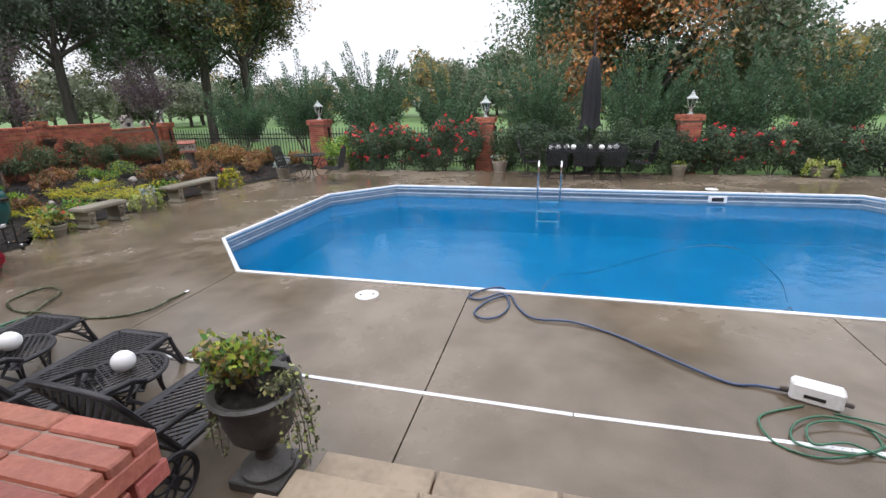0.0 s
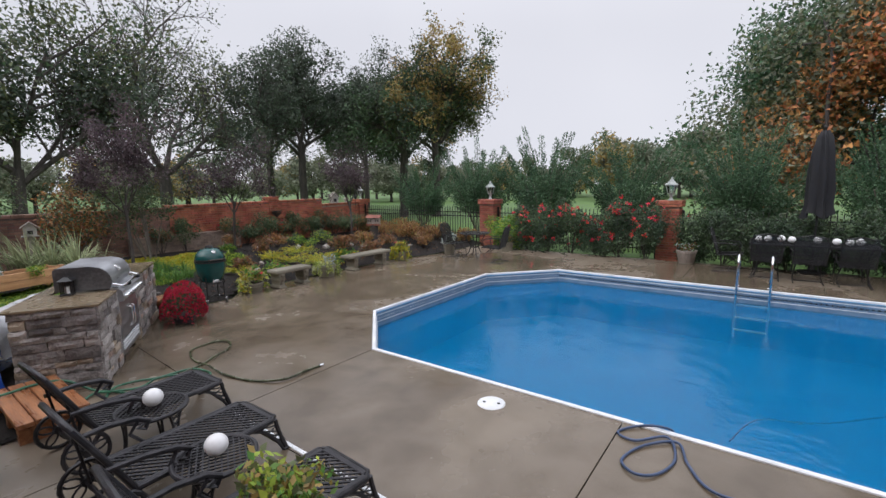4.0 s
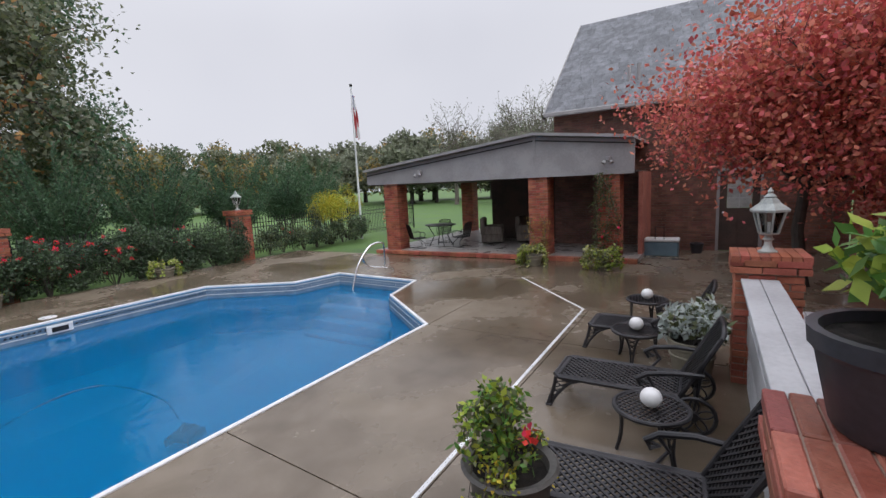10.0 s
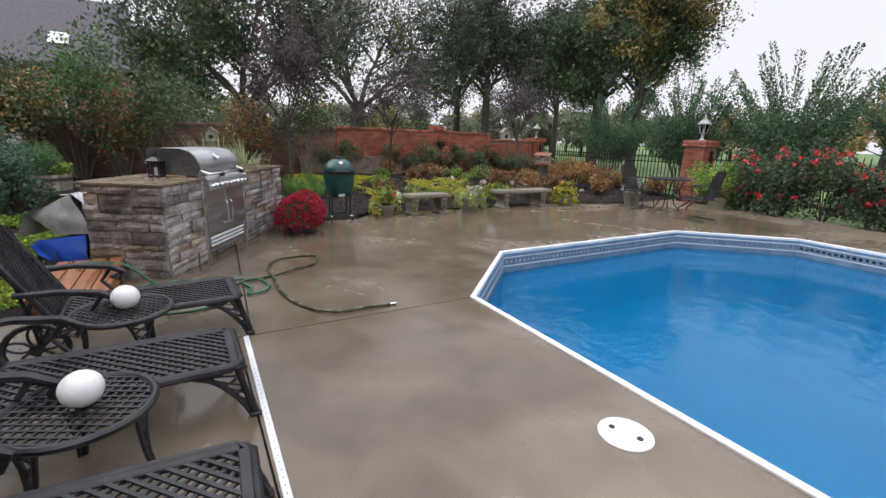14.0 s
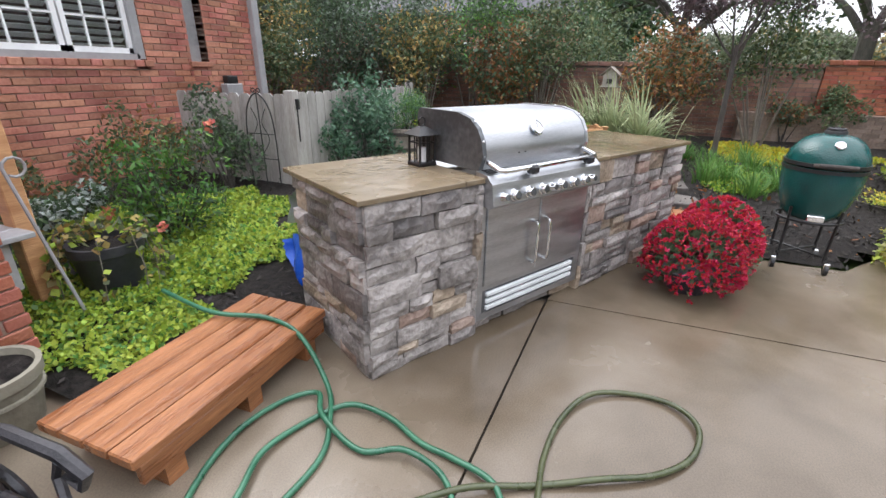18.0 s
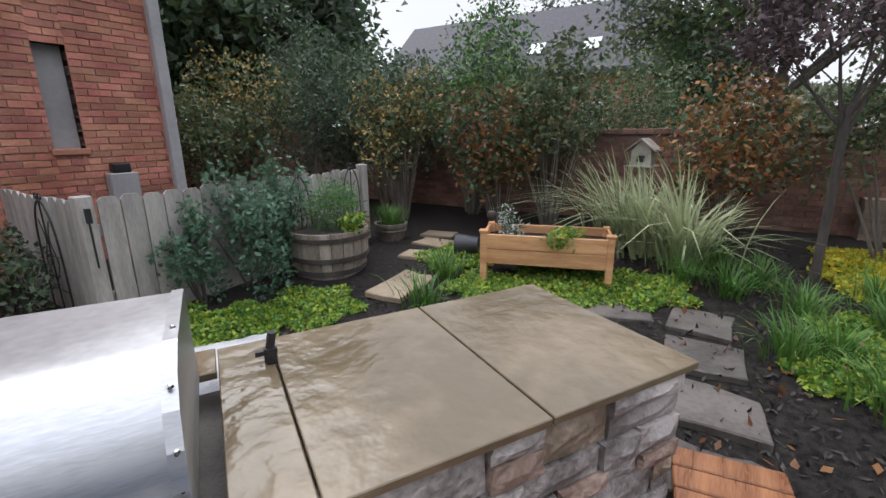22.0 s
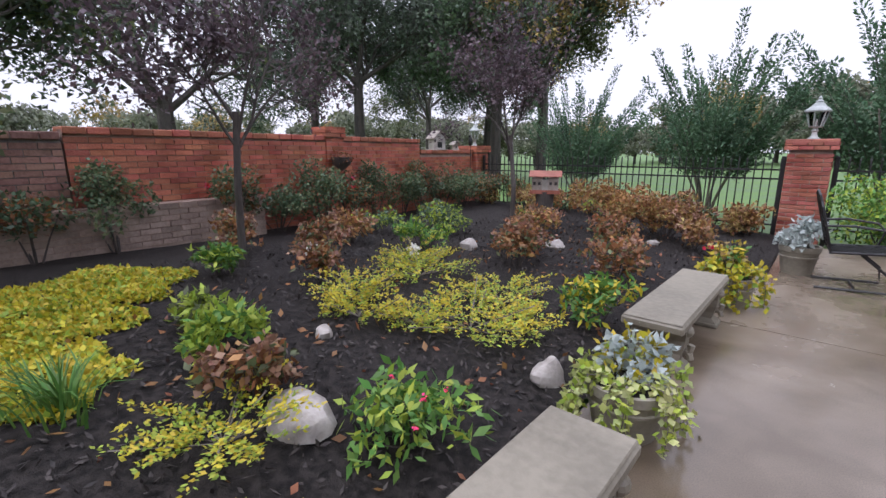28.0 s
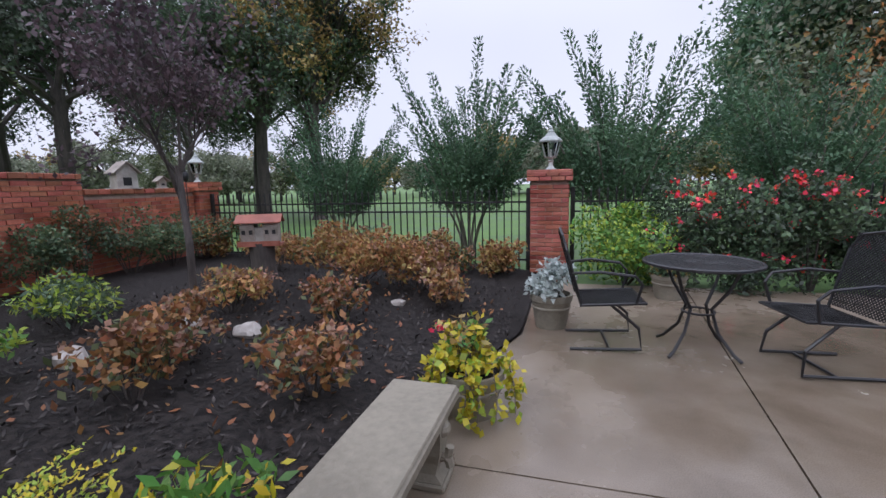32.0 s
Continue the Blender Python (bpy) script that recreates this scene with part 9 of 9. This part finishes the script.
def trellis(x, y, rz, w, h, curls=True):
    """A black iron garden trellis: arched frame, middle rod, crossbars and scrolls at the top."""
    z = bed_height(x, y)
    t = thing("garden_trellis", "arched black iron trellis with scrolled top by the fence", "trellis", pose(x, y, z - 0.03, 0, 0, rz), "iron trellises")
    part("frame", Geo().tube(spline([(-w / 2, 0, 0), (-w / 2, 0, h * 0.55), (-w * 0.36, 0, h * 0.82), (0, 0, h * 0.94), (w * 0.36, 0, h * 0.82), (w / 2, 0, h * 0.55), (w / 2, 0, 0)], 5), 0.007, 6), BLACK, t)
    part("rod", Geo().tube([(0, 0, 0), (0, 0, h * 0.96)], 0.006, 6), BLACK, t)
    for k in (0.3, 0.55):
        part("crossbar", Geo().tube([(-w / 2, 0, h * k), (w / 2, 0, h * k)], 0.005, 6), BLACK, t)
    for sx in (-1, 1):
        part("vine_scroll", Geo().tube(spline([(0, 0, h * 0.35), (sx * w * 0.28, 0, h * 0.5), (sx * w * 0.08, 0, h * 0.66), (sx * w * 0.25, 0, h * 0.8)], 5), 0.004, 5), BLACK, t)
        if curls:
            part("scroll", Geo().tube([(sx * (0.035 - 0.03 * math.cos(q * 0.55) * (1 - q * 0.05)), 0, h * 0.95 + 0.03 * math.sin(q * 0.55) * (1 - q * 0.05) + 0.012) for q in range(13)], 0.005, 5), BLACK, t)


trellis(-6.84, 0.12, 90, 0.36, 1.02)
trellis(-9.42, 0.6, 0, 0.26, 1.0)
trellis(-8.72, 0.56, 0, 0.26, 1.0)
pst = thing("timber_post", "tan timber post behind the brick pier", "post", pose(-4.44, 0.58, 0.0))
part("shaft", Geo().box(-0.05, -0.05, 0, 0.05, 0.05, 1.9, None, 0.006), WOOD_P, pst)
part("brace", Geo().add([(-0.03, -0.05, 1.55), (0.03, -0.05, 1.55), (0.03, -0.05, 1.65), (-0.03, -0.05, 1.65), (-0.03, -0.4, 1.85), (0.03, -0.4, 1.85), (0.03, -0.32, 1.9), (-0.03, -0.32, 1.9)],
                        [(0, 1, 5, 4), (1, 2, 6, 5), (2, 3, 7, 6), (3, 0, 4, 7), (4, 5, 6, 7), (3, 2, 1, 0)]), WOOD_P, pst)
bush(-4.36, 0.2, 0.45, 1.15, [L_HEDGE, L_CLIMB], 1900, 0.06, "evergreen climber heaped over the timber post", 336, 1.2, "climbing_plant", "plant", low=0.1, lobes=14)
stk = thing("garden_stake", "leaning grey metal garden stake with a curled top", "stake")
part("shaft", Geo().tube([(-4.45, 0.93, 0.02), (-4.42, 0.8, 0.5), (-4.4, 0.68, 0.92)], 0.009, 7), FASCIA, stk)
part("curl", Geo().tube([(-4.4 + 0.05 * math.cos(q * 0.6) - 0.05, 0.68, 0.92 + 0.05 * math.sin(q * 0.6)) for q in range(10)], 0.008, 6), FASCIA, stk)


def slab_stone(x, y, w, d, rot, mat_, label, name, z=None, t=0.05):
    zz = bed_height(x, y) if z is None else z
    g = Geo()
    rr = random.Random(int(x * 100 + y * 10))
    poly = []
    for a, b in ((-1, -1), (0, -1), (1, -1), (1, 0), (1, 1), (0, 1), (-1, 1), (-1, 0)):
        poly.append((a * w / 2 + rr.uniform(-0.015, 0.015), b * d / 2 + rr.uniform(-0.015, 0.015)))
    n = 8
    inner = [(x_ * 0.97, y_ * 0.97) for x_, y_ in poly]
    vs = [(a, b, 0) for a, b in poly] + [(a, b, t - 0.008) for a, b in poly] + [(a, b, t + rr.uniform(-0.003, 0.003)) for a, b in inner]
    g.add(vs, [(i, (i + 1) % n, (i + 1) % n + n, i + n) for i in range(n)] + [(i + n, (i + 1) % n + n, (i + 1) % n + 2 * n, i + 2 * n) for i in range(n)] + [tuple(range(2 * n, 3 * n))])
    single(name, g, mat_, label, "stepping stone", "stepping stones", m=pose(x, y, zz - 0.03, 0, 0, rot))


for x, y, w, d, r in ((-8.22, 4.22, 0.45, 0.48, 4), (-8.68, 4.16, 0.42, 0.46, 2), (-9.14, 4.12, 0.42, 0.4, -3), (-7.75, 4.28, 0.4, 0.45, 6)):
    slab_stone(x, y, w, d, r, PAVER, "dark wet grey stepping stone in the mulch", "paver")
slab_stone(-9.05, 3.38, 0.42, 0.85, 18, PAVER, "long grey paving stone below the planter", "paver")
for x, y, w, d, r in ((-8.8, 1.78, 0.75, 0.36, 5), (-9.5, 1.48, 0.3, 0.42, 12), (-9.95, 1.35, 0.3, 0.4, 0), (-10.3, 1.2, 0.25, 0.4, 10)):
    slab_stone(x, y, w, d, r, FLAG_T, "tan flagstone of the narrow garden path", "flagstone")


def cedar_step(x0, y0, x1, y1, z, n, label, along_x=True, m=None):
    s = thing("cedar_step", label, "step", m)
    for k in range(n):
        if along_x:
            w = (y1 - y0) / n
            part("plank", Geo().box(x0, y0 + k * w, z - 0.045, x1, y0 + (k + 1) * w - 0.008, z, None, 0.006), WOOD_C, s)
        else:
            w = (x1 - x0) / n
            part("plank", Geo().box(x0 + k * w, y0, z - 0.045, x0 + (k + 1) * w - 0.008, y1, z, None, 0.006), WOOD_C, s)
    for xx in (x0 + 0.1, (x0 + x1) / 2 - 0.04, x1 - 0.18):
        part("bearer", Geo().box(xx, y0 + 0.02, 0.0, xx + 0.08, y1 - 0.02, z - 0.046), WOOD_C, s)
    part("fascia", Geo().box(x0 + 0.02, y1 - 0.04, z - 0.13, x1 - 0.02, y1 - 0.012, z - 0.046, None, 0.004), WOOD_C, s)


cedar_step(-4.84, 1.74, -3.76, 2.24, 0.22, 4, "wet cedar plank step beside the stone island")
cedar_step(-0.2, -0.22, 0.2, 0.22, 0.2, 3, "small wet cedar step at the end of the island", False, pose(-7.6, 4.32, 0, 0, 0, 8))


def rock(x, y, r, h, seed):
    g = random.Random(seed)
    q = Geo()
    b = Geo().ball((0, 0, 0), 1.0, 12, 8)
    vs = []
    for v in b.v:
        k = 1 + 0.35 * noise.noise((v[0] * 1.3 + seed, v[1] * 1.3, v[2] * 1.3)) + 0.12 * noise.noise((v[0] * 4 + seed, v[1] * 4, v[2] * 4))
        vs.append((v[0] * r * k, v[1] * r * 0.7 * k, max(-0.05, v[2] * h * k)))
    q.add(vs, b.f)
    single("rock", q, ROCK, "pale weathered limestone rock on the mulch", "rock", "bed rocks", smooth=35, m=pose(x, y, bed_height(x, y) + h * 0.3, 0, 0, g.uniform(0, 180)))


for i, (x, y, r, h) in enumerate([(-8.44, 6.62, 0.21, 0.1), (-7.85, 7.9, 0.12, 0.1), (-9.35, 10.89, 0.14, 0.08), (-10.06, 9.98, 0.12, 0.1), (-9.08, 7.19, 0.08, 0.05), (-9.95, 10.9, 0.12, 0.1), (-8.5, 12.2, 0.08, 0.05)]):
    rock(x, y, r, h, 900 + i)


# ---- bird houses ----
BH_GREY = surf("weathered_birdhouse_wood", (0.20, 0.17, 0.14), (0.36, 0.32, 0.28), 8, (0.6, 0.8), 0.4)
BH_RED = surf("copper_red_roof", (0.26, 0.08, 0.05), (0.36, 0.13, 0.09), 8, (0.5, 0.7), 0.3)
BH_WHITE = surf("white_birdhouse_paint", (0.27, 0.255, 0.225), (0.42, 0.40, 0.36), 8, (0.5, 0.7), 0.2)


def gable(g, x0, x1, y0, y1, z0, z1, over, t):
    """Two sloped roof boards over a box."""
    xm = (x0 + x1) / 2
    for s, xe in ((-1, x0 - over), (1, x1 + over)):
        g.add([(xm, y0 - over, z1), (xe, y0 - over, z0), (xe, y1 + over, z0), (xm, y1 + over, z1), (xm, y0 - over, z1 + t), (xe, y0 - over, z0 + t), (xe, y1 + over, z0 + t), (xm, y1 + over, z1 + t)],
              [(0, 1, 2, 3), (7, 6, 5, 4), (0, 4, 5, 1), (1, 5, 6, 2), (2, 6, 7, 3)])
    return g


def bird_house(x, y, z, rz, w, h, wall_m, roof_m, label, post=0.0):
    b = thing("bird_house", label, "bird house", pose(x, y, z, 0, 0, rz))
    if post:
        part("post", Geo().tube([(0, 0, -post), (0, 0, 0)], 0.05, 8), BH_GREY, b)
    part("floor", Geo().box(-w * 0.65, -w * 0.6, 0, w * 0.65, w * 0.6, 0.015), wall_m, b)
    body = Geo().box(-w / 2, -w * 0.4, 0.015, w / 2, w * 0.4, h * 0.6)
    body.add([(-w / 2, -w * 0.4, h * 0.6), (w / 2, -w * 0.4, h * 0.6), (0, -w * 0.4, h), (-w / 2, w * 0.4, h * 0.6), (w / 2, w * 0.4, h * 0.6), (0, w * 0.4, h)], [(0, 1, 2), (5, 4, 3)])
    bd = part("walls", body, wall_m, b)
    part("roof", gable(Geo(), -w / 2, w / 2, -w * 0.4, w * 0.4, h * 0.56, h, 0.05, 0.014), roof_m, b)
    part("entrance", Geo().box(-w * 0.2, -w * 0.4 - 0.006, 0.05, w * 0.2, -w * 0.4 + 0.002, h * 0.42, None, 0.002), BLACK, bd)
    return b


bird_house(-11.1, 3.36, 1.2, 80, 0.21, 0.29, BH_WHITE, BH_GREY, "weathered white bird feeder house on a post", 1.0)
stump = single("tree_stump", Geo().lathe([(0.2, -0.05), (0.17, 0.1), (0.14, 0.35), (0.15, 0.58), (0, 0.58)], 12), BARK, "dark rough stump holding a bird house", "stump", smooth=50, m=pose(-10.3, 12.35, bed_height(-10.3, 12.35)))
b3 = thing("bird_house", "white bird house with twin red roofs on a stump", "bird house", pose(-10.3, 12.35, bed_height(-10.3, 12.35) + 0.57, 0, 0, 25))
part("walls", Geo().box(-0.2, -0.08, 0, 0.2, 0.08, 0.2), BH_WHITE, b3)
for sx in (-0.13, 0.13):
    part("tower", Geo().box(sx - 0.08, -0.1, 0.0, sx + 0.08, 0.1, 0.24), BH_GREY, b3)
    part("roof", gable(Geo(), -0.1, 0.1, -0.1, 0.1, 0.25, 0.34, 0.03, 0.012), BH_RED, b3, m=pose(sx, 0, 0, 0, 0, 90))
    for dx in (-0.04, 0.04):
        part("entrance", Geo().box(sx + dx - 0.02, -0.106, 0.12, sx + dx + 0.02, -0.098, 0.17), BLACK, b3)
part("balcony", Geo().box(-0.24, -0.14, -0.02, 0.24, 0.12, 0.0).box(-0.24, -0.14, 0.0, 0.24, -0.125, 0.04), BH_RED, b3)
bird_house(-13.6, 13.35, 1.445, 75, 0.3, 0.42, BH_WHITE, BH_GREY, "white two-storey bird house on the wall")
bird_house(-13.68, 14.1, 1.445, 75, 0.12, 0.2, BH_WHITE, BH_GREY, "small white bird house on the wall")
bs = single("bird_ornament", Geo().ball((0, 0, 0.1), 0.06, 10, 6, (0.8, 1, 1.7)).ball((0, -0.03, 0.22), 0.035, 8, 6).tube([(0, 0, -0.6), (0, 0, 0.02)], 0.008, 5), BLACK, "black metal bird ornament on a stake", "ornament", m=pose(-13.45, 14.4, 1.55))
for i, (x, y) in enumerate([(-10.6, 8.1), (-9.95, 8.9)]):
    single("white_bloom", leaves("white_bloom", in_blob(np.random.default_rng(910 + i), 40, (0, 0, 0), (0.06, 0.06, 0.05)), 0.05, F_WHITE, 911 + i, 0.8), F_WHITE, "single white flower head above the mulch", "flower", m=pose(x, y, bed_height(x, y) + 0.16))
wp = thing("wall_planter", "hanging planter basket on the brick pier", "planter", pose(-12.83, 10.15, 1.1))
part("basket", Geo().lathe([(0.02, 0), (0.14, 0.1), (0.17, 0.22), (0.15, 0.22), (0, 0.16)], 14), BARK, wp, smooth=40)
part("trailing_leaves", leaves("trailing_leaves", in_blob(np.random.default_rng(920), 160, (0, 0, 0.2), (0.18, 0.18, 0.12)), 0.05, L_RUST, 921), L_RUST, wp)


# ---- neighbour's house beyond the hedge ----
def neighbour():
    h = thing("neighbour_house", "neighbouring brick house with a grey roof and skylights", "house")
    part("wall", Geo().box(-36, -14, -0.1, -28.3, 0.4, 4.3), BRICK_H, h)
    rf = part("roof", Geo().add([(-27.9, -14.5, 4.25), (-27.9, 0.8, 4.25), (-32.2, 0.8, 8.0), (-32.2, -14.5, 8.0), (-36.5, 0.8, 4.25), (-36.5, -14.5, 4.25), (-27.9, -14.5, 4.05), (-27.9, 0.8, 4.05)],
                                [(0, 1, 2, 3), (3, 2, 4, 5), (1, 4, 2), (0, 3, 5), (6, 7, 1, 0)]), SHINGLE_N, h, "grey shingle roof")
    a = Vector((-4.3, 0, 3.75)).normalized()
    for y in (-4.8, -2.0):
        c = Vector((-29.3, y, 4.25 + 1.4 * 3.75 / 4.3))
        vs = [c + a * u + Vector((0, v, 0)) + Vector((0.07, 0, 0.08)) for u, v in ((-0.45, -0.4), (-0.45, 0.4), (0.45, 0.4), (0.45, -0.4))]
        part("skylight", Geo().add(vs, [(0, 1, 2, 3)]), COPING, rf)
    for y in (-9.0, -5.0, -1.5):
        w = part("window", Geo().box(-28.32, y - 0.5, 1.2, -28.25, y + 0.5, 2.8), COPING, h)
        part("pane", Geo().box(-28.26, y - 0.42, 1.3, -28.24, y + 0.42, 2.7), BLACK, w)


neighbour()
